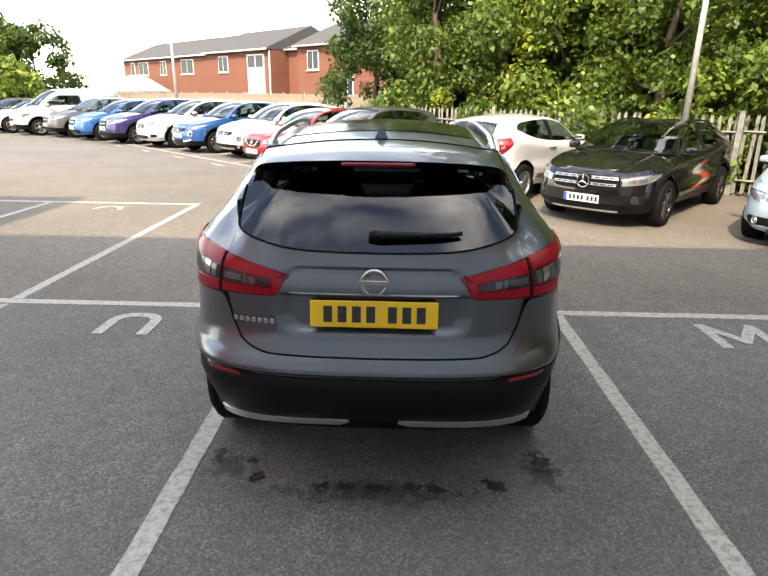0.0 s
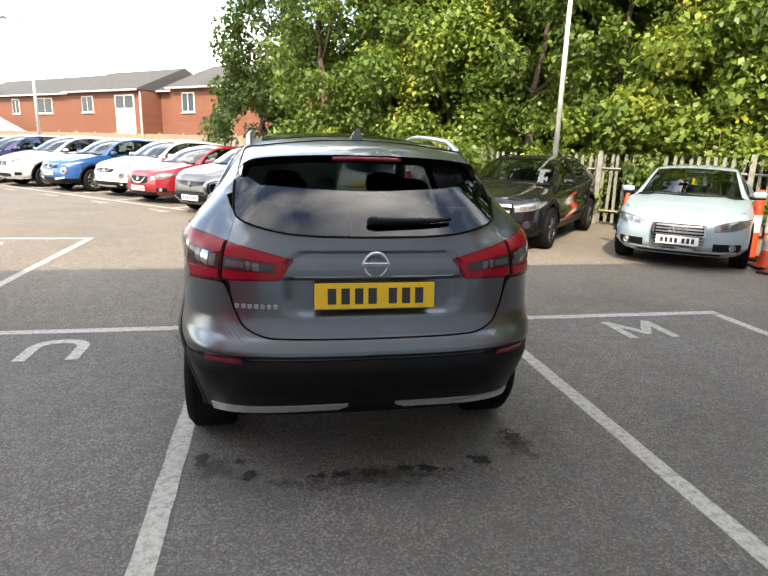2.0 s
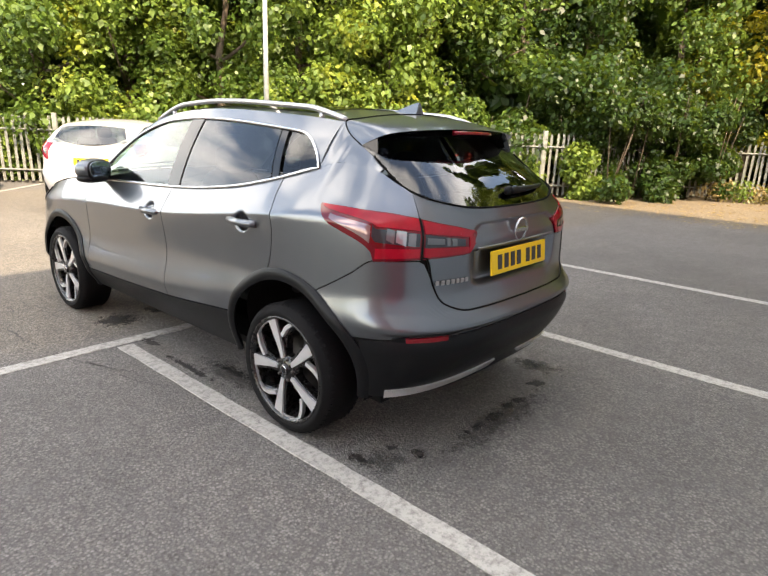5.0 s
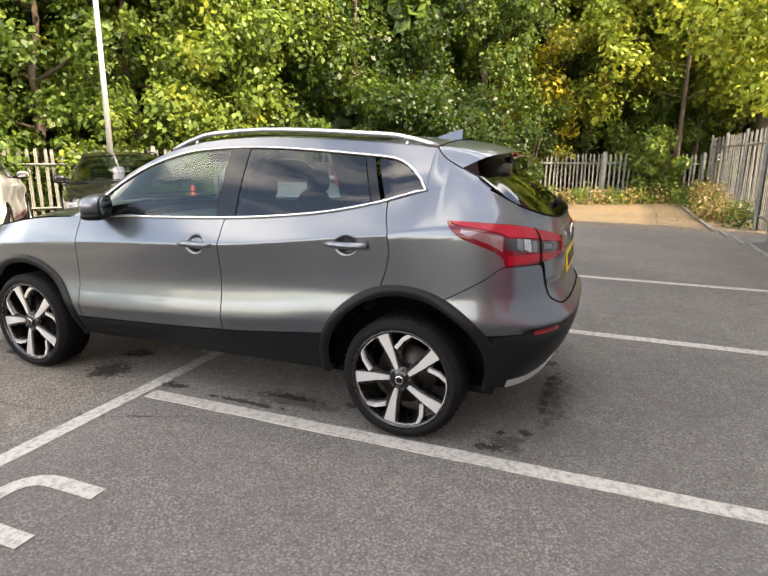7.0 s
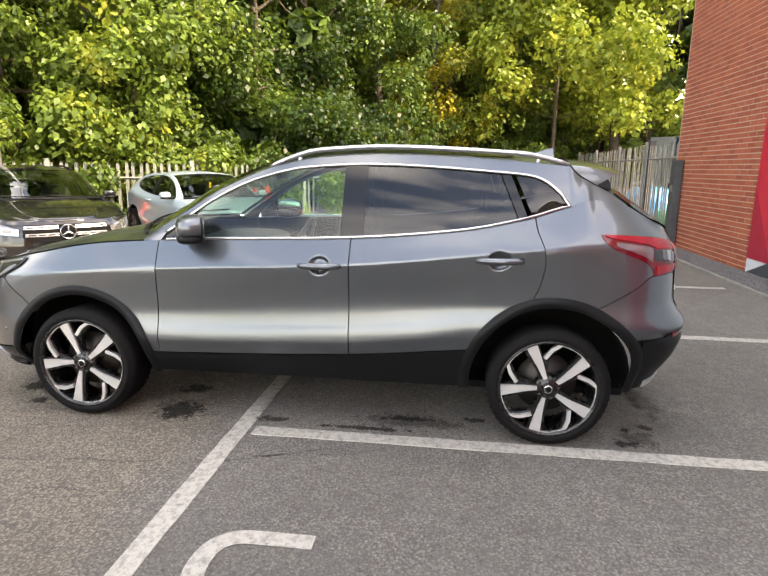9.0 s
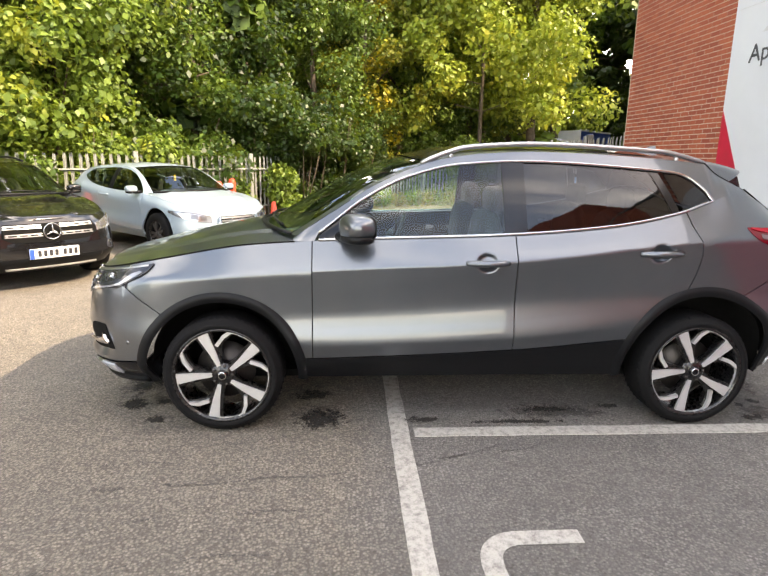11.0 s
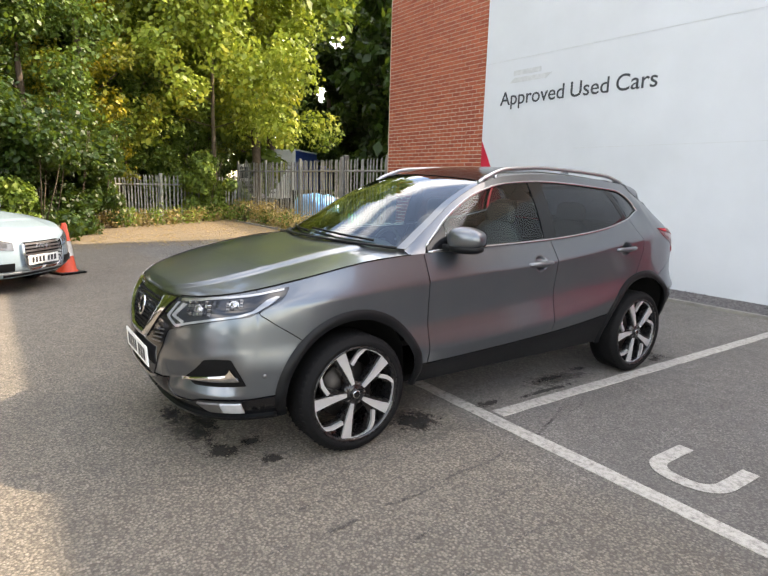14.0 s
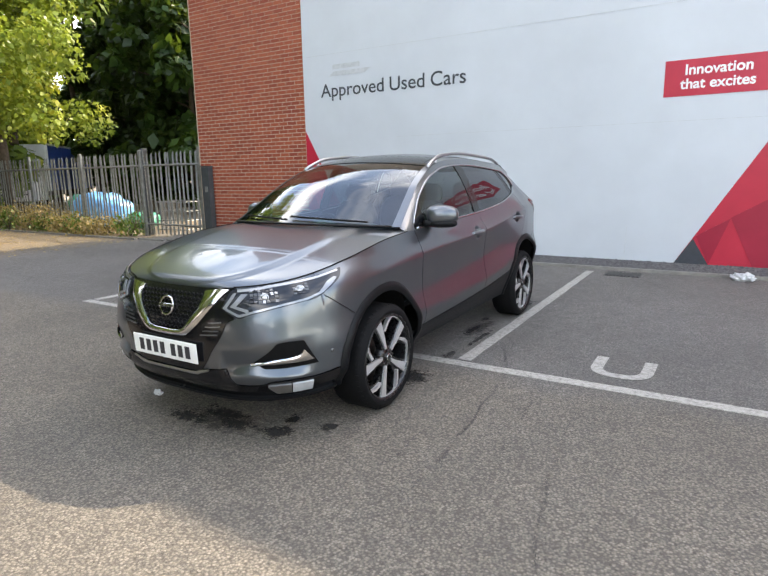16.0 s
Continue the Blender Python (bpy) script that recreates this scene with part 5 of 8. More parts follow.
    link_mesh("glass_roof", list(g.reshape(-1, 3)), grid_faces(30, 31, flip=True), M_GLOSSBLACK, car, True, "black glass roof panel")
    # rear bumper reflectors and silver skid trims
    g = b.grid(np.linspace(ur(0.555), ur(0.715), 14), lambda u: 0.608, lambda u: 0.634, 4)
    rec = b.grid(np.linspace(ur(0.50), ur(0.755), 20), lambda u: 0.612 - 0.016 * math.sin(math.pi * (u - ur(0.50)) / (ur(0.755) - ur(0.50))), lambda u: 0.620 + 0.026 * math.sin(math.pi * (u - ur(0.50)) / (ur(0.755) - ur(0.50))), 5)
    both("reflector_recess", offset_grid(rec, 0.006), M_PLASTIC, car, 0.010)
    both("reflector", offset_grid(g, 0.010), M_LAMPRED, car, 0.012, "red bumper reflector")
    uk0, uk1 = ur(0.115), uy(-0.56)
    g = b.grid(np.linspace(uk0, uk1, 30), lambda u: 0.358 - 0.042 * ((u - uk0) / (uk1 - uk0)) ** 2 + 0.02 * max(0.0, 1 - (u - uk0) / 0.04), lambda u: 0.390 - 0.036 * ((u - uk0) / (uk1 - uk0)) ** 2, 5)
    both("skid_trim", offset_grid(g, 0.012), M_SKID, car, 0.015, "satin silver skid trim")
    # front: grille, chrome blade, lamps, plate
    def we(w):
        return b.end - w

    def pairs(inner, outer, off, bulge=0.0, n=40, m=7, sharp=False):
        """A band on the skin between two lines of (way from the middle, height)."""
        t = np.linspace(0, 1, len(inner))
        tt = np.linspace(0, 1, n)
        f = [(lambda v: (lambda q: np.interp(q, t, v)) if sharp else curve_like(t, v))([p[k] for p in line]) for line in (inner, outer) for k in (0, 1)]
        a0, a1, o0, o1 = [np.asarray(q(tt)) for q in f]
        rows = []
        for i in range(n):
            row = []
            for k in np.linspace(0, 1, m):
                w, z = a0[i] + (o0[i] - a0[i]) * k, a1[i] + (o1[i] - a1[i]) * k
                row.append(b.at(we(max(0.0, w)), [z])[0])
            rows.append(row)
        g = offset_grid(np.array(rows), off)
        if bulge:
            g = g + (offset_grid(g, bulge) - g) * (1 - np.linspace(-1, 1, m) ** 2)[None, :, None]
        return g
    # black surround with the mesh grille in it
    so = curve_of((0, 0.402), (0.23, 0.402), (0.278, 0.445), (0.333, 0.530), (0.389, 0.603), (0.429, 0.677), (0.478, 0.700))
    g = b.grid(np.linspace(we(0.478), b.end, 60), lambda u: float(so(b.end - u)), lambda u: b.rz(5)(u) - 0.003, 24)
    one("grille_surround", offset_grid(g, 0.005), M_GLOSSBLACK, car, 0.012)
    gi = curve_of((0, 0.612), (0.10, 0.613), (0.135, 0.628), (0.183, 0.681), (0.23, 0.735), (0.275, 0.80), (0.30, 0.815))
    lots = []
    for k in range(9):
        zz = 0.632 + 0.022 * k
        ws = [w for w in np.arange(0.0, 0.29, 0.0165) if float(gi(w)) < zz - 0.004 and zz < b.rz(5)(we(w)) - 0.02]
        for i in range(len(ws) - 1):
            for s in (-1, 1):
                dz = 0.007 if (i + k) % 2 else -0.007
                p, q = b.at(we(ws[i]), [zz + dz])[0], b.at(we(ws[i + 1]), [zz - dz])[0]
                lots.append(tube_lot([(s * p[0], p[1] + 0.010, p[2]), (s * q[0], q[1] + 0.010, q[2])], 0.0026, 4))
    tagged(link_mesh("grille_mesh", *join(*lots), M_PLASTIC, car), kind="stuff")
    inner = [(0.270, 0.822), (0.262, 0.785), (0.230, 0.733), (0.183, 0.681), (0.135, 0.632), (0.098, 0.617), (0.0, 0.614)]
    outer = [(0.438, 0.835), (0.382, 0.798), (0.320, 0.738), (0.245, 0.660), (0.166, 0.598), (0.108, 0.583), (0.0, 0.579)]
    lot = sheet_lot(pairs(outer, inner, 0.012, 0.012), 0.018, 1)
    link_mesh("grille_blade", *join(lot, flip_lot(lot)), M_CHROME, car, True, "chrome V-shaped grille blade")
    for k in range(4):
        zz = 0.612 + 0.022 * k
        w0, w1 = 0.262 + 0.018 * k, 0.372 + 0.008 * k
        g = pairs([(w1, zz - 0.003), (w0, zz - 0.011)], [(w1, zz + 0.004), (w0, zz - 0.004)], 0.012, n=10, m=3, sharp=True)
        both("side_slat", g, M_SLATE, car, 0.010)
    badge = link_mesh("badge", *lathe_lot([(0.046, 0.012), (0.054, 0.016), (0.058, 0.006), (0.052, 0.002), (0.046, 0.006)], 36, "y"), M_CHROME, car)
    badge.matrix_local = pose(0, 3.514, 0.735, 12)
    part("badge_bar", box_bm((-0.060, 0.008, -0.010), (0.060, 0.014, 0.010), 0.002, 1), M_CHROME, badge)
    number_plate(car, pose(0, 3.562, 0.505, 3, 0, 180), M_PLATEWHITE)
    g = pairs([(0.300, 0.410), (0.245, 0.394), (0.20, 0.384), (0.0, 0.384)], [(0.300, 0.424), (0.235, 0.410), (0.19, 0.400), (0.0, 0.400)], 0.012, 0.004, m=5)
    lot = sheet_lot(g, 0.012, 1)
    link_mesh("bumper_strip", *join(lot, flip_lot(lot)), M_SATIN, car, True, "satin silver strip")
    hl = curve_of((0.395, 0.748), (0.445, 0.722), (0.50, 0.703), (0.556, 0.722), (0.635, 0.740), (0.73, 0.760), (0.83, 0.778), (0.91, 0.790), (0.955, 0.812), (1.02, 0.843), (1.09, 0.885), (1.112, 0.915))
    hh = curve_of((0.395, 0.752), (0.460, 0.836), (0.587, 0.849), (0.698, 0.865), (0.81, 0.877), (0.93, 0.891), (1.02, 0.906), (1.112, 0.921))

    def htop(u):
        return min(float(hh(b.end - u)), b.rz(5)(u) - 0.003)
    g = b.grid(we(np.concatenate([np.linspace(1.112, 0.47, 60), np.linspace(0.465, 0.395, 14)])), lambda u: float(hl(b.end - u)), htop, 14)
    heads = both("headlight", offset_grid(g, 0.009), M_LAMPDARK, car, 0.02, "clear headlight with a pale daytime strip")
    for lamp, s in zip(heads, (-1, 1)):
        def band(nm, inner, outer, off, mat, sharp=True, n=60):
            link_mesh(nm, *sheet_lot(pairs(inner, outer, off, n=n, m=4, sharp=sharp), 0.004, s), mat, lamp)
        tops = [(w, float(htop(we(w)))) for w in np.linspace(0.49, 1.085, 14)]
        band("top_strip", [(w, z - 0.003) for w, z in tops], [(w, z - 0.016 + 0.008 * (w - 0.49)) for w, z in tops], 0.012, M_SATIN)
        band("daytime_strip", [(0.484, 0.822), (0.425, 0.750), (0.500, 0.722), (0.60, 0.747), (0.73, 0.775), (0.86, 0.798), (0.925, 0.816), (0.99, 0.862), (1.04, 0.880)],
             [(0.462, 0.818), (0.402, 0.748), (0.500, 0.708), (0.60, 0.736), (0.73, 0.765), (0.86, 0.787), (0.945, 0.812), (1.02, 0.850), (1.06, 0.876)], 0.0125, M_LAMPPALE)
        band("inner_strip", [(0.548, 0.818), (0.482, 0.762), (0.552, 0.746)], [(0.512, 0.818), (0.446, 0.757), (0.552, 0.730)], 0.012, M_LAMPPALE, n=30)
        rnd = random.Random(17)
        for w0, w1, z0, z1 in ((0.560, 0.715, 0.772, 0.838), (0.790, 0.880, 0.812, 0.858)):
            # a cluster of reflector cells behind the lens
            nw, nh = max(2, int((w1 - w0) / 0.020)), 4
            for i in range(nw):
                for j in range(nh):
                    a0, a1 = w0 + (w1 - w0) * (i + 0.08) / nw, w0 + (w1 - w0) * (i + 0.80) / nw
                    k0, k1 = z0 + (z1 - z0) * (j + 0.10) / nh, z0 + (z1 - z0) * (j + 0.85) / nh
                    lift = 0.35 * (0.5 * (a0 + a1) - w0) * 0.2
                    q = pairs([(a1, k0 + lift), (a0, k0 + lift)], [(a1, k1 + lift), (a0, k1 + lift)], 0.0125, rnd.uniform(-0.002, 0.006), 4, 4, True)
                    link_mesh("reflector_cell", *sheet_lot(q, 0.003, s), rnd.choice((M_LAMPCLEAR, M_LAMPMID, M_LAMPDARK, M_LAMPDARK, M_SLATE)), lamp)
        for w, z, r in ((0.640, 0.806, 0.024), (0.835, 0.838, 0.024)):
            p = b.at(we(w), [z])[0]
            q = b.at(we(w) + 0.02, [z])[0]
            yaw = math.degrees(math.atan2(q[1] - p[1], p[0] - q[0]))
            o = link_mesh("lens", *lathe_lot([(0.0, 0.012), (r * 0.55, 0.010), (r * 0.8, 0.002), (r, 0.010), (r * 1.1, -0.004)], 20, "y"), M_LAMPCLEAR, lamp)
            o.matrix_local = pose(s * p[0], p[1] + 0.006, p[2], 12, 0, -s * yaw)
    # parking sensors in the corners of the bumper
    for s in (-1, 1):
        p = b.at(we(0.985), [0.50])[0]
        o = link_mesh("parking_sensor", *lathe_lot([(0.0, 0.002), (0.008, 0.002), (0.011, 0.0), (0.012, -0.004)], 14, "x"), M_SLATE, car)
        o.matrix_local = pose(s * (p[0] + 0.001), p[1], p[2], 0, 0, 20 if s > 0 else 160)
    vl = curve_of((0.556, 0.466), (0.627, 0.435), (0.762, 0.439), (0.897, 0.455))
    vh = curve_of((0.556, 0.472), (0.62, 0.515), (0.659, 0.546), (0.691, 0.575), (0.76, 0.583), (0.822, 0.583), (0.849, 0.540), (0.897, 0.458))
    g = b.grid(we(np.linspace(0.897, 0.556, 44)), lambda u: float(vl(b.end - u)), lambda u: float(vh(b.end - u)), 12)
    both("bumper_vent", offset_grid(g, 0.004), M_GAP, car, 0.01)
    g = pairs([(0.545, 0.468), (0.667, 0.493), (0.775, 0.506), (0.808, 0.520), (0.822, 0.540)], [(0.545, 0.463), (0.65, 0.468), (0.77, 0.472), (0.84, 0.478), (0.872, 0.484)], 0.020, 0.006, m=6)
    both("vent_trim", g, M_CHROME, car, 0.014, "chrome vent trim")
    fl = curve_of((0.627, 0.342), (0.675, 0.294), (0.865, 0.301))
    fh = curve_of((0.627, 0.350), (0.762, 0.358), (0.865, 0.363))
    for nm, w0, w1, mat in (("fog_bezel", 0.627, 0.748, M_SATIN), ("fog_lamp", 0.754, 0.865, M_LAMPWHITE)):
        g = b.grid(we(np.linspace(w1, w0, 14)), lambda u: float(fl(b.end - u)), lambda u: float(fh(b.end - u)), 5)
        both(nm, offset_grid(g, 0.013), mat, car, 0.015, "silver fog lamp bezel" if nm == "fog_bezel" else "")
    g = b.grid(np.linspace(uy(3.10), b.end, 40), lambda u: b.rz(0)(u) - 0.0, lambda u: b.rz(0)(u) + 0.022, 4)
    one("front_lip", offset_grid(g, 0.022), M_PLASTIC, car, 0.03)
    for s in (-1, 1):
        pts = [tuple(b.row(5, u) * np.array([s, 1, 1]) + np.array([s * 0.001, 0, 0.0025])) for u in np.linspace(uy(2.25), we(0.46), 50)]
        link_mesh("bonnet_gap", *tube_lot(pts, 0.0035, 5), M_GAP, car)
    return car, b


hero, hero_body = hero_car()
# ---- ground and markings ----
def ground_sheet():
    n = 60
    k = np.linspace(-1, 1, n)
    k = np.sign(k) * np.abs(k) ** 2.2 * 260
    v = [(x, y, 0.0) for x in k for y in k]
    tagged(link_mesh("ground", v, grid_faces(n, n), M_ASPHALT), "grey-brown asphalt car park surface", "ground", kind="structure")


def line(x0, y0, x1, y1, w=0.10):
    d = Vector((x1 - x0, y1 - y0, 0))
    s = Vector((-d.y, d.x, 0)).normalized() * (w / 2)
    n = max(2, int(d.length / 0.12))
    rnd = random.Random(int(1000 * (x0 + 7 * y0 + 3 * x1)))
    v = []
    for i in range(n + 1):
        p = Vector((x0, y0, 0)) + d * (i / n)
        a, c = 1 + rnd.uniform(-0.07, 0.07), 1 + rnd.uniform(-0.07, 0.07)
        v += [p + s * a + Vector((0, 0, 0.004)), p - s * c + Vector((0, 0, 0.004)), p + s * a * 1.02, p - s * c * 1.02]
    f = []
    for i in range(n):
        k = i * 4
        f += [(k + 1, k + 5, k + 4, k), (k, k + 4, k + 6, k + 2), (k + 3, k + 7, k + 5, k + 1)]
    tagged(link_mesh("bay_line", v, f, M_LINE, None, False), "worn white painted parking bay line", "road marking", "bay lines", "structure")


ground_sheet()
for args in ((-0.93, 1.60, -0.93, -2.95), (1.43, 1.62, 1.43, -2.95), (3.84, 1.60, 3.84, -2.95), (-3.30, 1.60, -3.30, -2.95)):
    line(*args)
line(-9.0, 1.68, 3.90, 1.68)
line(-3.27, 1.74, -3.25, 6.36)
line(-5.72, 1.74, -5.70, 6.36)
line(-12.0, 6.40, -3.20, 6.40)
ROW = Vector((-0.70, 0.714, 0))
FACE = Vector((-0.70, -0.714, 0))
for k in range(11):
    p = Vector((-1.1, 9.1, 0)) + ROW * (2.40 * k)
    q = p - FACE * 4.6
    line(p.x, p.y, q.x, q.y)
line(-0.9, 8.9, -18.5, 26.8)


def letter(x, y, strokes, name="bay_letter", curved=False):
    lots = []
    for path in strokes:
        pts = [Vector((x + a, y + b, 0)) for a, b in path]
        if curved:
            # one ribbon with mitred bends
            v = []
            for i, p in enumerate(pts):
                d = (pts[min(i + 1, len(pts) - 1)] - pts[max(i - 1, 0)]).normalized()
                s = Vector((-d.y, d.x, 0)) * 0.043
                v += [p + s + Vector((0, 0, 0.004)), p - s + Vector((0, 0, 0.004))]
            lots.append((v, [(2 * i, 2 * i + 1, 2 * i + 3, 2 * i + 2) for i in range(len(pts) - 1)]))
            continue
        for p, q in zip(pts, pts[1:]):
            d = q - p
            e = d.normalized() * 0.03
            s = Vector((-d.y, d.x, 0)).normalized() * 0.042
            z = Vector((0, 0, 0.004 + 0.0004 * len(lots)))
            lots.append(([p - e + s + z, p - e - s + z, q + e - s + z, q + e + s + z], [(0, 1, 2, 3)]))
    tagged(link_mesh(name, *join(*lots), M_LINE, None, False), "worn white letter painted on a parking bay", "road marking", "bay letters", "structure")


U_SHAPE = [[(0.17, -0.22), (0.17, -0.1)] + [(0.17 * math.copysign(abs(math.cos(a)) ** 0.8, math.cos(a)), 0.17 * math.sin(a) ** 0.8 + 0.01) for a in [math.pi * i / 20 for i in range(1, 20)]] + [(-0.17, -0.1), (-0.17, -0.22)]]
M_SHAPE = [[(0.20, -0.20), (0.20, 0.20), (0.0, -0.10), (-0.20, 0.20), (-0.20, -0.20)]]
letter(-2.02, 1.24, U_SHAPE, curved=True)
letter(2.74, 1.25, M_SHAPE)
letter(-4.5, 5.95, [[(0.2, -0.1), (0.15, 0.06), (0.0, 0.12), (-0.15, 0.06), (-0.2, -0.1)]])
for k in range(6):
    p = Vector((-0.9, 8.2, 0)) + ROW * (2.40 * k + 0.6)
    letter(p.x, p.y, [[(0.25, -0.22), (-0.2, 0.22)], [(0.10, -0.30), (0.25, -0.16)]])
# ---- the showroom: brick end, printed sheet, gravel strip ----
WALL_Y = -3.55
CORNER_X = 7.72
def building():
    part("wall_north", box_bm((-6.0, WALL_Y - 6.0, 0.0), (CORNER_X, WALL_Y - 0.0045, 7.30)), M_MORTAR, None)
    tagged(bpy.data.objects["wall_north"], "red brick showroom wall", "wall", kind="structure")
    tagged(part("wall_north_tall", box_bm((-20, WALL_Y - 6.0, 0.0), (-8.602, WALL_Y - 0.012, 10.2)), M_BRICK, None), "taller brick part of the showroom", "wall", kind="structure")
    tagged(part("wall_north_plain", box_bm((-8.6, WALL_Y - 6.0, 0.0), (-6.002, WALL_Y - 0.012, 7.30)), M_BRICK, None), "plain brick part of the showroom wall", "wall", kind="structure")
    tagged(part("roof_edge", box_bm((-8.6, WALL_Y - 6.1, 7.30), (CORNER_X + 0.07, WALL_Y + 0.05, 7.42), 0.01, 1), M_GALV, None), "grey metal roof edge", "roof", kind="structure")


def bricks():
    """Bricks in stretcher bond on the open end of the wall."""
    owner = bpy.data.objects["wall_north"]
    bm = box_bm((-0.1060, -0.012, -0.0310), (0.1060, 0.0, 0.0310), 0.002, 1)
    shared = bpy.data.meshes.new("brick")
    bm.to_mesh(shared)
    bm.free()
    shared.materials.append(M_BRICK)
    half = bpy.data.meshes.new("half_brick")
    bm = box_bm((-0.0510, -0.012, -0.0310), (0.0510, 0.0, 0.0310), 0.002, 1)
    bm.to_mesh(half)
    bm.free()
    half.materials.append(M_BRICK)
    rnd = random.Random(5)
    rest = []
    near = 0
    for row in range(97):
        z = 0.04 + row * 0.075
        off = 0.1125 if row % 2 else 0.0
        x = 4.66 + 0.1075
        cells = []
        if row % 2:
            cells.append((4.66 + 0.0525, 0.0525))
            x += 0.1125
        while x + 0.1075 < CORNER_X:
            cells.append((x, 0.1075))
            x += 0.225
        if x - 0.1075 + 0.105 < CORNER_X:
            cells.append((x - 0.055, 0.0525))
        for cx, hw in cells:
            y = WALL_Y + rnd.uniform(-0.0015, 0.0015)
            if 1.45 < z < 2.92 and near < 300:
                ob = new("brick", shared if hw > 0.1 else half)
                ob.parent = owner
                ob.location = (cx, y, z)
                near += 1
            else:
                rest.append(box_lot((cx - hw + 0.0015, y - 0.012, z - 0.031), (cx + hw - 0.0015, y, z + 0.031)))
    ob = link_mesh("bricks", *join(*rest), M_BRICK, owner, False)
    tagged(ob, kind="stuff")


def flat_shape(name, poly, y, mat, parent, thick=0.004):
    return link_mesh(name, *prism_lot(poly, y, y - thick, "y"), mat, parent, False)


def banner():
    e = tagged(part("banner", box_bm((-5.9, WALL_Y - 0.008, 0.04), (4.645, WALL_Y + 0.010, 4.9), 0.002, 1), M_BANNER, None),
               "large white printed advertising sheet with red corners and lettering", "banner")
    y = WALL_Y + 0.010
    # corner by the brickwork
    flat_shape("red_triangle", [(4.640, 2.27), (4.640, 0.30), (3.56, 0.30)], y + 0.004, M_BANNERRED, e)
    flat_shape("deep_red_triangle", [(4.640, 1.25), (4.640, 0.30), (4.05, 0.30)], y + 0.008, M_BANNERDEEP, e)
    flat_shape("charcoal_triangle", [(4.10, 0.30), (3.52, 0.30), (3.45, 0.11), (4.60, 0.11)], y + 0.007, M_BANNERINK, e)
    # far corner
    flat_shape("red_field", [(-1.95, 0.105), (-3.10, 2.05), (-5.2, 2.05), (-5.2, 0.105)], y + 0.004, M_BANNERRED, e)
    flat_shape("charcoal_triangle", [(-1.95, 0.104), (-2.17, 0.46), (-2.38, 0.104)], y + 0.008, M_BANNERINK, e)
    flat_shape("deep_red_triangle", [(-2.20, 0.50), (-2.60, 0.75), (-2.38, 0.106)], y + 0.0085, M_BANNERDEEP, e)
    flat_shape("deep_red_triangle", [(-2.60, 0.76), (-3.3, 1.2), (-3.5, 0.106), (-2.9, 0.106)], y + 0.0088, M_BANNERDEEP, e)
    flat_shape("red_sign", [(-1.655, 2.39), (-1.655, 2.86), (-3.15, 2.86), (-3.15, 2.39)], y + 0.005, M_BANNERRED, e)
    text_mesh("slogan", "that excites", 0.185, pose(-2.29, y + 0.007, 2.485, 90, 0, 180), M_BANNERTEXT, e, 0.001, bold=0.004)
    text_mesh("slogan", "Innovation", 0.185, pose(-2.29, y + 0.007, 2.665, 90, 0, 180), M_BANNERTEXT, e, 0.001, bold=0.004)
    words = [text_mesh("lettering", w, 0.335, Matrix.Identity(4), M_BANNERINK, e, 0.001, "LEFT", 0.002) for w in ("Approved", "Used", "Cars")]
    wide = [max(v.co.x for v in t.data.vertices) for t in words]
    gap = 0.10
    k = 2.95 / (sum(wide) + 2 * gap)
    x = 2.76 + 2.95 / 2
    for t, w in zip(words, wide):
        t.matrix_local = pose(x, y + 0.003, 2.862, 90, 0, 180) @ Matrix.Diagonal((k, 1, 1, 1))
        x -= (w + gap) * k
    # maker's name above: a plain grey mark
    flat_shape("grey_mark", [(4.05, 3.22), (3.25, 3.22), (3.12, 3.30), (3.92, 3.30)], y + 0.005, M_BANNERGREY, e)
    flat_shape("grey_mark", [(3.95, 3.34), (3.35, 3.34), (3.35, 3.42), (3.95, 3.42)], y + 0.005, M_BANNERGREY, e)
    flat_shape("sheet_seam", [(-1.282, 0.2), (-1.29, 0.2), (-1.30, 0.62), (-1.294, 0.62)], y + 0.005, M_BANNERGREY, e)
    for k, (z, x0, x1) in enumerate(((2.06, -5.8, 2.6), (3.6, -5.8, 4.6))):
        flat_shape("sheet_seam", [(x0, z), (x1, z + 0.01), (x1, z + 0.016), (x0, z + 0.006)], y + 0.0035, M_BANNERGREY, e)


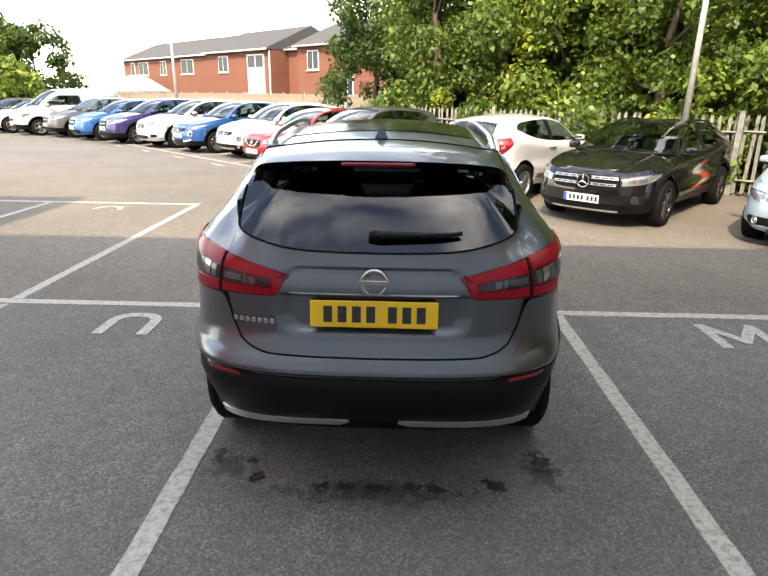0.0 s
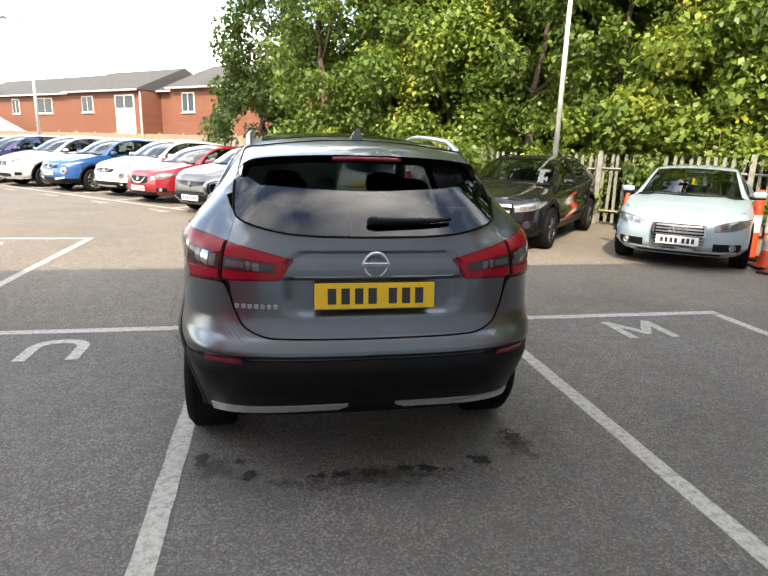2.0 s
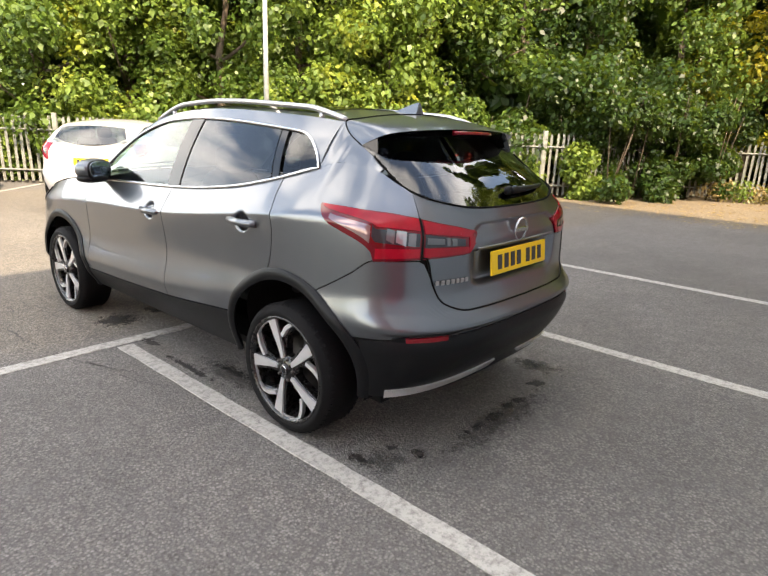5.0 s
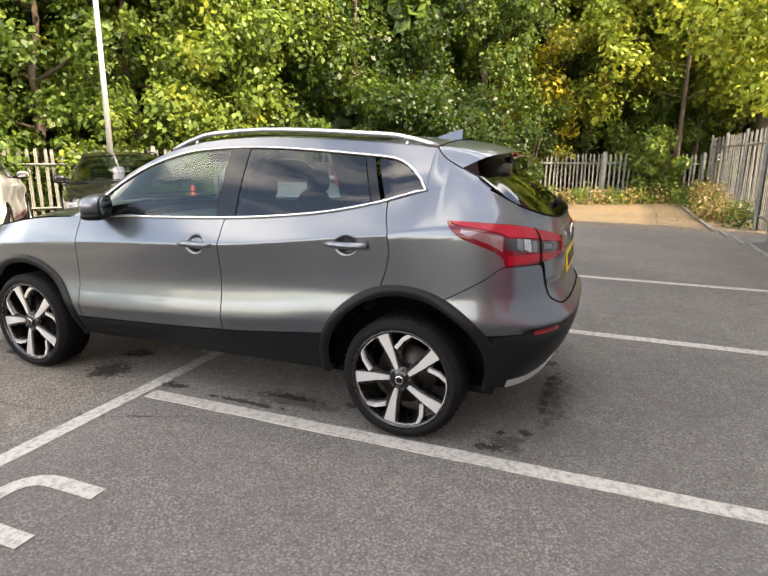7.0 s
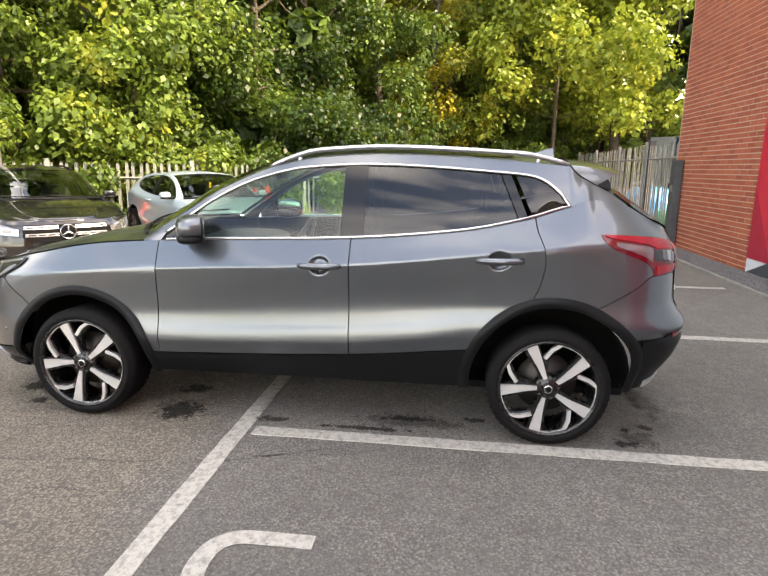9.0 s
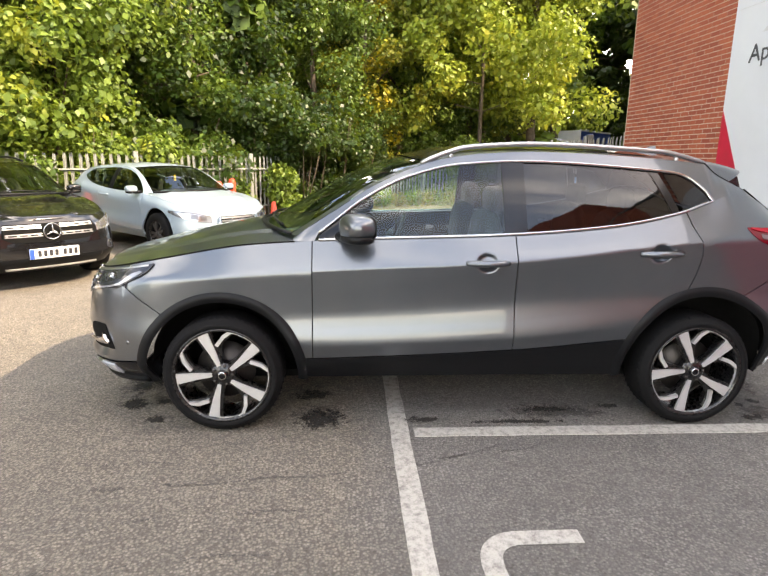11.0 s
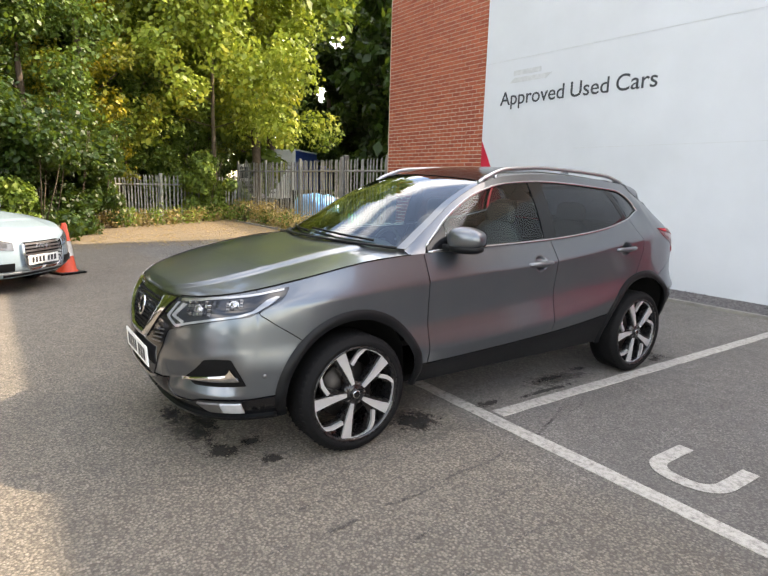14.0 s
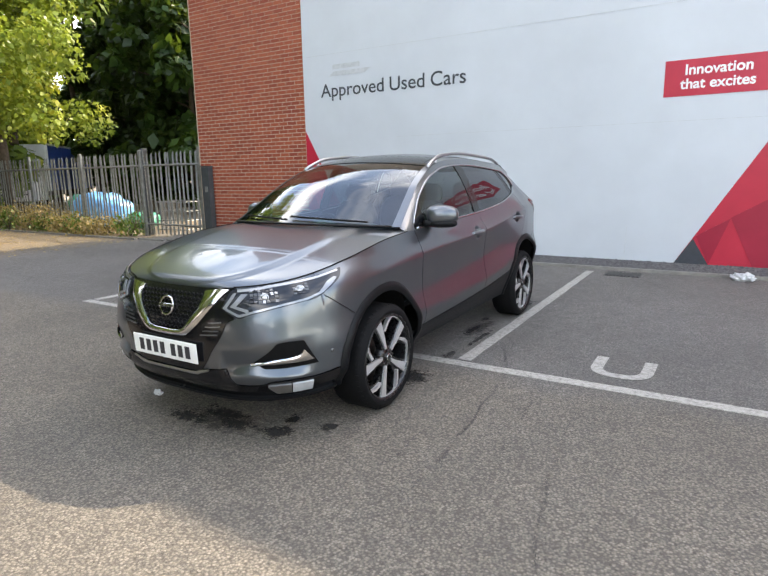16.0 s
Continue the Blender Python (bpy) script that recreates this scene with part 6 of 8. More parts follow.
def strip():
    rnd = random.Random(8)
    tagged(link_mesh("gravel_strip", *prism_lot([(WALL_Y + 0.012, 0.0), (-3.20, 0.0), (-3.20, 0.040), (WALL_Y + 0.10, 0.085), (WALL_Y + 0.012, 0.105)], -14, 7.6, "x"), M_GRAVEL, None, False), "strip of dark gravel along the showroom wall", "ground", kind="structure")
    lots = []
    for _ in range(5200):
        x, y = rnd.uniform(-6.0, 7.6), rnd.uniform(WALL_Y + 0.03, -3.21)
        top = float(np.interp(y, (WALL_Y, WALL_Y + 0.10, -3.20), (0.106, 0.084, 0.039)))
        r = rnd.uniform(0.012, 0.028)
        a = rnd.uniform(0, 6)
        v = [(x + r * math.cos(a + k * 1.57) * rnd.uniform(0.7, 1.2), y + r * math.sin(a + k * 1.57), top) for k in range(4)]
        v.append((x, y, top + r * rnd.uniform(0.6, 1.0)))
        lots.append((v, [(0, 1, 4), (1, 2, 4), (2, 3, 4), (3, 0, 4)]))
    tagged(link_mesh("gravel", *join(*lots), M_GRAVEL, None, False), "loose dark grey gravel", "gravel", kind="stuff")
    for k in range(32):
        x = -13.5 + 0.915 * k
        dy = 0.30 * min(1.0, max(0.0, (x - 6.5) / 3.0))
        tagged(part("kerb_edging", box_bm((x, -3.20 + dy, -0.02), (x + 0.912, -3.148 + dy, 0.045), 0.008, 2), M_CONCRETE, None), "narrow concrete edging kerb", "kerb", "edging kerbs", "structure")
    d = tagged(part("drain_cover", box_bm((-1.62, -2.98, 0.0), (-1.16, -2.66, 0.006), 0.002, 1), M_IRON, None), "rusty cast iron drain cover set in asphalt", "drain")
    for k in range(9):
        part("grate_bar", box_bm((-1.60 + 0.048 * k, -2.96, 0.006), (-1.575 + 0.048 * k, -2.68, 0.014), 0.002, 1), M_IRON, d)


building()
banner()
strip()
gate_post = tagged(part("gate_post", box_bm((7.30, -3.53, 0.0), (7.52, -3.39, 1.64), 0.012, 2), M_DARKSTEEL, None), "dark grey steel gate post against the brick corner", "gate post")
part("post_cap", box_bm((7.29, -3.54, 1.64), (7.53, -3.38, 1.665), 0.006, 1), M_DARKSTEEL, gate_post)
part("hinge_plate", box_bm((7.34, -3.39, 1.10), (7.42, -3.375, 1.22), 0.003, 1), M_GALV, gate_post)
# ---- the other parked cars ----
def nose_at(px, py, turn, c):
    """The pose that puts a car's front number plate at a place."""
    f = Vector((-math.sin(radians(turn)), math.cos(radians(turn)), 0))
    n = c["rows"][2]["yf"]
    return pose(px - f.x * n, py - f.y * n, 0, 0, 0, turn)


def face(car, b, c, grille=(0.30, 0.56, 0.80), lamp=(0.42, 0.62, 0.78), lamp_mat=None, grille_mat=None, plate_z=0.50, plate=None, euro=False, low=True, bars=0, bar_mat=None, surround=None, low_z=(0.28, 0.42), fog=True):
    """Lamps, grille and plate on a car's front."""
    sz, sx = c["sz"], c["sx"]
    uf, uy = b.uf, b.uy
    gw, g0, g1 = grille
    if gw:
        sl = lambda u: g0 * sz + 0.10 * max(0.0, (b.end - u) / (b.end - uf(gw)) - 0.35) ** 2
        one("grille", offset_grid(b.grid(np.linspace(uf(gw), b.end, 22), sl, lambda u: min(g1 * sz, b.rz(5)(u) - 0.005), 8), 0.008), grille_mat or M_PLASTIC, car, 0.015)
        for k in range(bars):
            z = (g0 + (g1 - g0) * (k + 0.6) / (bars + 0.2)) * sz
            one("grille_bar", offset_grid(b.grid(np.linspace(uf(gw * 0.96), b.end, 18), lambda u: z - 0.010, lambda u: z + 0.010, 3), 0.018), bar_mat or M_CHROME, car, 0.012)
        if surround:
            pts = [(uf(gw), g1 * sz - 0.01), (uf(gw * 1.0), (g0 + g1) / 2 * sz), (uf(gw * 0.8), g0 * sz), (b.end - 0.001, g0 * sz - 0.005)]
            g = sheet_lot(ribbon(b, pts, 0.014, 0.02)[:, ::-1], 0.02, 1)
            link_mesh("grille_surround", *join(g, flip_lot(g)), surround, car)
    li, l0, l1 = lamp
    ye = c["ty"](2.98)
    lo = curve_of((uy(ye), l1 * sz + 0.05), (uf(li + 0.22), l0 * sz + 0.05), (uf(li), l0 * sz + 0.02))
    hi = curve_of((uy(ye), l1 * sz + 0.085), (uf(li + 0.22), l1 * sz + 0.06), (uf(li), l1 * sz))
    g = b.grid(np.linspace(uy(ye), uf(li), 24), lambda u: float(lo(u)), lambda u: min(float(hi(u)), b.rz(5)(u) - 0.004), 8)
    lamps = both("headlight", offset_grid(g, 0.008), lamp_mat or M_LAMPCLEAR, car, 0.02)
    for l, s in zip(lamps, (-1, 1)):
        top = lambda u: min(float(hi(u)), b.rz(5)(u) - 0.004)
        for w0, w1, mat in ((0.07, 0.15, M_LAMPMID), (0.18, 0.26, M_LAMPMID)):
            q = b.grid(np.linspace(uf(min(li + w1, 0.84 * sx)), uf(li + w0), 8), lambda u: float(lo(u)) + 0.25 * (top(u) - float(lo(u))), lambda u: float(lo(u)) + 0.75 * (top(u) - float(lo(u))), 5)
            link_mesh("lens", *sheet_lot(offset_grid(q, 0.012), 0.006, s), mat, l)
        q = b.grid(np.linspace(uy(ye) + 0.03, uf(li + 0.03), 16), lambda u: float(lo(u)) + 0.84 * (top(u) - float(lo(u))), lambda u: float(lo(u)) + 0.97 * (top(u) - float(lo(u))), 3)
        link_mesh("brow", *sheet_lot(offset_grid(q, 0.012), 0.006, s), M_LAMPMID, l)
    if low:
        one("lower_grille", offset_grid(b.grid(np.linspace(uf(0.58 * sx), b.end, 20), lambda u: low_z[0] * sz, lambda u: low_z[1] * sz, 5), 0.010), M_PLASTIC, car, 0.015)
    if fog:
        both("fog_lamp", offset_grid(b.grid(np.linspace(uf(0.68 * sx), uf(0.62 * sx), 8), lambda u: 0.415 * sz, lambda u: 0.455 * sz, 4), 0.012), M_LAMPMID, car, 0.012)
    number_plate(car, pose(0, float(c["rows"][2]["yf"]) + 0.014, plate_z * sz, 2, 0, 180), plate or M_PLATEWHITE, euro)


def tail(car, b, c, plate_z=0.88, lamp=(0.66, 0.90, 1.17)):
    sz = c["sz"]
    li, l0, l1 = lamp
    u0, u1 = b.ur(li), b.uy(c["ty"](-0.42))
    def foot(u):
        return (l0 + (l1 - l0) * 0.75 * max(0.0, (u - u0) / (u1 - u0)) ** 1.5) * sz
    lamps = both("tail_lamp", offset_grid(b.grid(np.linspace(u0, u1, 18), foot, lambda u: (l1 + 0.03 * (u - u0) / (u1 - u0)) * sz, 8), 0.008), M_LAMPRED, car, 0.02, "red tail lamp")
    for l, s in zip(lamps, (-1, 1)):
        q = b.grid(np.linspace(u0 + 0.03, u0 + 0.10, 6), lambda u: foot(u) + 0.07, lambda u: foot(u) + 0.12, 4)
        link_mesh("reversing_lens", *sheet_lot(offset_grid(q, 0.012), 0.005, s), M_LAMPCLEAR, l)
    number_plate(car, pose(0, float(b.at(0, [plate_z * sz])[0][1]) - 0.008, plate_z * sz, -6), M_PLATEYELLOW)


def parked(name, label, paint, px, py, turn, form, res=0.55, style="five", clad=False, rim=0.215, fr=None, doors=2, **kw):
    c = car_form(**form)
    car, b = build_car(name, nose_at(px, py, turn, c), label, paint, c, res, style, False, clad, group="parked cars", glass=M_FARGLASS, rear_glass=M_FARGLASS, rim=rim, doors=doors, **kw)
    face(car, b, c, **(fr or {}))
    return car, b, c


def nose_patch(car, b, name, x0, x1, lo, hi, mat, off=0.014, n=12, m=4, label=""):
    """A pair of pieces on a car's nose between two distances from its middle; lo and hi are heights at x0 and x1."""
    u0, u1 = b.uf(x0), b.uf(x1)
    f = lambda pair: (lambda u: pair[0] + (pair[1] - pair[0]) * (u - u0) / (u1 - u0))
    return both(name, offset_grid(b.grid(np.linspace(u1, u0, n), f(lo), f(hi), m), off), mat, car, 0.012, label)


def nose_middle(car, b, name, x1, lo, hi, mat, off=0.012, n=20, m=5):
    """A piece across the middle of a car's nose; lo and hi are heights at the middle and at x1."""
    u1 = b.uf(x1)
    f = lambda pair: (lambda u: pair[0] + (pair[1] - pair[0]) * (b.end - u) / (b.end - u1))
    return one(name, offset_grid(b.grid(np.linspace(u1, b.end, n), f(lo), f(hi), m), off), mat, car, 0.012)


def fog_pocket(car, b, x, z, mat, ring=True):
    nose_patch(car, b, "fog_pocket", x - 0.09, x + 0.09, (z - 0.035, z - 0.05), (z + 0.035, z + 0.045), M_PLASTIC, 0.012)
    for s in (-1, 1):
        p, q = b.at(b.uf(x), [z])[0], b.at(b.uf(x - 0.03), [z])[0]
        yaw = math.degrees(math.atan2(q[1] - p[1], p[0] - q[0]))
        o = link_mesh("fog_lamp", *lathe_lot([(0.0, 0.006), (0.026, 0.008), (0.032, 0.002), (0.038, 0.012), (0.044, 0.010), (0.046, -0.01)] if ring else [(0.0, 0.006), (0.03, 0.008), (0.034, -0.01)], 18, "y"), mat, car)
        o.matrix_local = pose(s * p[0], p[1] + 0.010, z, 0, 0, -s * yaw)


def round_lamps(car, b, x, z, r):
    """Large round lamps set in the bumper."""
    for s in (-1, 1):
        p, q = b.at(b.uf(x), [z])[0], b.at(b.uf(x - 0.03), [z])[0]
        yaw = math.degrees(math.atan2(q[1] - p[1], p[0] - q[0]))
        o = link_mesh("round_lamp", *lathe_lot([(0.0, 0.020), (r * 0.5, 0.018), (r * 0.7, 0.010), (r * 0.9, 0.012), (r, 0.006), (r * 1.05, -0.03)], 24, "y"), M_LAMPCLEAR, car)
        o.matrix_local = pose(s * p[0], p[1] + 0.004, z, 8, 0, -s * yaw)
        link_mesh("lens", *lathe_lot([(0.0, 0.026), (r * 0.32, 0.024), (r * 0.42, 0.012)], 18, "y"), M_LAMPDARK, o)


def v_blade(car, b, w, z0, z1, mat, t=0.035):
    """A V-shaped bright blade with a plain round badge."""
    nose_middle(car, b, "v_blade", w * 0.45, (z0, z0 + 0.01), (z0 + t * 0.7, z0 + t), mat, 0.022, 10, 3)
    nose_patch(car, b, "v_blade", w * 0.45, w, (z0 + 0.01, z1), (z0 + t, z1 + t * 0.4), mat, 0.022, 8, 3)
    link_mesh("badge", *lathe_lot([(0.0, 0.0), (0.04, 0.002), (0.046, 0.010), (0.052, 0.0)], 20, "y", (0, float(b.at(b.end, [0.5 * (z0 + z1) + 0.03])[0][1]) + 0.016, 0.5 * (z0 + z1) + 0.03)), M_CHROME, car)


# black crossover with a star badge
car, b, c = parked("black_crossover_car", "glossy black crossover car with a chrome-barred grille, facing the aisle", M_BLACK, 2.672, 5.263, 137.8,
                   dict(wb=2.70, fo=0.88, ro=0.80, width=1.80, height=1.45), 0.9, "black", True, 0.225,
                   dict(grille=(0, 0, 0), lamp=(0.52, 0.65, 0.76), plate_z=0.455, euro=True, low=False, fog=False))
yf = c["rows"][2]["yf"]
g0 = curve_of((0, 0.535), (0.36, 0.545), (0.50, 0.60))
one("grille", offset_grid(b.grid(np.linspace(b.uf(0.50), b.end, 24), lambda u: float(g0(b.end - u)), lambda u: 0.735, 8), 0.008), M_GAP, car, 0.015)
for z, w0, w1 in ((0.690, 0.475, 0.10), (0.605, 0.455, 0.10)):
    for dz in (0.0, 0.024):
        both("grille_bar", offset_grid(b.grid(np.linspace(b.uf(w0), b.uf(w1), 14), lambda u: z + dz - 0.005, lambda u: z + dz + 0.005, 3), 0.016), M_SATIN, car, 0.010)
    for k in range(4):
        w = w1 + 0.03 + (w0 - w1 - 0.05) * k / 3
        both("grille_link", offset_grid(b.grid(np.linspace(b.uf(w + 0.012), b.uf(w - 0.012), 4), lambda u: z, lambda u: z + 0.024, 3), 0.016), M_SATIN, car, 0.010)
star = link_mesh("badge_ring", *lathe_lot([(0.082, 0.0), (0.090, 0.006), (0.096, 0.0), (0.088, -0.006)], 28, "y", (0, yf + 0.012, 0.650)), M_CHROME, car)
for k in range(3):
    a = math.pi / 2 + 2 * math.pi * k / 3
    link_mesh("badge_arm", *tube_lot([(0, yf + 0.020, 0.650), (0.088 * math.cos(a), yf + 0.014, 0.650 + 0.088 * math.sin(a))], lambda t: 0.017 - 0.014 * t, 6), M_CHROME, star)
one("lower_grille", offset_grid(b.grid(np.linspace(b.uf(0.56), b.end, 22), lambda u: 0.27 + 0.06 * ((b.end - u) / 0.58) ** 2, lambda u: 0.37, 6), 0.010), M_PLASTIC, car, 0.012)
one("skid_trim", offset_grid(b.grid(np.linspace(b.uf(0.52), b.end, 18), lambda u: 0.252, lambda u: 0.268, 3), 0.02), M_SKID, car, 0.012)
for s in (-1, 1):
    p = b.at(b.uf(0.68), [0.43])[0]
    o = link_mesh("fog_lamp", *lathe_lot([(0.0, 0.004), (0.030, 0.006), (0.036, 0.0), (0.046, 0.010), (0.056, 0.008), (0.060, -0.01)], 22, "y"), M_LAMPDARK, car)
    o.matrix_local = pose(s * (p[0] + 0.004), p[1] + 0.004, 0.43, 0, 0, -s * 38)
    pts = [(s * (float(c["xg"](y)) - 0.02), y, float(c["zg"](y)) + 0.012 + 0.022 * min(1, 3 * t, 3 * (1 - t))) for t, y in ((t, 1.35 - 1.55 * t) for t in np.linspace(0, 1, 16))]
    link_mesh("roof_rail", *tube_lot(pts, 0.014, 8), M_PLASTIC, car)

# pale blue-white small hatchback with a ringed grille
car, b, c = parked("small_hatchback_car", "pale icy blue small hatchback car with black wheels, facing the aisle", M_ICE, 4.89, 3.66, 137.8,
                   dict(wb=2.469, fo=0.82, ro=0.66, width=1.74, height=1.375), 0.9, "black", False, 0.205,
                   dict(grille=(0.31, 0.38, 0.72), bars=7, bar_mat=M_SATIN, surround=M_CHROME, lamp=(0.42, 0.60, 0.73), plate_z=0.47, low_z=(0.26, 0.33), fog=False), doors=1)
fog_pocket(car, b, 0.64, 0.345, M_LAMPCLEAR)
for k in range(4):
    link_mesh("badge_ring", *lathe_lot([(0.030, 0.0), (0.036, 0.004), (0.039, 0.0), (0.035, -0.004)], 20, "y", (-0.084 + 0.056 * k, c["rows"][2]["yf"] + 0.016, 0.555)), M_CHROME, car)
both("bumper_blade", offset_grid(b.grid(np.linspace(b.uf(0.72), b.uf(0.42), 10), lambda u: 0.30, lambda u: 0.395, 4), 0.012), M_PLASTIC, car, 0.012)
one("splitter", offset_grid(b.grid(np.linspace(b.uf(0.74), b.end, 18), lambda u: 0.265, lambda u: 0.285, 3), 0.016), M_LAMPWHITE, car, 0.012)
part("yellow_air_freshener", box_bm((-0.02, c["y_screen"] + 0.28, 1.08), (0.02, c["y_screen"] + 0.285, 1.18), 0.004, 1), M_SIGNYELLOW, car)

# white hatchback that shows its tail
c = car_form(wb=2.489, fo=0.83, ro=0.68, width=1.72, height=1.47)
car, b = build_car("white_hatchback_car", pose(1.62, 7.71, 0, 0, 0, -42.2), "white three-door hatchback car with red side stripe and yellow rear plate", M_WHITE, c, 0.8, "five", False, False, group="parked cars",
                   glass=M_FARGLASS, rear_glass=M_FARGLASS, doors=1)
face(car, b, c)
tail(car, b, c)
for z in (0.40, 0.44):
    both("side_stripe", offset_grid(b.grid(np.linspace(b.uy(0.45), b.uy(2.0), 30), lambda u: z, lambda u: z + 0.022, 3), 0.009), M_RED, car, 0.003)
one("rear_valance", offset_grid(b.grid(np.linspace(0, b.ur(0.55), 16), lambda u: 0.36, lambda u: 0.50, 4), 0.010), M_PLASTIC, car, 0.01)

TURN = 135.6
SUV = dict(grille=(0.30, 0.60, 0.80), bars=1, lamp=(0.40, 0.66, 0.80))
car, b, c = parked("grey_crossover_car", "grey crossover car with black grille and chrome fog trim", M_SLATE, -2.15, 9.45, TURN, dict(wb=2.606, fo=0.80, ro=0.69, width=1.76, height=1.53, painted_nose=True), 0.8, "ten", True, 0.225,
       dict(grille=(0, 0, 0), lamp=(0.46, 0.64, 0.77), plate_z=0.385, low=False, fog=False))
nose_middle(car, b, "grille", 0.50, (0.60, 0.655), (0.705, 0.715), M_GLOSSBLACK)
link_mesh("badge", *prism_lot([(0, 0.575), (0.055, 0.655), (0, 0.735), (-0.055, 0.655)], float(b.at(b.end, [0.655])[0][1]) + 0.012, float(b.at(b.end, [0.655])[0][1]) + 0.035, "y"), M_CHROME, car, False)
nose_middle(car, b, "lower_grille", 0.50, (0.27, 0.33), (0.50, 0.50), M_PLASTIC)
for k in range(3):
    nose_middle(car, b, "grille_slat", 0.46, (0.425 + 0.022 * k, 0.425 + 0.022 * k), (0.432 + 0.022 * k, 0.432 + 0.022 * k), M_GUNALLOY, 0.020, 14, 3)
nose_patch(car, b, "fog_pocket", 0.53, 0.76, (0.345, 0.375), (0.475, 0.445), M_PLASTIC)
nose_patch(car, b, "chrome_trim", 0.53, 0.76, (0.465, 0.437), (0.483, 0.453), M_CHROME, 0.020)
nose_patch(car, b, "chrome_trim", 0.53, 0.76, (0.338, 0.366), (0.358, 0.382), M_CHROME, 0.020)
car, b, c = parked("red_hatchback_car", "glossy red hatchback car with a chrome V grille", M_RED, -3.68, 11.85, TURN, dict(wb=2.525, fo=0.83, ro=0.62, width=1.74, height=1.43), 0.7, "ten", False, 0.215,
       dict(grille=(0.34, 0.54, 0.74), lamp=(0.44, 0.62, 0.74), plate_z=0.42, low_z=(0.24, 0.33), fog=False))
v_blade(car, b, 0.32, 0.50, 0.66, M_CHROME)
fog_pocket(car, b, 0.66, 0.36, M_LAMPCLEAR)
car, b, c = parked("white_crossover_car", "white compact crossover car with round lamps and black lower trim", M_WHITE, -4.90, 13.55, TURN, dict(wb=2.53, fo=0.87, ro=0.73, width=1.765, height=1.555), 0.6, "ten", True, 0.215,
       dict(grille=(0.40, 0.66, 0.77), lamp=(0.52, 0.74, 0.79), plate_z=0.54, fog=False))
round_lamps(car, b, 0.60, 0.60, 0.10)
v_blade(car, b, 0.30, 0.66, 0.73, M_CHROME, 0.025)
fog_pocket(car, b, 0.60, 0.36, M_LAMPCLEAR)
nose_middle(car, b, "skid_trim", 0.45, (0.27, 0.29), (0.31, 0.32), M_SKID, 0.018)
car, b, c = parked("blue_crossover_car", "bright blue compact crossover car with round lamps and silver wheels", M_BLUE, -6.75, 15.00, TURN, dict(wb=2.53, fo=0.87, ro=0.73, width=1.765, height=1.555), 0.6, "ten", True, 0.22,
       dict(grille=(0.40, 0.66, 0.77), lamp=(0.52, 0.74, 0.79), plate_z=0.54, fog=False))
round_lamps(car, b, 0.60, 0.60, 0.10)
v_blade(car, b, 0.30, 0.66, 0.73, M_CHROME, 0.025)
nose_patch(car, b, "skid_trim", 0.30, 0.62, (0.34, 0.40), (0.40, 0.44), M_LAMPWHITE, 0.018)
car, b, c = parked("white_suv_car", "white crossover car with a black twin grille", M_WHITE, -8.58, 16.55, TURN, dict(wb=2.67, fo=0.87, ro=0.90, width=1.82, height=1.59, painted_nose=True), 0.55, "ten", True, 0.22,
       dict(grille=(0, 0, 0), lamp=(0.44, 0.69, 0.79), plate_z=0.50, low=False, fog=False))
nose_patch(car, b, "twin_grille", 0.035, 0.26, (0.62, 0.64), (0.78, 0.76), M_GLOSSBLACK, 0.014)
nose_middle(car, b, "lower_grille", 0.44, (0.30, 0.33), (0.42, 0.41), M_PLASTIC)
nose_patch(car, b, "bumper_vent", 0.56, 0.74, (0.36, 0.38), (0.47, 0.46), M_PLASTIC)
nose_middle(car, b, "skid_trim", 0.50, (0.255, 0.27), (0.295, 0.30), M_SKID, 0.018)
parked("indigo_crossover_car", "deep indigo crossover car with a chrome grille bar", M_PURPLE, -10.50, 17.80, TURN, dict(), 0.55, "five", True, 0.22, dict(plate_z=0.54, **SUV))
parked("light_blue_hatchback_car", "bright mid-blue hatchback car with a dark grille", M_SKYBLUE, -12.36, 19.14, TURN, dict(wb=2.70, fo=0.86, ro=0.80, width=1.77, height=1.53), 0.5, "five", False, 0.20, dict(plate_z=0.5, **SUV))
parked("charcoal_crossover_car", "charcoal compact crossover car with round lamps", M_SLATE, -14.14, 20.42, TURN, dict(wb=2.53, fo=0.87, ro=0.73, width=1.765, height=1.565), 0.5, "five", True, 0.20, dict(plate_z=0.5, **SUV))

# white panel van
vc = car_form(wb=2.725, fo=0.85, ro=0.82, width=1.70, height=1.78)
vt = vc["ty"]
vc["zg"] = curve_of((vt(2.55), 1.20), (vt(2.3), 1.42), (vt(2.0), 1.66), (vt(1.7), 1.79), (vt(1.2), 1.84), (vt(-0.4), 1.82), (vt(-0.66), 1.78), (vt(-0.70), 1.5))
vc["xg"] = curve_of((vt(2.55), 0.74), (vt(2.0), 0.68), (vt(1.2), 0.66), (vt(-0.4), 0.66), (vt(-0.7), 0.66))
vc["ztop"] = curve_of((vt(2.40), 1.20), (vt(2.0), 1.52), (vt(1.7), 1.62), (vt(1.0), 1.62), (vt(0.9), 1.24))
vc.update(y_cowl=vt(2.52), y_screen=vt(1.75), y_win1=vt(2.38), y_win0=vt(0.92), y_b=vt(1.10), y_c=vt(0.98), y_tailtop=vt(-0.55), y_door1=vt(2.40), y_door0=vt(0.2))
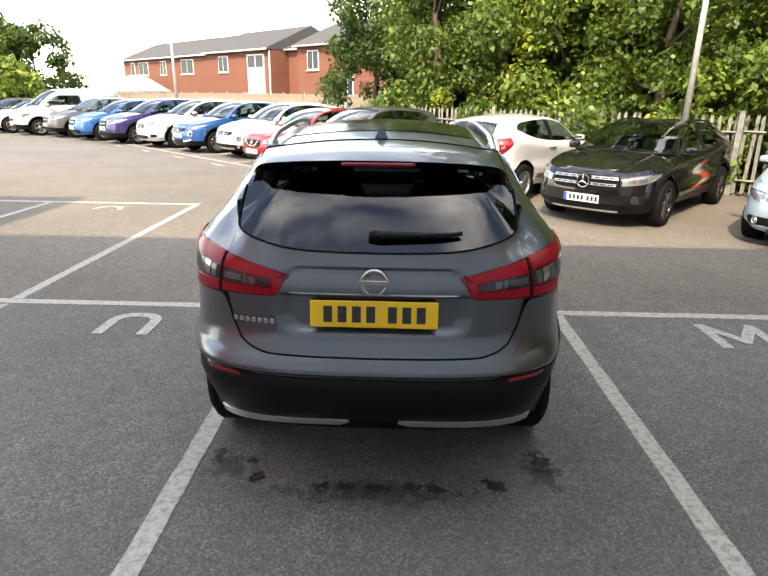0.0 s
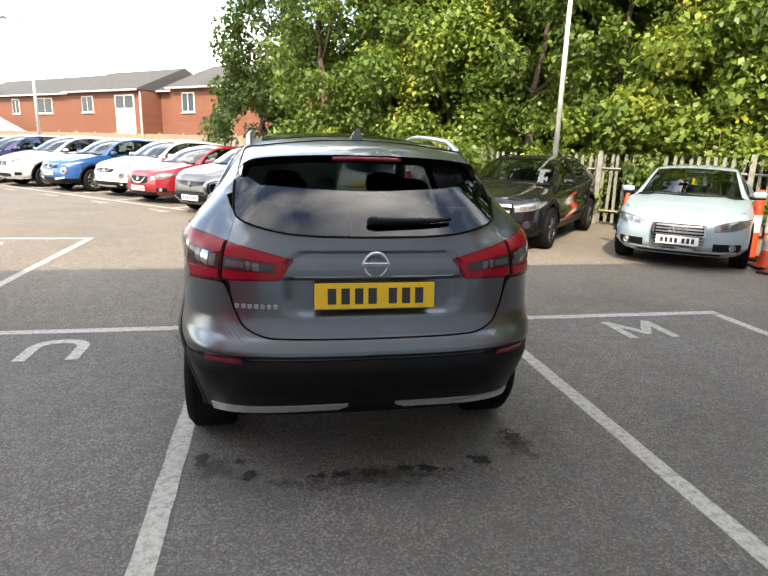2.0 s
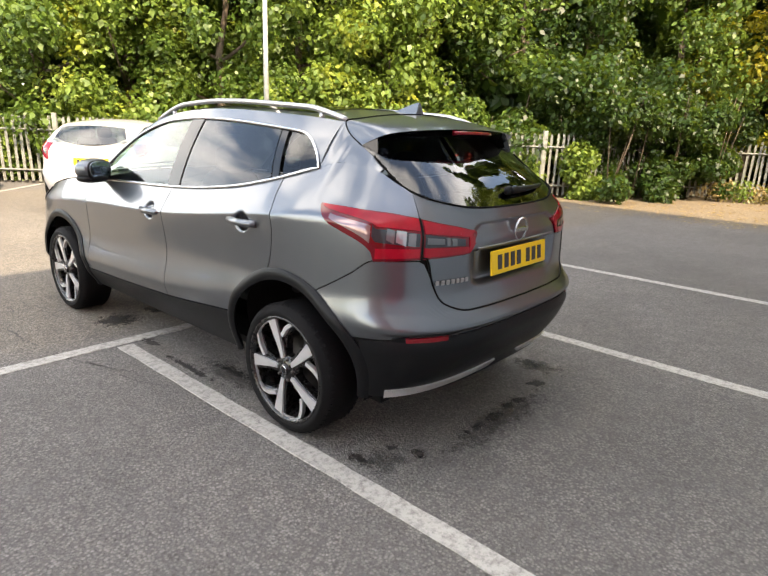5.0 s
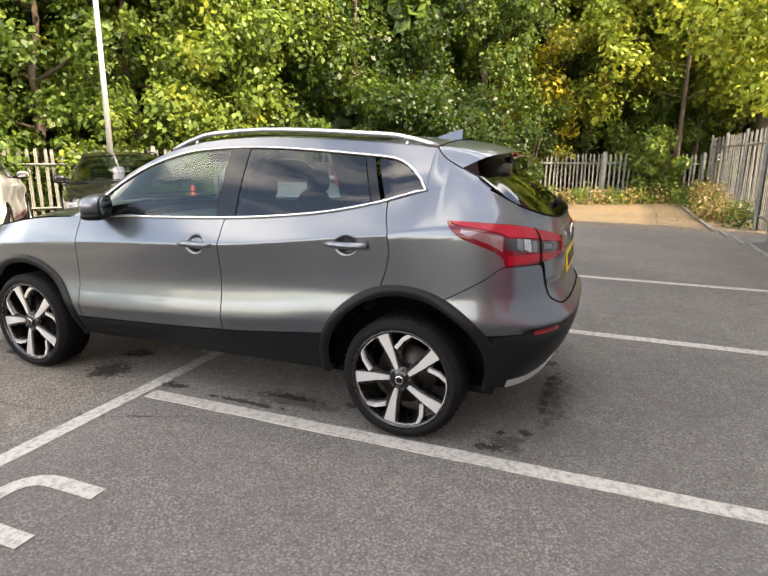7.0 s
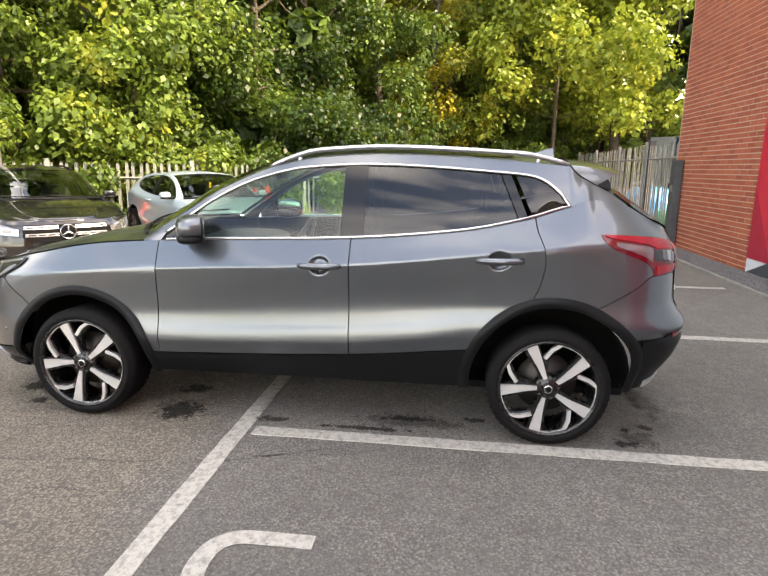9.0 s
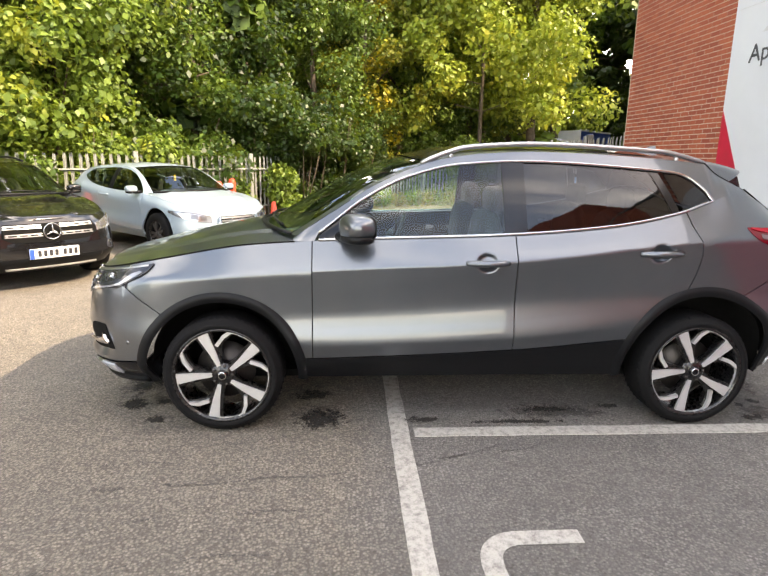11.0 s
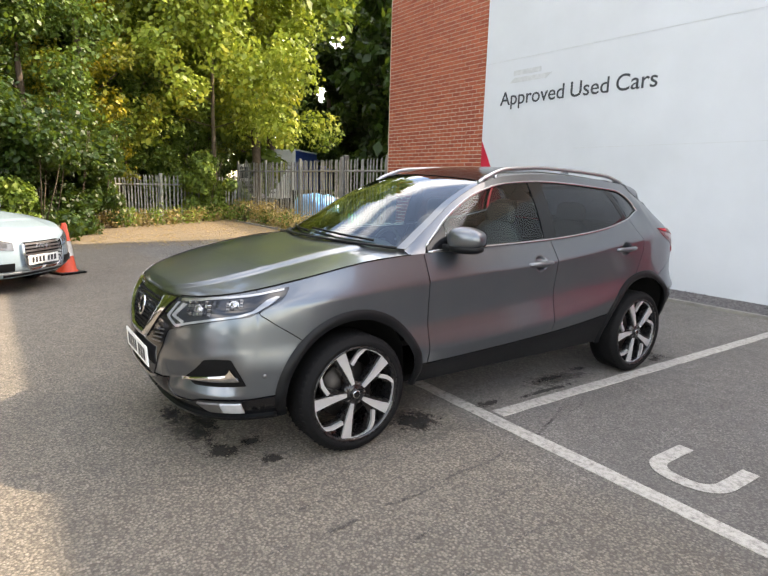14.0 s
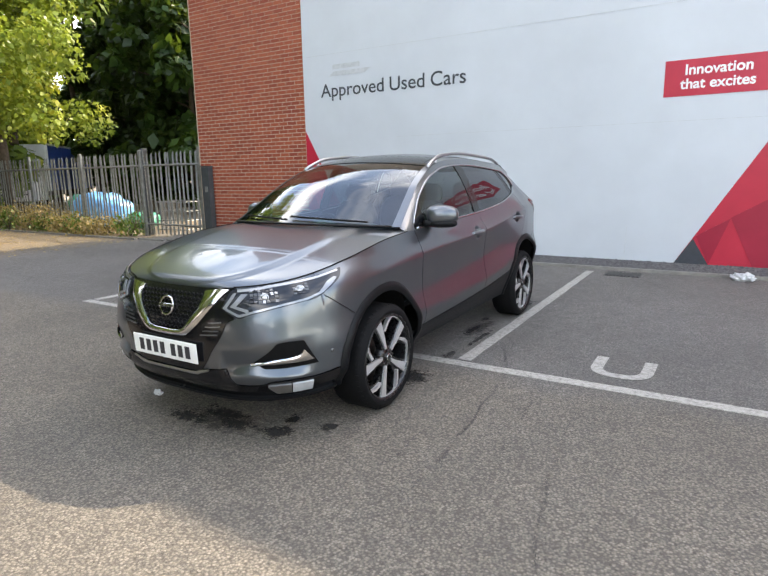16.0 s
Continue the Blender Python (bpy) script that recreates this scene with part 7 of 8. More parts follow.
car, b = build_car("white_panel_van", nose_at(-16.1, 21.3, TURN, vc), "white panel van with black lower bumper", M_WHITE, vc, 0.5, "five", False, True, group="parked cars", glass=M_FARGLASS, rear_glass=M_FARGLASS, doors=1)
face(car, b, vc, grille=(0.36, 0.52, 0.62), lamp=(0.46, 0.58, 0.72), plate_z=0.42)
parked("silver_hatchback_car", "white small hatchback car at the end of the row", M_WHITE, -18.1, 22.5, TURN, dict(wb=2.5, fo=0.84, ro=0.70, width=1.72, height=1.45), 0.4, "five", False, 0.20, dict(plate_z=0.5, **SUV))
parked("dark_hatchback_car", "dark blue hatchback car at the end of the row", M_NAVY, -20.2, 23.9, TURN, dict(wb=2.6, fo=0.84, ro=0.75, width=1.76, height=1.47), 0.4, "five", False, 0.20, dict(plate_z=0.5, **SUV))
# ---- fences, lamp posts, plants, houses ----
def pale_mesh(h, w=0.066, mat=None):
    """A W-section palisade pale with a three-pointed top."""
    xs = [-w / 2, -w / 4, 0, w / 4, w / 2]
    dy = [0.0, 0.014, 0.004, 0.014, 0.0]
    tops = [h - 0.07, h, h - 0.035, h, h - 0.07]
    v = []
    for back in (0, 0.003):
        for x, d, t in zip(xs, dy, tops):
            v += [(x, -d + back, 0.06), (x, -d + back, t)]
    f = []
    for i in range(4):
        k = 2 * i
        f += [(k, k + 2, k + 3, k + 1), (10 + k + 1, 10 + k + 3, 10 + k + 2, 10 + k)]
    me = bpy.data.meshes.new("pale")
    me.from_pydata(v, [], f)
    me.materials.append(mat)
    return me


def palisade(label, pts, h, mat, pitch=0.152, seed=1, facing=1):
    rnd = random.Random(seed)
    fence = thing("palisade_fence", Matrix.Identity(4), label, "fence", "palisade fences", "structure")
    me = pale_mesh(h, 0.066, mat)
    post = bpy.data.meshes.new("post")
    bm = box_bm((-0.05, 0.03, 0.0), (0.05, 0.09, h + 0.05), 0.006, 1)
    bm.to_mesh(post)
    bm.free()
    post.materials.append(mat)
    for (x0, y0), (x1, y1) in zip(pts, pts[1:]):
        d = Vector((x1 - x0, y1 - y0, 0))
        n = int(d.length / pitch)
        turn = math.degrees(math.atan2(d.y, d.x)) + (180 if facing < 0 else 0)
        for i in range(n):
            p = Vector((x0, y0, 0)) + d * ((i + 0.5) / n)
            o = new("pale", me)
            o.parent = fence
            o.matrix_local = pose(p.x, p.y, rnd.uniform(-0.02, 0.01), rnd.uniform(-0.8, 0.8), rnd.uniform(-1.2, 1.2), turn + rnd.uniform(-4, 4))
        k = max(1, round(d.length / 2.75))
        for i in range(k + 1):
            p = Vector((x0, y0, 0)) + d * (i / k)
            o = new("post", post)
            o.parent = fence
            o.matrix_local = pose(p.x, p.y, 0, 0, 0, turn)
        for z in (0.30, h - 0.32):
            s = Vector((-d.y, d.x, 0)).normalized() * (0.022 * facing)
            a, b2 = Vector((x0, y0, z)) + s, Vector((x1, y1, z)) + s
            link_mesh("rail", *tube_lot([a, b2], 0.024, 4), mat, fence, False)
    return fence


palisade("weathered steel palisade fence overgrown with leaves", [(-3.6, 17.7), (6.5, 8.4)], 1.50, M_OLDGALV, 0.15, seed=2, facing=-1)
palisade("weathered steel palisade fence overgrown with leaves", [(6.5, 8.4), (10.4, 4.4), (13.9, 2.3), (16.6, -0.6), (17.9, -3.6)], 1.52, M_OLDGALV, 0.15, seed=3, facing=-1)
palisade("galvanised grey palisade fence beside the yard", [(17.9, -3.85), (12.75, -3.88), (10.0, -3.74), (7.80, -3.68)], 2.05, M_GALV, 0.150, seed=4, facing=-1)
gp = tagged(part("gate_post", box_bm((9.93, -3.86, 0.0), (10.07, -3.72, 2.14), 0.008, 1), M_SLATE, None), "grey square steel gate post in the yard fence", "post")


def lamp_post(x, y, h, r, label):
    e = thing("lamp_post", pose(x, y, 0), label, "lamp post", "lamp posts")
    link_mesh("base_tube", *tube_lot([(0, 0, 0), (0, 0, 1.1)], r * 1.35, 14), M_POSTGREY, e)
    link_mesh("pole", *tube_lot([(0, 0, 1.1), (0, 0, h)], lambda t: r * (1 - 0.35 * t), 14), M_POSTGREY, e)
    link_mesh("arm", *tube_lot([(0, 0, h - 0.05), (-0.2, -0.2, h + 0.08), (-0.5, -0.5, h + 0.12)], 0.025, 8), M_POSTGREY, e)
    link_mesh("lantern", *blob_lot((-0.7, -0.7, h + 0.11), (0.24, 0.24, 0.07), 3), M_POSTGREY, e)


lamp_post(5.51, 8.56, 6.2, 0.060, "grey galvanised lamp post behind the parked cars")
lamp_post(-10.3, 24.6, 6.0, 0.070, "grey lamp post beside the timber fence")


def leaf_mesh(name, clumps, count, size, mat, seed, parent=None, droop=0.3):
    """Many small pointed leaves in clumps (centre, radius): one mesh."""
    rng = np.random.default_rng(seed)
    cen = np.array([c for c, r in clumps], float)
    rad = np.array([r for c, r in clumps], float)
    w = rad ** 2 / np.sum(rad ** 2)
    k = rng.choice(len(cen), count, p=w)
    d = rng.normal(size=(count, 3))
    d /= np.linalg.norm(d, axis=1, keepdims=True)
    q = rng.random((count, 1)) ** 0.42
    p = cen[k] + d * q * rad[k][:, None] * np.array([1, 1, 0.85])
    n = d * 0.6 + rng.normal(size=(count, 3)) * 0.55 + np.array([0, 0, 0.55])
    n /= np.linalg.norm(n, axis=1, keepdims=True)
    t = np.cross(n, rng.normal(size=(count, 3)))
    t /= np.linalg.norm(t, axis=1, keepdims=True)
    t[:, 2] -= droop
    b = np.cross(n, t)
    s = size * rng.uniform(0.6, 1.35, (count, 1))
    v = np.stack([p - t * s * 0.5, p + b * s * 0.36 - t * s * 0.05 + n * s * 0.07, p + t * s * 0.55, p - b * s * 0.36 - t * s * 0.05 + n * s * 0.07], 1).reshape(-1, 3)
    me = bpy.data.meshes.new(name)
    me.vertices.add(4 * count)
    me.vertices.foreach_set("co", v.astype(np.float32).ravel())
    me.loops.add(4 * count)
    me.loops.foreach_set("vertex_index", np.arange(4 * count, dtype=np.int32))
    me.polygons.add(count)
    me.polygons.foreach_set("loop_start", np.arange(0, 4 * count, 4, dtype=np.int32))
    me.materials.append(mat)
    me.update(calc_edges=True)
    ob = new(name, me)
    if parent is not None:
        ob.parent = parent
    return ob


def tree(x, y, h, spread, mat, seed, count=9000, size=0.15, low=0.9, label="leafy green deciduous tree behind the fence", girth=1.0):
    """Trunk, limbs and an uneven crown of leaf clumps."""
    rnd = random.Random(seed)
    e = thing("tree", pose(x, y, 0), label, "tree", "trees behind the fence")
    lean = Vector((rnd.uniform(-0.5, 0.5), rnd.uniform(-0.5, 0.5), 0))
    top = Vector((0, 0, h * 0.85)) + lean
    trunk = [Vector((0, 0, -0.1)).lerp(top, t) + Vector((rnd.uniform(-0.08, 0.08), rnd.uniform(-0.08, 0.08), 0)) for t in np.linspace(0, 1, 7)]
    link_mesh("trunk", *tube_lot(trunk, lambda t: 0.16 * girth * (1 - 0.8 * t) * h / 8, 9), M_BARK, e)
    clumps = []
    for k in range(11):
        t = rnd.uniform(0.12, 0.9)
        s = Vector((0, 0, 0)).lerp(top, t)
        a = rnd.uniform(0, 6.28)
        reach = spread * rnd.uniform(0.45, 1.0) * (1.15 - 0.6 * t)
        q = s + Vector((math.cos(a) * reach, math.sin(a) * reach, rnd.uniform(0.2, 1.3)))
        m = s.lerp(q, 0.5) + Vector((0, 0, -0.15))
        link_mesh("limb", *tube_lot([s, m, q], lambda u: 0.055 * girth * (1 - 0.75 * u), 6), M_BARK, e)
        for _ in range(3):
            clumps.append((s.lerp(q, rnd.uniform(0.6, 1.1)) + Vector((rnd.gauss(0, 0.35), rnd.gauss(0, 0.35), rnd.gauss(0, 0.3))), rnd.uniform(0.35, 0.85)))
    full = girth < 1.0
    for _ in range(120 if full else 30):
        a, z = rnd.uniform(0, 6.28), rnd.uniform(low, h)
        k = (z - low) / (h - low)
        r = spread * (1.05 - 0.55 * k ** 2) * math.sqrt(rnd.uniform(0.25, 1.0))
        clumps.append(((math.cos(a) * r + lean.x * k, math.sin(a) * r + lean.y * k, z), rnd.uniform(0.5, 1.15) if full else rnd.uniform(0.35, 0.85)))
    leaf_mesh("crown", clumps, count, size, mat, seed, e)


def shrub(x, y, r, h, mat, seed, count=2600, size=0.12, label="leafy bramble and ivy growing over the fence", name="shrub"):
    rnd = random.Random(seed)
    e = thing(name, pose(x, y, 0), label, "shrub", "shrubs along the fence")
    clumps = [((rnd.uniform(-r, r), rnd.uniform(-r, r) * 0.7, rnd.uniform(0.15, h)), rnd.uniform(0.22, 0.5)) for _ in range(14)]
    for k in range(4):
        a = rnd.uniform(0, 6.28)
        link_mesh("stem", *tube_lot([(0, 0, 0), (math.cos(a) * r * 0.4, math.sin(a) * r * 0.4, h * 0.5), (math.cos(a) * r * 0.7, math.sin(a) * r * 0.7, h)], lambda u: 0.018 * (1 - 0.6 * u), 5), M_BARK, e)
    leaf_mesh("foliage", clumps, count, size, mat, seed + 1, e)


def along(pts, n):
    """n even places along a line of points, with the way out to the right of its run."""
    seg = [Vector((b[0] - a[0], b[1] - a[1], 0)) for a, b in zip(pts, pts[1:])]
    total = sum(s.length for s in seg)
    out = []
    for i in range(n):
        d = total * (i + 0.5) / n
        for a, s in zip(pts, seg):
            if d <= s.length:
                p = Vector((a[0], a[1], 0)) + s.normalized() * d
                out.append((p, Vector((-s.y, s.x, 0)).normalized()))
                break
            d -= s.length
    return out


def woods():
    rnd = random.Random(21)
    run = [(-0.6, 15.2), (6.5, 8.4), (10.4, 4.4), (13.9, 2.3), (17.3, -1.0), (20.8, -5.2)]
    mats = [M_LEAF, M_LEAF, M_LEAFLIGHT, M_LEAF, M_LEAFLIGHT, M_LEAFLIGHT, M_LEAF, M_LEAFDARK, M_LEAFDARK, M_LEAF, M_LEAFGOLD, M_LEAF, M_LEAFLIGHT, M_LEAF]
    for k, (p, out) in enumerate(along(run, 14)):
        q = p + out * rnd.uniform(1.5, 2.4)
        tree(q.x, q.y, rnd.uniform(7.5, 10.5), rnd.uniform(1.9, 2.5), mats[k], 100 + k, 20000, 0.124 if k < 8 else 0.115, 0.7)
    for k, (p, out) in enumerate(along(run, 10)):
        q = p + out * rnd.uniform(5.0, 6.5)
        tree(q.x, q.y, rnd.uniform(17.0, 20.5), rnd.uniform(3.6, 4.2), M_LEAFDARK if k % 3 == 1 else M_LEAF, 200 + k, 13000, 0.44, 0.4)
    # dark shrubs added as a backing below the crowns
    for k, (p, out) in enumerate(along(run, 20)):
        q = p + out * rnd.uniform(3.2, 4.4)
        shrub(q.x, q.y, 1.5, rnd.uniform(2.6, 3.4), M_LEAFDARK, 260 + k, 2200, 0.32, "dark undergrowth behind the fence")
    for k, (p, out) in enumerate(along(run, 26)):
        if p.x > 14.9:
            continue
        q = p + out * (rnd.uniform(0.55, 0.9) if p.x < 11 else rnd.uniform(0.2, 0.5))
        m = M_LEAFDARK if 12.0 < p.x < 14.5 else M_LEAFLIGHT if k % 3 else M_LEAF
        shrub(q.x, q.y, 0.75, rnd.uniform(1.2, 2.0), m, 300 + k, 4600, 0.102)
    # the depth of the wood: added dark crowns stand for its shade, close sky gaps
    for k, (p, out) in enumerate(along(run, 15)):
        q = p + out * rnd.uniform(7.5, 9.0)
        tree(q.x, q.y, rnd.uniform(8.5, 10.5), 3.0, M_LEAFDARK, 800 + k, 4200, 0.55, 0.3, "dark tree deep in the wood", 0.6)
    # darker shrubs that hang over the fence into the car park
    for k, (x, y) in enumerate(((12.4, 2.9), (13.2, 2.3), (14.2, 1.6), (11.6, 3.2))):
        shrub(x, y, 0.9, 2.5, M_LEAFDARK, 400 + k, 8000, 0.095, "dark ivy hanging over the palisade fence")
    # the dark trees that hide the end of the houses
    tree(-0.9, 18.8, 6.8, 1.9, M_LEAFDARK, 150, 20000, 0.13, 0.9)
    tree(0.9, 17.4, 7.2, 2.0, M_LEAF, 151, 20000, 0.13, 0.9)
    # sunlit tree that reaches over the yard fence; its sun is partly in the leaf colour
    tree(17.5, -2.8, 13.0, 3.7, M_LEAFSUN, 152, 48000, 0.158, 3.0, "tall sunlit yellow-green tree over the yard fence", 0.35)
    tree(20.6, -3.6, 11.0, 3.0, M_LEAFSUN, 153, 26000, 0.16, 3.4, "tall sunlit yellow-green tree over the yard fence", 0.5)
    # high crowns behind them, seen mirrored in the windscreen
    tree(20.5, -5.6, 18.5, 3.8, M_LEAFLIGHT, 156, 8000, 0.34, 8.0, "tall sunlit yellow-green tree over the yard fence", 0.6)
    tree(24.5, -8.0, 20.5, 4.2, M_LEAFLIGHT, 157, 8000, 0.38, 9.0, "tall sunlit yellow-green tree over the yard fence", 0.6)
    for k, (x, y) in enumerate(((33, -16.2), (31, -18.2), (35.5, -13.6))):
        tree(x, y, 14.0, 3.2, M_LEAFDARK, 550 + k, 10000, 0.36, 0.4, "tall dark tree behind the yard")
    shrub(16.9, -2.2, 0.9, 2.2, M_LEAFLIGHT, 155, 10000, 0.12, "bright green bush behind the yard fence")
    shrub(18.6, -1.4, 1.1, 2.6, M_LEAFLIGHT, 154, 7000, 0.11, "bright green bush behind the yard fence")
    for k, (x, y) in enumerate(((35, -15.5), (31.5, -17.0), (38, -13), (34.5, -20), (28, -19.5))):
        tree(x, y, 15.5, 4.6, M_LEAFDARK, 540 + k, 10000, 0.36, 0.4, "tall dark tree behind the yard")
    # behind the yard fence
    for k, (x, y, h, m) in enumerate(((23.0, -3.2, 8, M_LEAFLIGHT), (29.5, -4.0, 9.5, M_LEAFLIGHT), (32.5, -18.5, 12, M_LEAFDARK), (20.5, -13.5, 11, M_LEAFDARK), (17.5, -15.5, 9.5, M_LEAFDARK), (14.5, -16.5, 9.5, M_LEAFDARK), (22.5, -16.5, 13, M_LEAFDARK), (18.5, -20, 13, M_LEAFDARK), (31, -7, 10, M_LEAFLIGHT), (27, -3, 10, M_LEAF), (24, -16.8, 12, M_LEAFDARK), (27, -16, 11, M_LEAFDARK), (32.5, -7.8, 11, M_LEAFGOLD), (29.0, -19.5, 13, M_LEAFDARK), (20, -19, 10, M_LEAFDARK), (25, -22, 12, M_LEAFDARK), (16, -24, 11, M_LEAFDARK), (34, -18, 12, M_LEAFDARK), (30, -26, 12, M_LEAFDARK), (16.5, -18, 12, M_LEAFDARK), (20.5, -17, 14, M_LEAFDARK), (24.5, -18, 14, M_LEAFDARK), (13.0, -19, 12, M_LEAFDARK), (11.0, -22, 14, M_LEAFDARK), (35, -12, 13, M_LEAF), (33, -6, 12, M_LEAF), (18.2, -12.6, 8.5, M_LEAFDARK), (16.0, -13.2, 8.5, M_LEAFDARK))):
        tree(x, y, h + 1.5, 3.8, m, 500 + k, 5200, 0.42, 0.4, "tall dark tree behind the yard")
    # far left, by the houses
    for k, (x, y, h, m) in enumerate(((-27, 36, 6.5, M_LEAF), (-31, 38, 7, M_LEAFLIGHT), (-24.5, 37.5, 6, M_LEAFDARK), (-36, 38, 7, M_LEAF), (-23, 31.5, 3.2, M_LEAFLIGHT), (-28, 31, 3.0, M_LEAFLIGHT))):
        tree(x, y, h, 2.6, m, 600 + k, 7000, 0.24, 0.5, "leafy garden tree beside the houses")


def weeds():
    rnd = random.Random(31)
    for k in range(13):
        x = 10.6 + 0.55 * k + rnd.uniform(-0.2, 0.2)
        y = -3.30 + rnd.uniform(-0.25, 0.20)
        shrub(x, y, 0.30, rnd.uniform(0.22, 0.62), M_DRY if k % 3 else M_LEAF, 700 + k, 560, 0.065, "dry brown weeds along the yard fence", "weed_clump")
    for k in range(12):
        t = k / 11
        x, y = 14.4 + 3.2 * t, 1.5 - 5.0 * t
        shrub(x - 0.25, y - 0.2, 0.28, rnd.uniform(0.15, 0.42), M_LEAFLIGHT if k % 2 else M_DRY, 730 + k, 360, 0.075, "low green weeds at the fence foot", "weed_clump")
    rng = np.random.default_rng(4)
    n = 2600
    x = rng.uniform(9.0, 20.0, n)
    y = rng.uniform(-4.6, 3.2, n)
    keep = (y < 3.6 - (x - 10.5) * 0.86) & (y > -3.6 - (x - 8) * 0.10)
    x, y = x[keep], y[keep]
    s = rng.uniform(0.02, 0.05, len(x))
    a = rng.uniform(0, 6.28, len(x))
    v, f = [], []
    for i in range(len(x)):
        c, d = math.cos(a[i]) * s[i], math.sin(a[i]) * s[i]
        z = 0.006 + 0.01 * rng.random()
        v += [(x[i] - c, y[i] - d, z), (x[i] + d * 0.6, y[i] - c * 0.6, z + 0.008), (x[i] + c, y[i] + d, z), (x[i] - d * 0.6, y[i] + c * 0.6, z + 0.006)]
        f.append((4 * i, 4 * i + 1, 4 * i + 2, 4 * i + 3))
    tagged(link_mesh("fallen_leaves", v, f, M_FALLEN, None, False), "brown fallen leaves scattered over the asphalt", "leaves", kind="stuff")


woods()
weeds()

# ---- houses behind the far timber fence ----
H0, HD = Vector((-4.1, 37.8, 0)), Vector((-0.738, 0.675, 0))
HN = Vector((-0.675, -0.738, 0))              # towards the car park
HTURN = math.degrees(math.atan2(-HN.x, HN.y))


def house(s0, s1, front, label, openings, seed):
    """A two-storey brick house on the row's line; local x runs along the front, y out of it."""
    mid = H0 + HD * ((s0 + s1) / 2) + HN * front
    w = (s1 - s0) / 2
    e = thing("house", Matrix.Translation(mid) @ Matrix.Rotation(radians(HTURN), 4, "Z"), label, "house", "row of houses")
    part("wall", box_bm((-w, -8, 0), (w, 0, 5.05)), M_HOUSEBRICK, e)
    lots = prism_lot([(0.35, 5.05), (0.40, 5.12), (-4.0, 7.0), (-8.4, 5.12), (-8.4, 5.0)], -w - 0.05, w + 0.05, "x")
    link_mesh("roof", *lots, M_ROOFTILE, e, False)
    link_mesh("gutter", *tube_lot([(-w, 0.40, 5.03), (w, 0.40, 5.03)], 0.07, 8), M_UPVC, e)
    for x in (-w + 0.12,):
        link_mesh("downpipe", *tube_lot([(x, 0.05, 0), (x, 0.05, 4.95)], 0.06, 8), M_UPVC, e)
    for kind, s, z0, z1, ww in openings:
        x = (s - (s0 + s1) / 2) * XS
        fr = part("window", box_bm((x - ww / 2, -0.02, z0), (x + ww / 2, 0.05, z1), 0.015, 1), M_UPVC, e)
        if kind == "win":
            n = 2 if ww > 0.9 else 1
            for i in range(n):
                a = x - ww / 2 + 0.07 + i * (ww - 0.07) / n
                part("pane", box_bm((a, 0.05, z0 + 0.08), (a + (ww - 0.07) / n - 0.07, 0.056, z1 - 0.08)), M_HOUSEGLASS, fr)
            part("sill", box_bm((x - ww / 2 - 0.05, 0.0, z0 - 0.06), (x + ww / 2 + 0.05, 0.11, z0)), M_UPVC, fr)
        else:
            part("pane", box_bm((x - ww / 2 + 0.12, 0.05, z1 - 0.95), (x - 0.05, 0.056, z1 - 0.1)), M_HOUSEGLASS, fr)
            part("pane", box_bm((x + 0.05, 0.05, z1 - 0.95), (x + ww / 2 - 0.12, 0.056, z1 - 0.1)), M_HOUSEGLASS, fr)
            part("sill", box_bm((x - ww / 2 - 0.1, 0.0, z0 - 0.15), (x + ww / 2 + 0.1, 0.25, z0)), M_UPVC, fr)
    return e


XS = 1.0 if (Matrix.Rotation(radians(HTURN), 4, "Z") @ Vector((1, 0, 0))).dot(HD) > 0 else -1.0
n = Nodes("house_brick")
bt = n.add("ShaderNodeTexBrick", Vector=n.co, Color1=(0.17, 0.050, 0.024), Color2=(0.13, 0.036, 0.018), Mortar=(0.17, 0.11, 0.08), Scale=1.0)
bt.inputs["Brick Width"].default_value, bt.inputs["Row Height"].default_value, bt.inputs["Mortar Size"].default_value = 0.225, 0.075, 0.008
rot = n.add("ShaderNodeMapping", Vector=n.co)
rot.inputs["Rotation"].default_value = (radians(90), 0, 0)
n.put(bt.inputs["Vector"], rot.outputs[0])
n.set(Base_Color=n.mix(n.range(n.noise(1.2, 4), 0.35, 0.7, 0, 0.3), bt.outputs["Color"], (0.12, 0.036, 0.02)), Roughness=0.9)
M_HOUSEBRICK = n.m
house(-9.0, 4.5, 0.0, "red brick two-storey house with white window frames", [("win", 2.67, 3.45, 4.75, 1.25), ("win", -0.9, 0.4, 4.7, 1.1)], 1)
house(4.6, 7.6, -1.6, "recessed red brick house front with a low roof", [], 2)
house(7.7, 17.2, 0.0, "red brick house with a tall white panelled bay", [("bay", 9.7, 1.9, 4.75, 2.3), ("win", 14.4, 3.5, 4.75, 1.5)], 3)
house(17.3, 36.0, -0.8, "red brick house with white upstairs windows", [("win", 22.0, 3.5, 4.8, 2.3), ("win", 26.8, 3.5, 4.8, 1.2), ("win", 31.2, 3.5, 4.8, 2.2), ("win", 33.7, 3.5, 4.8, 0.9)], 4)


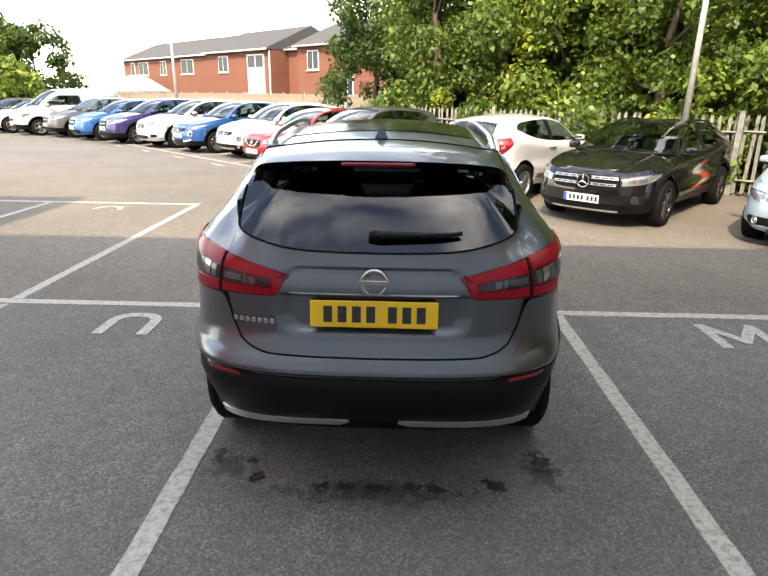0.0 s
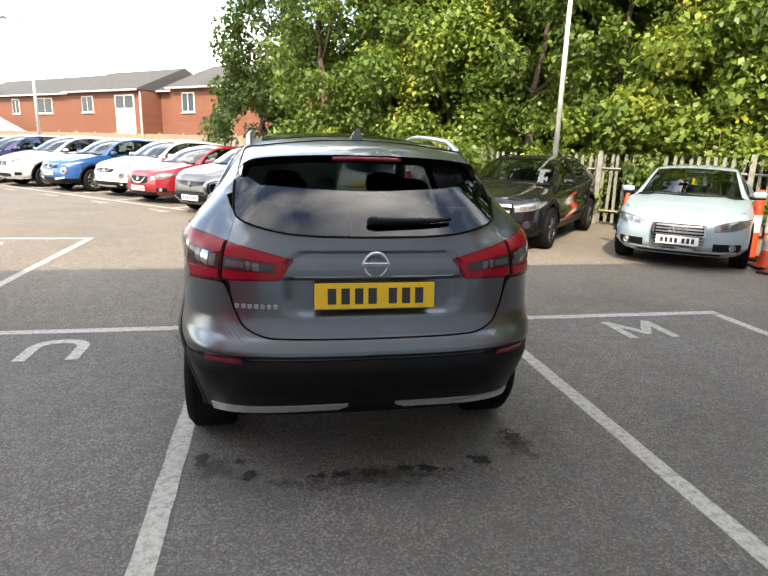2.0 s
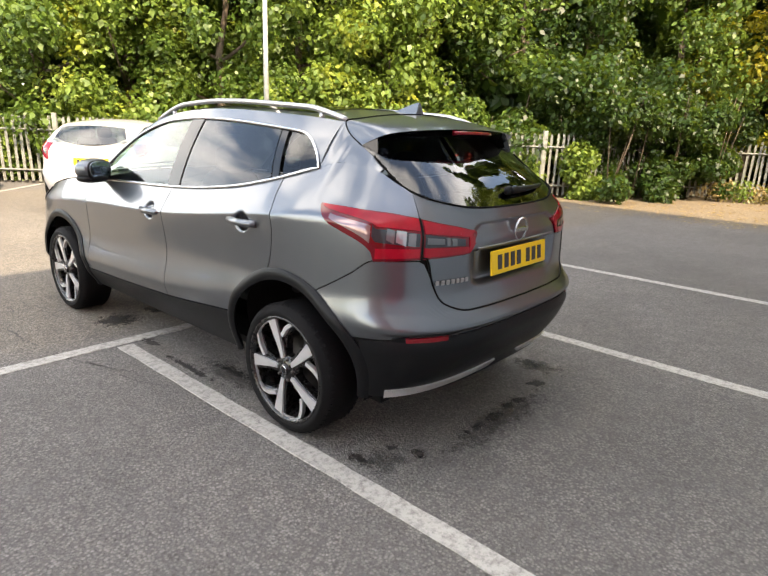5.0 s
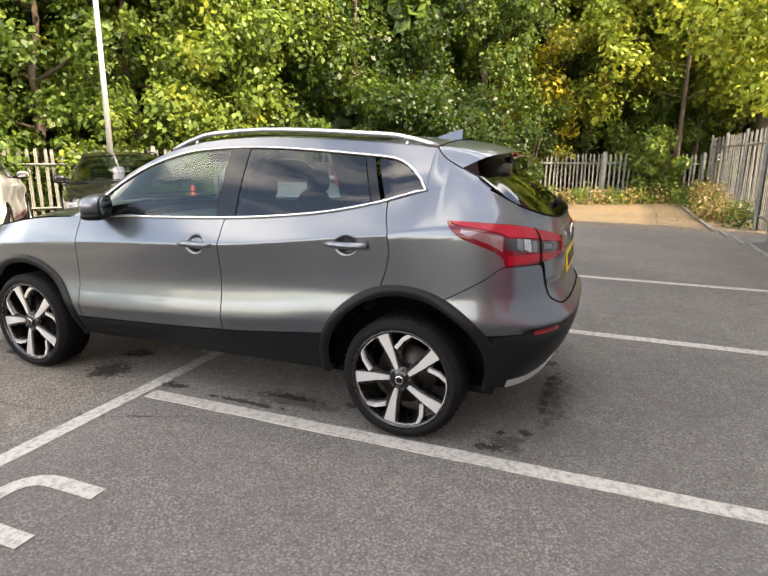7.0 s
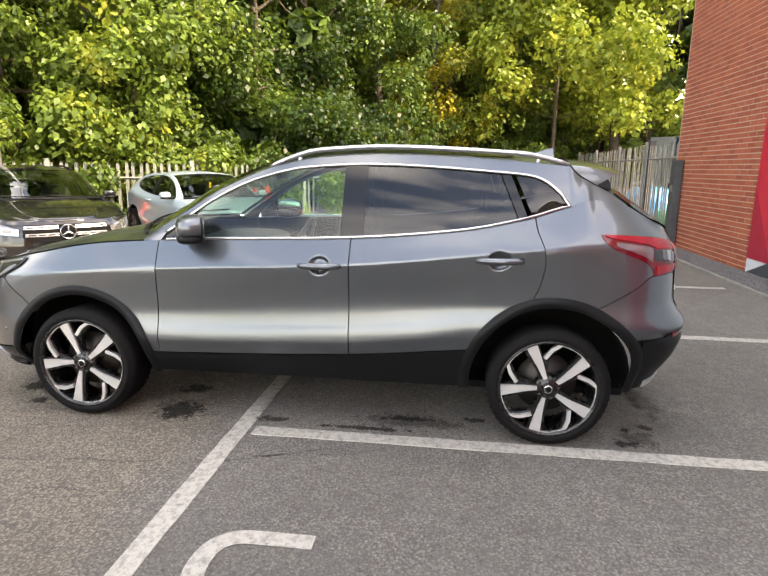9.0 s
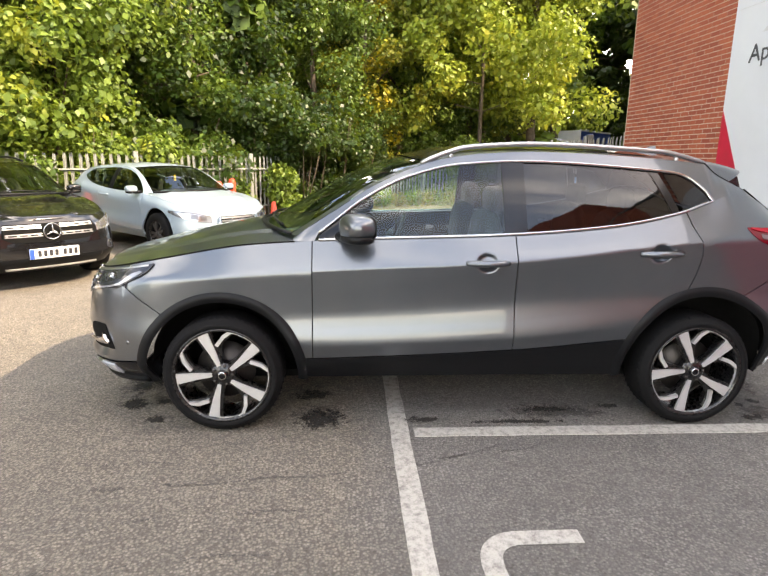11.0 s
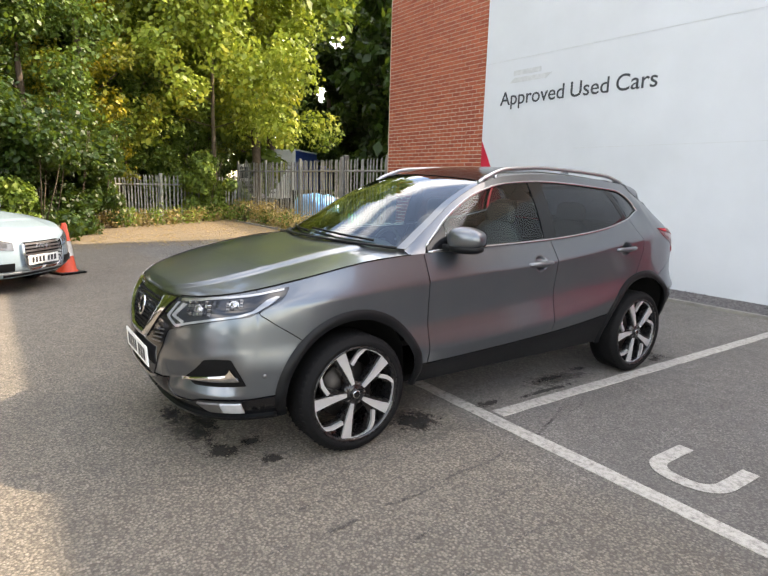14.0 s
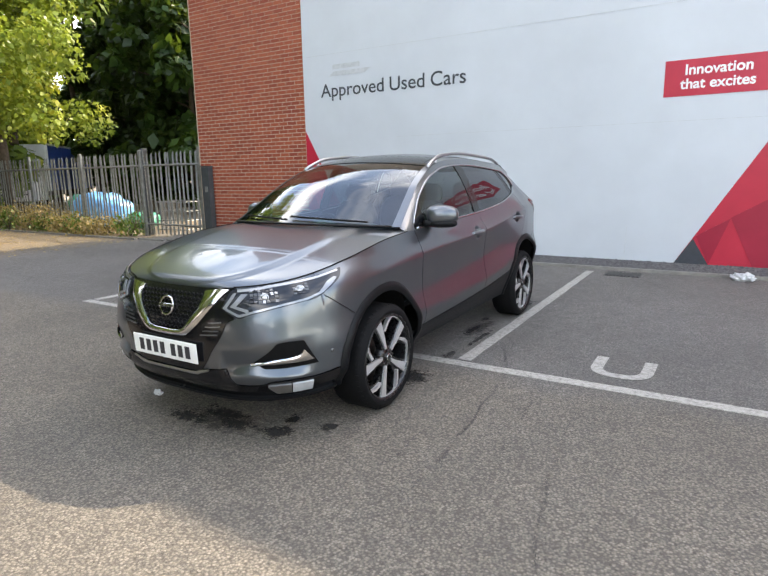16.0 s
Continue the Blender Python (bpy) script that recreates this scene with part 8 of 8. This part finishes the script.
def conservatory():
    mid = H0 + HD * 28.0 + HN * 2.4
    e = thing("conservatory", Matrix.Translation(mid) @ Matrix.Rotation(radians(HTURN), 4, "Z"), "white framed glass conservatory with a pitched roof", "conservatory")
    part("wall", box_bm((-3.9, -2.2, 0), (3.9, 0, 1.95)), M_UPVC, e)
    link_mesh("roof", *(lambda P: (P, [(0, 1, 5, 4), (1, 2, 5), (2, 3, 4, 5), (3, 0, 4)]))([(-4.1, 0.2, 1.95), (4.1, 0.2, 1.95), (4.1, -2.4, 1.95), (-4.1, -2.4, 1.95), (-1.9, -1.0, 3.3), (1.9, -1.0, 3.3)]), M_CONSROOF, e, False)
    for k in range(9):
        f = -1 + k / 4
        link_mesh("glazing_bar", *tube_lot([(f * 4.0, 0.2, 2.0), (f * 1.9, -0.95, 3.36)], 0.05, 5), M_UPVC, e, False)
    link_mesh("ridge", *tube_lot([(-1.95, -1.0, 3.38), (1.95, -1.0, 3.38)], 0.08, 6), M_UPVC, e, False)


M_CONSROOF = plain("pale_roof_glazing", (0.30, 0.33, 0.30), 0.25, vary=0.08)
conservatory()


def timber_fence():
    e = thing("timber_fence", Matrix.Identity(4), "weathered brown timber panel fence behind the parked cars", "fence", kind="structure")
    a = Vector((0.6, 22.4, 0))
    bm = box_bm((-0.075, -0.012, 0.0), (0.075, 0.012, 1.82), 0.003, 1)
    me = bpy.data.meshes.new("board")
    bm.to_mesh(me)
    bm.free()
    me.materials.append(M_TIMBER)
    rnd = random.Random(3)
    for k in range(296):
        p = a + HD * (0.162 * k)
        o = new("board", me)
        o.parent = e
        o.matrix_local = pose(p.x, p.y, rnd.uniform(-0.03, 0.02), 0, rnd.uniform(-0.6, 0.6), HTURN)
    for k in range(27):
        p = a + HD * (1.83 * k) - HN * 0.06
        o = part("post", box_bm((-0.05, -0.05, 0), (0.05, 0.05, 1.90), 0.004, 1), M_TIMBER, e)
        o.matrix_local = pose(p.x, p.y, 0, 0, 0, HTURN)


timber_fence()
gb = tagged(link_mesh("grit_bin", *join(blob_lot((0, 0, 0.55), (0.55, 0.40, 0.55), 5, 28, 12), blob_lot((0, 0, 1.12), (0.60, 0.45, 0.16), 3.4, 28, 10)), M_SIGNYELLOW), "yellow plastic grit bin beside the fence", "grit bin")
gb.matrix_world = pose(-0.82, 16.3, 0, 0, 0, 40)
# ---- cones, yard things, stains and litter ----
def cone(x, y, h, label, seed=0, lean=0.0):
    e = thing("traffic_cone", pose(x, y, 0, lean, 0, 25 + 40 * seed), label, "traffic cone", "traffic cones")
    part("base", box_bm((-0.19, -0.19, 0), (0.19, 0.19, 0.035), 0.02, 2), M_PLASTIC, e)
    body = link_mesh("body", *lathe_lot([(0.15, 0.035), (0.125, 0.06), (0.035, h), (0.02, h + 0.005), (0.0, h + 0.005)], 24, "z"), M_ORANGE, e)
    link_mesh("sleeve", *lathe_lot([(0.125 - 0.09 * 0.30 + 0.003, 0.06 + (h - 0.06) * 0.30), (0.125 - 0.09 * 0.62 + 0.003, 0.06 + (h - 0.06) * 0.62)], 24, "z"), M_CONEWHITE, body)


cone(6.18, 3.28, 0.74, "orange traffic cone with a white sleeve on black base", seed=0)
cone(6.38, 3.66, 0.72, "orange traffic cone with a white sleeve behind another", seed=1)

cone(6.68, 7.55, 0.74, "orange traffic cone against the fence", seed=3)


def barrier_post(x, y, h, rz):
    e = thing("barrier_post", pose(x, y, 0, 0, 0, rz), "tall orange plastic barrier post with a white band", "barrier", "barrier posts")
    part("foot", box_bm((-0.16, -0.16, 0), (0.16, 0.16, 0.05), 0.02, 2), M_PLASTIC, e)
    b1 = link_mesh("post", *lathe_lot([(0.075, 0.05), (0.07, 0.3), (0.062, h), (0.04, h + 0.05), (0.0, h + 0.055)], 20, "z"), M_ORANGE, e)
    link_mesh("band", *lathe_lot([(0.073, h * 0.42), (0.070, h * 0.68)], 20, "z"), M_CONEWHITE, b1)


barrier_post(6.72, 4.32, 1.00, 10)
barrier_post(6.78, 4.10, 1.05, 30)


def truck():
    e = thing("parked_lorry", pose(23.9, -9.1, 0, 0, 0, 46), "white-fronted lorry with a blue curtain side behind the fence", "lorry")
    part("curtain_side", box_bm((0.0, -8.0, 0.95), (0.05, -0.06, 2.96), 0.01, 1), M_TRUCKBLUE, e, "blue curtain side")
    part("box_body", box_bm((0.055, -8.0, 0.95), (2.45, 0.0, 3.0), 0.04, 2), M_TRUCKWHITE, e)
    part("roof_rail", box_bm((-0.02, -8.02, 2.965), (0.09, -0.02, 3.04), 0.015, 1), M_TRUCKWHITE, e)
    part("corner_pillar", box_bm((-0.01, -0.055, 0.93), (0.05, 0.01, 2.96), 0.01, 1), M_TRUCKWHITE, e)
    part("chassis", box_bm((0.35, -7.8, 0.70), (2.1, 1.5, 0.95), 0.02, 1), M_IRON, e)
    part("cab", box_bm((0.06, 0.25, 0.55), (2.39, 1.75, 2.15), 0.12, 4), M_TRUCKWHITE, e)
    link_mesh("wind_deflector", *blob_lot((1.22, 0.95, 2.2), (1.0, 0.75, 0.42), 3.0, 30, 14), M_TRUCKWHITE, e)
    part("windscreen", box_bm((0.22, 1.74, 1.50), (2.23, 1.765, 2.05), 0.02, 2), M_HOUSEGLASS, e)
    for k in range(5):
        part("grille_bar", box_bm((0.45, 1.74, 0.80 + 0.12 * k), (2.0, 1.785, 0.87 + 0.12 * k), 0.01, 1), M_TRUCKWHITE if k % 2 else M_IRON, e)
    for y in (-6.3, 1.0):
        for x in (0.25, 2.2):
            link_mesh("wheel", *lathe_lot([(0.0, -0.14), (0.44, -0.14), (0.48, -0.08), (0.48, 0.08), (0.44, 0.14), (0.0, 0.14)], 24, "x", (x, y, 0.48)), M_RUBBER, e)


def sack(x, y, r, h, mat, seed, label):
    rnd = random.Random(seed)
    v, f = blob_lot((0, 0, h * 0.5), (r, r * 0.8, h * 0.5), 3.0, 30, 16)
    v = [Vector(p) * (1 + 0.12 * noise.noise(Vector(p) * 4 + Vector((seed, 0, 0)))) for p in v]
    o = tagged(link_mesh("bulk_bag", v, f, mat), label, "bulk bag", "bags in the yard")
    o.matrix_world = pose(x, y, 0.0, 0, 0, rnd.uniform(0, 90))


truck()
sack(14.3, -5.2, 0.75, 1.0, M_BLUEBAG, 1, "crumpled blue plastic sheeting heaped behind the fence")
sack(13.4, -5.1, 0.55, 0.8, M_BLUEBAG, 2, "crumpled blue plastic sheeting heaped behind the fence")
sack(15.6, -5.8, 0.70, 0.95, M_GREENBAG, 3, "green plastic sheeting heaped behind the fence")
sack(12.1, -5.1, 0.45, 0.45, M_GREENBAG, 4, "green plastic sheeting heaped behind the fence")
yc = thing("wire_cage", pose(10.6, -5.3, -0.08, 0, 0, 6), "grey steel wire cage pallet in the yard", "cage")
for a, b2 in (((-0.5, -0.4), (0.5, -0.4)), ((0.5, -0.4), (0.5, 0.4)), ((0.5, 0.4), (-0.5, 0.4)), ((-0.5, 0.4), (-0.5, -0.4))):
    for z in (0.1, 0.35, 0.6, 0.85):
        link_mesh("wire", *tube_lot([(*a, z), (*b2, z)], 0.012, 5), M_GALV, yc, False)
    for k in range(6):
        t = k / 5
        x, y = a[0] + (b2[0] - a[0]) * t, a[1] + (b2[1] - a[1]) * t
        link_mesh("wire", *tube_lot([(x, y, 0.08), (x, y, 0.88)], 0.010, 5), M_GALV, yc, False)


DISC = bpy.data.meshes.new("oil_stain")
DISC.from_pydata([(0, 0, 0)] + [(math.cos(a) * (1.0 + 0.06 * math.sin(5 * a)), math.sin(a) * (1.0 + 0.06 * math.cos(3 * a)), 0) for a in np.linspace(0, 2 * math.pi, 25)[:-1]], [], [(0, i + 1, (i + 1) % 24 + 1) for i in range(24)])


def stain(x, y, rx, ry, k, mat):
    me = DISC.copy()
    me.materials.append(mat)
    o = new("oil_stain", me)
    o.matrix_world = pose(x, y, 0.0045 + 0.00012 * k) @ Matrix.Diagonal((rx, ry, 1, 1))
    tagged(o, "dark oil stain soaked into the asphalt", "stain", "oil stains", "structure")


# oil drips; the wide ones under the nose include painted contact shade
for k, (x, y, rx, ry) in enumerate(((0.55, -0.64, 0.045, 0.045), (0.27, -0.68, 0.07, 0.02), (0.16, -0.67, 0.03, 0.015), (0.01, -0.68, 0.08, 0.022), (-0.15, -0.68, 0.04, 0.018), (-0.24, -0.67, 0.02, 0.012), (-0.57, -0.62, 0.025, 0.03), (-0.80, -0.47, 0.035, 0.07), (-0.62, -0.50, 0.02, 0.03), (0.80, -0.45, 0.05, 0.10),
                                     (-0.76, 2.13, 0.13, 0.16), (-0.41, 2.19, 0.07, 0.12), (-0.52, 3.27, 0.08, 0.10), (-0.49, 3.09, 0.05, 0.06), (-0.74, 3.08, 0.05, 0.05), (0.10, 3.36, 0.17, 0.06), (-0.22, 3.30, 0.14, 0.05), (-0.82, 1.00, 0.012, 0.34), (-0.66, 0.75, 0.03, 0.20), (-0.62, 0.35, 0.03, 0.08), (-0.05, 3.22, 0.16, 0.07), (-0.78, 1.55, 0.03, 0.10))):
    stain(x, y, 1.7 * rx + 0.03, 1.7 * ry + 0.03, k, M_SOAK)
# broad soft discs: old drips plus painted shade under bumpers, sill and wheels
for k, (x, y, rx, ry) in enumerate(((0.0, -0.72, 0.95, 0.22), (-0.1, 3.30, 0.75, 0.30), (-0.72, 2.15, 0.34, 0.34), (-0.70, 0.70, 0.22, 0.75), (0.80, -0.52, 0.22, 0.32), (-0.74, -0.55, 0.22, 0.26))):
    stain(x, y, rx, ry, 30 + k, M_DRIPSHADE)


def crack(pts, seed, w=0.008):
    """A broken crack: many small dark chips strewn along a line."""
    rnd = random.Random(seed)
    lots = []
    for (x0, y0), (x1, y1) in zip(pts, pts[1:]):
        ln = math.hypot(x1 - x0, y1 - y0)
        ang = math.atan2(y1 - y0, x1 - x0)
        for _ in range(int(190 * ln)):
            t = rnd.random()
            wave = 0.012 * math.sin(9 * (x0 + (x1 - x0) * t) + 14 * (y0 + (y1 - y0) * t))
            if noise.noise(Vector((x0 + (x1 - x0) * t, y0 + (y1 - y0) * t, seed)) * 5) < -0.12:
                continue
            off = rnd.gauss(0, 0.9 * w) + wave
            cx_, cy_ = x0 + (x1 - x0) * t - math.sin(ang) * off, y0 + (y1 - y0) * t + math.cos(ang) * off
            r, turn = w * rnd.uniform(0.3, 1.0), ang + rnd.gauss(0, 0.5)
            v = []
            for k in range(6):
                b2 = 2 * math.pi * k / 6
                p, q = 1.9 * r * rnd.uniform(0.6, 1.3) * math.cos(b2), 0.7 * r * rnd.uniform(0.6, 1.3) * math.sin(b2)
                v.append((cx_ + p * math.cos(turn) - q * math.sin(turn), cy_ + p * math.sin(turn) + q * math.cos(turn), 0.0032))
            lots.append((v, [(0, 1, 2, 3, 4, 5)]))
    tagged(link_mesh("asphalt_crack", *join(*lots), M_CRACK, None, False), "thin dark crack in the asphalt", "crack", "asphalt cracks", "structure")


crack([(-1.46, 3.4), (-1.42, 2.71), (-1.37, 2.22), (-1.30, 1.74), (-1.19, 1.35), (-1.10, 0.95)], 1, 0.006)
crack([(-1.24, 2.60), (-1.23, 2.90), (-1.22, 3.30)], 2, 0.005)
crack([(-1.1, -0.4), (-0.2, -0.3), (0.9, -0.42), (2.6, -0.35)], 3, 0.004)
crack([(-1.62, 1.9), (-1.66, 2.5), (-1.70, 2.9)], 4, 0.005)
crack([(-0.83, 0.65), (-1.07, 1.13), (-1.23, 1.5)], 6, 0.006)
crack([(-1.05, 1.9), (-1.02, 2.5), (-1.10, 3.2)], 7, 0.004)
crack([(-1.9, 2.2), (-1.98, 3.1), (-2.10, 3.7)], 8, 0.005)
crack([(0.95, -1.1), (1.15, -1.9), (1.2, -2.6)], 9, 0.005)
o = link_mesh("crumpled_film", *(lambda l: ([Vector(p) * (1 + 0.5 * noise.noise(Vector(p) * 30)) for p in l[0]], l[1]))(blob_lot((0, 0, 0.04), (0.13, 0.08, 0.05), 2, 26, 14)), M_PAPER, None, False)
o.matrix_world = pose(-2.80, -2.98, 0)
tagged(o, "crumpled white plastic film lying by the kerb", "litter")
o = link_mesh("litter_scrap", *(lambda l: ([Vector(p) * (1 + 0.6 * noise.noise(Vector(p) * 40)) for p in l[0]], l[1]))(blob_lot((0, 0, 0.02), (0.05, 0.03, 0.025), 2, 18, 10)), M_PAPER, None, False)
o.matrix_world = pose(0.57, 3.22, 0) @ Matrix.Scale(0.7, 4)
tagged(o, "scrap of white paper lying on the asphalt", "litter")
bricks()
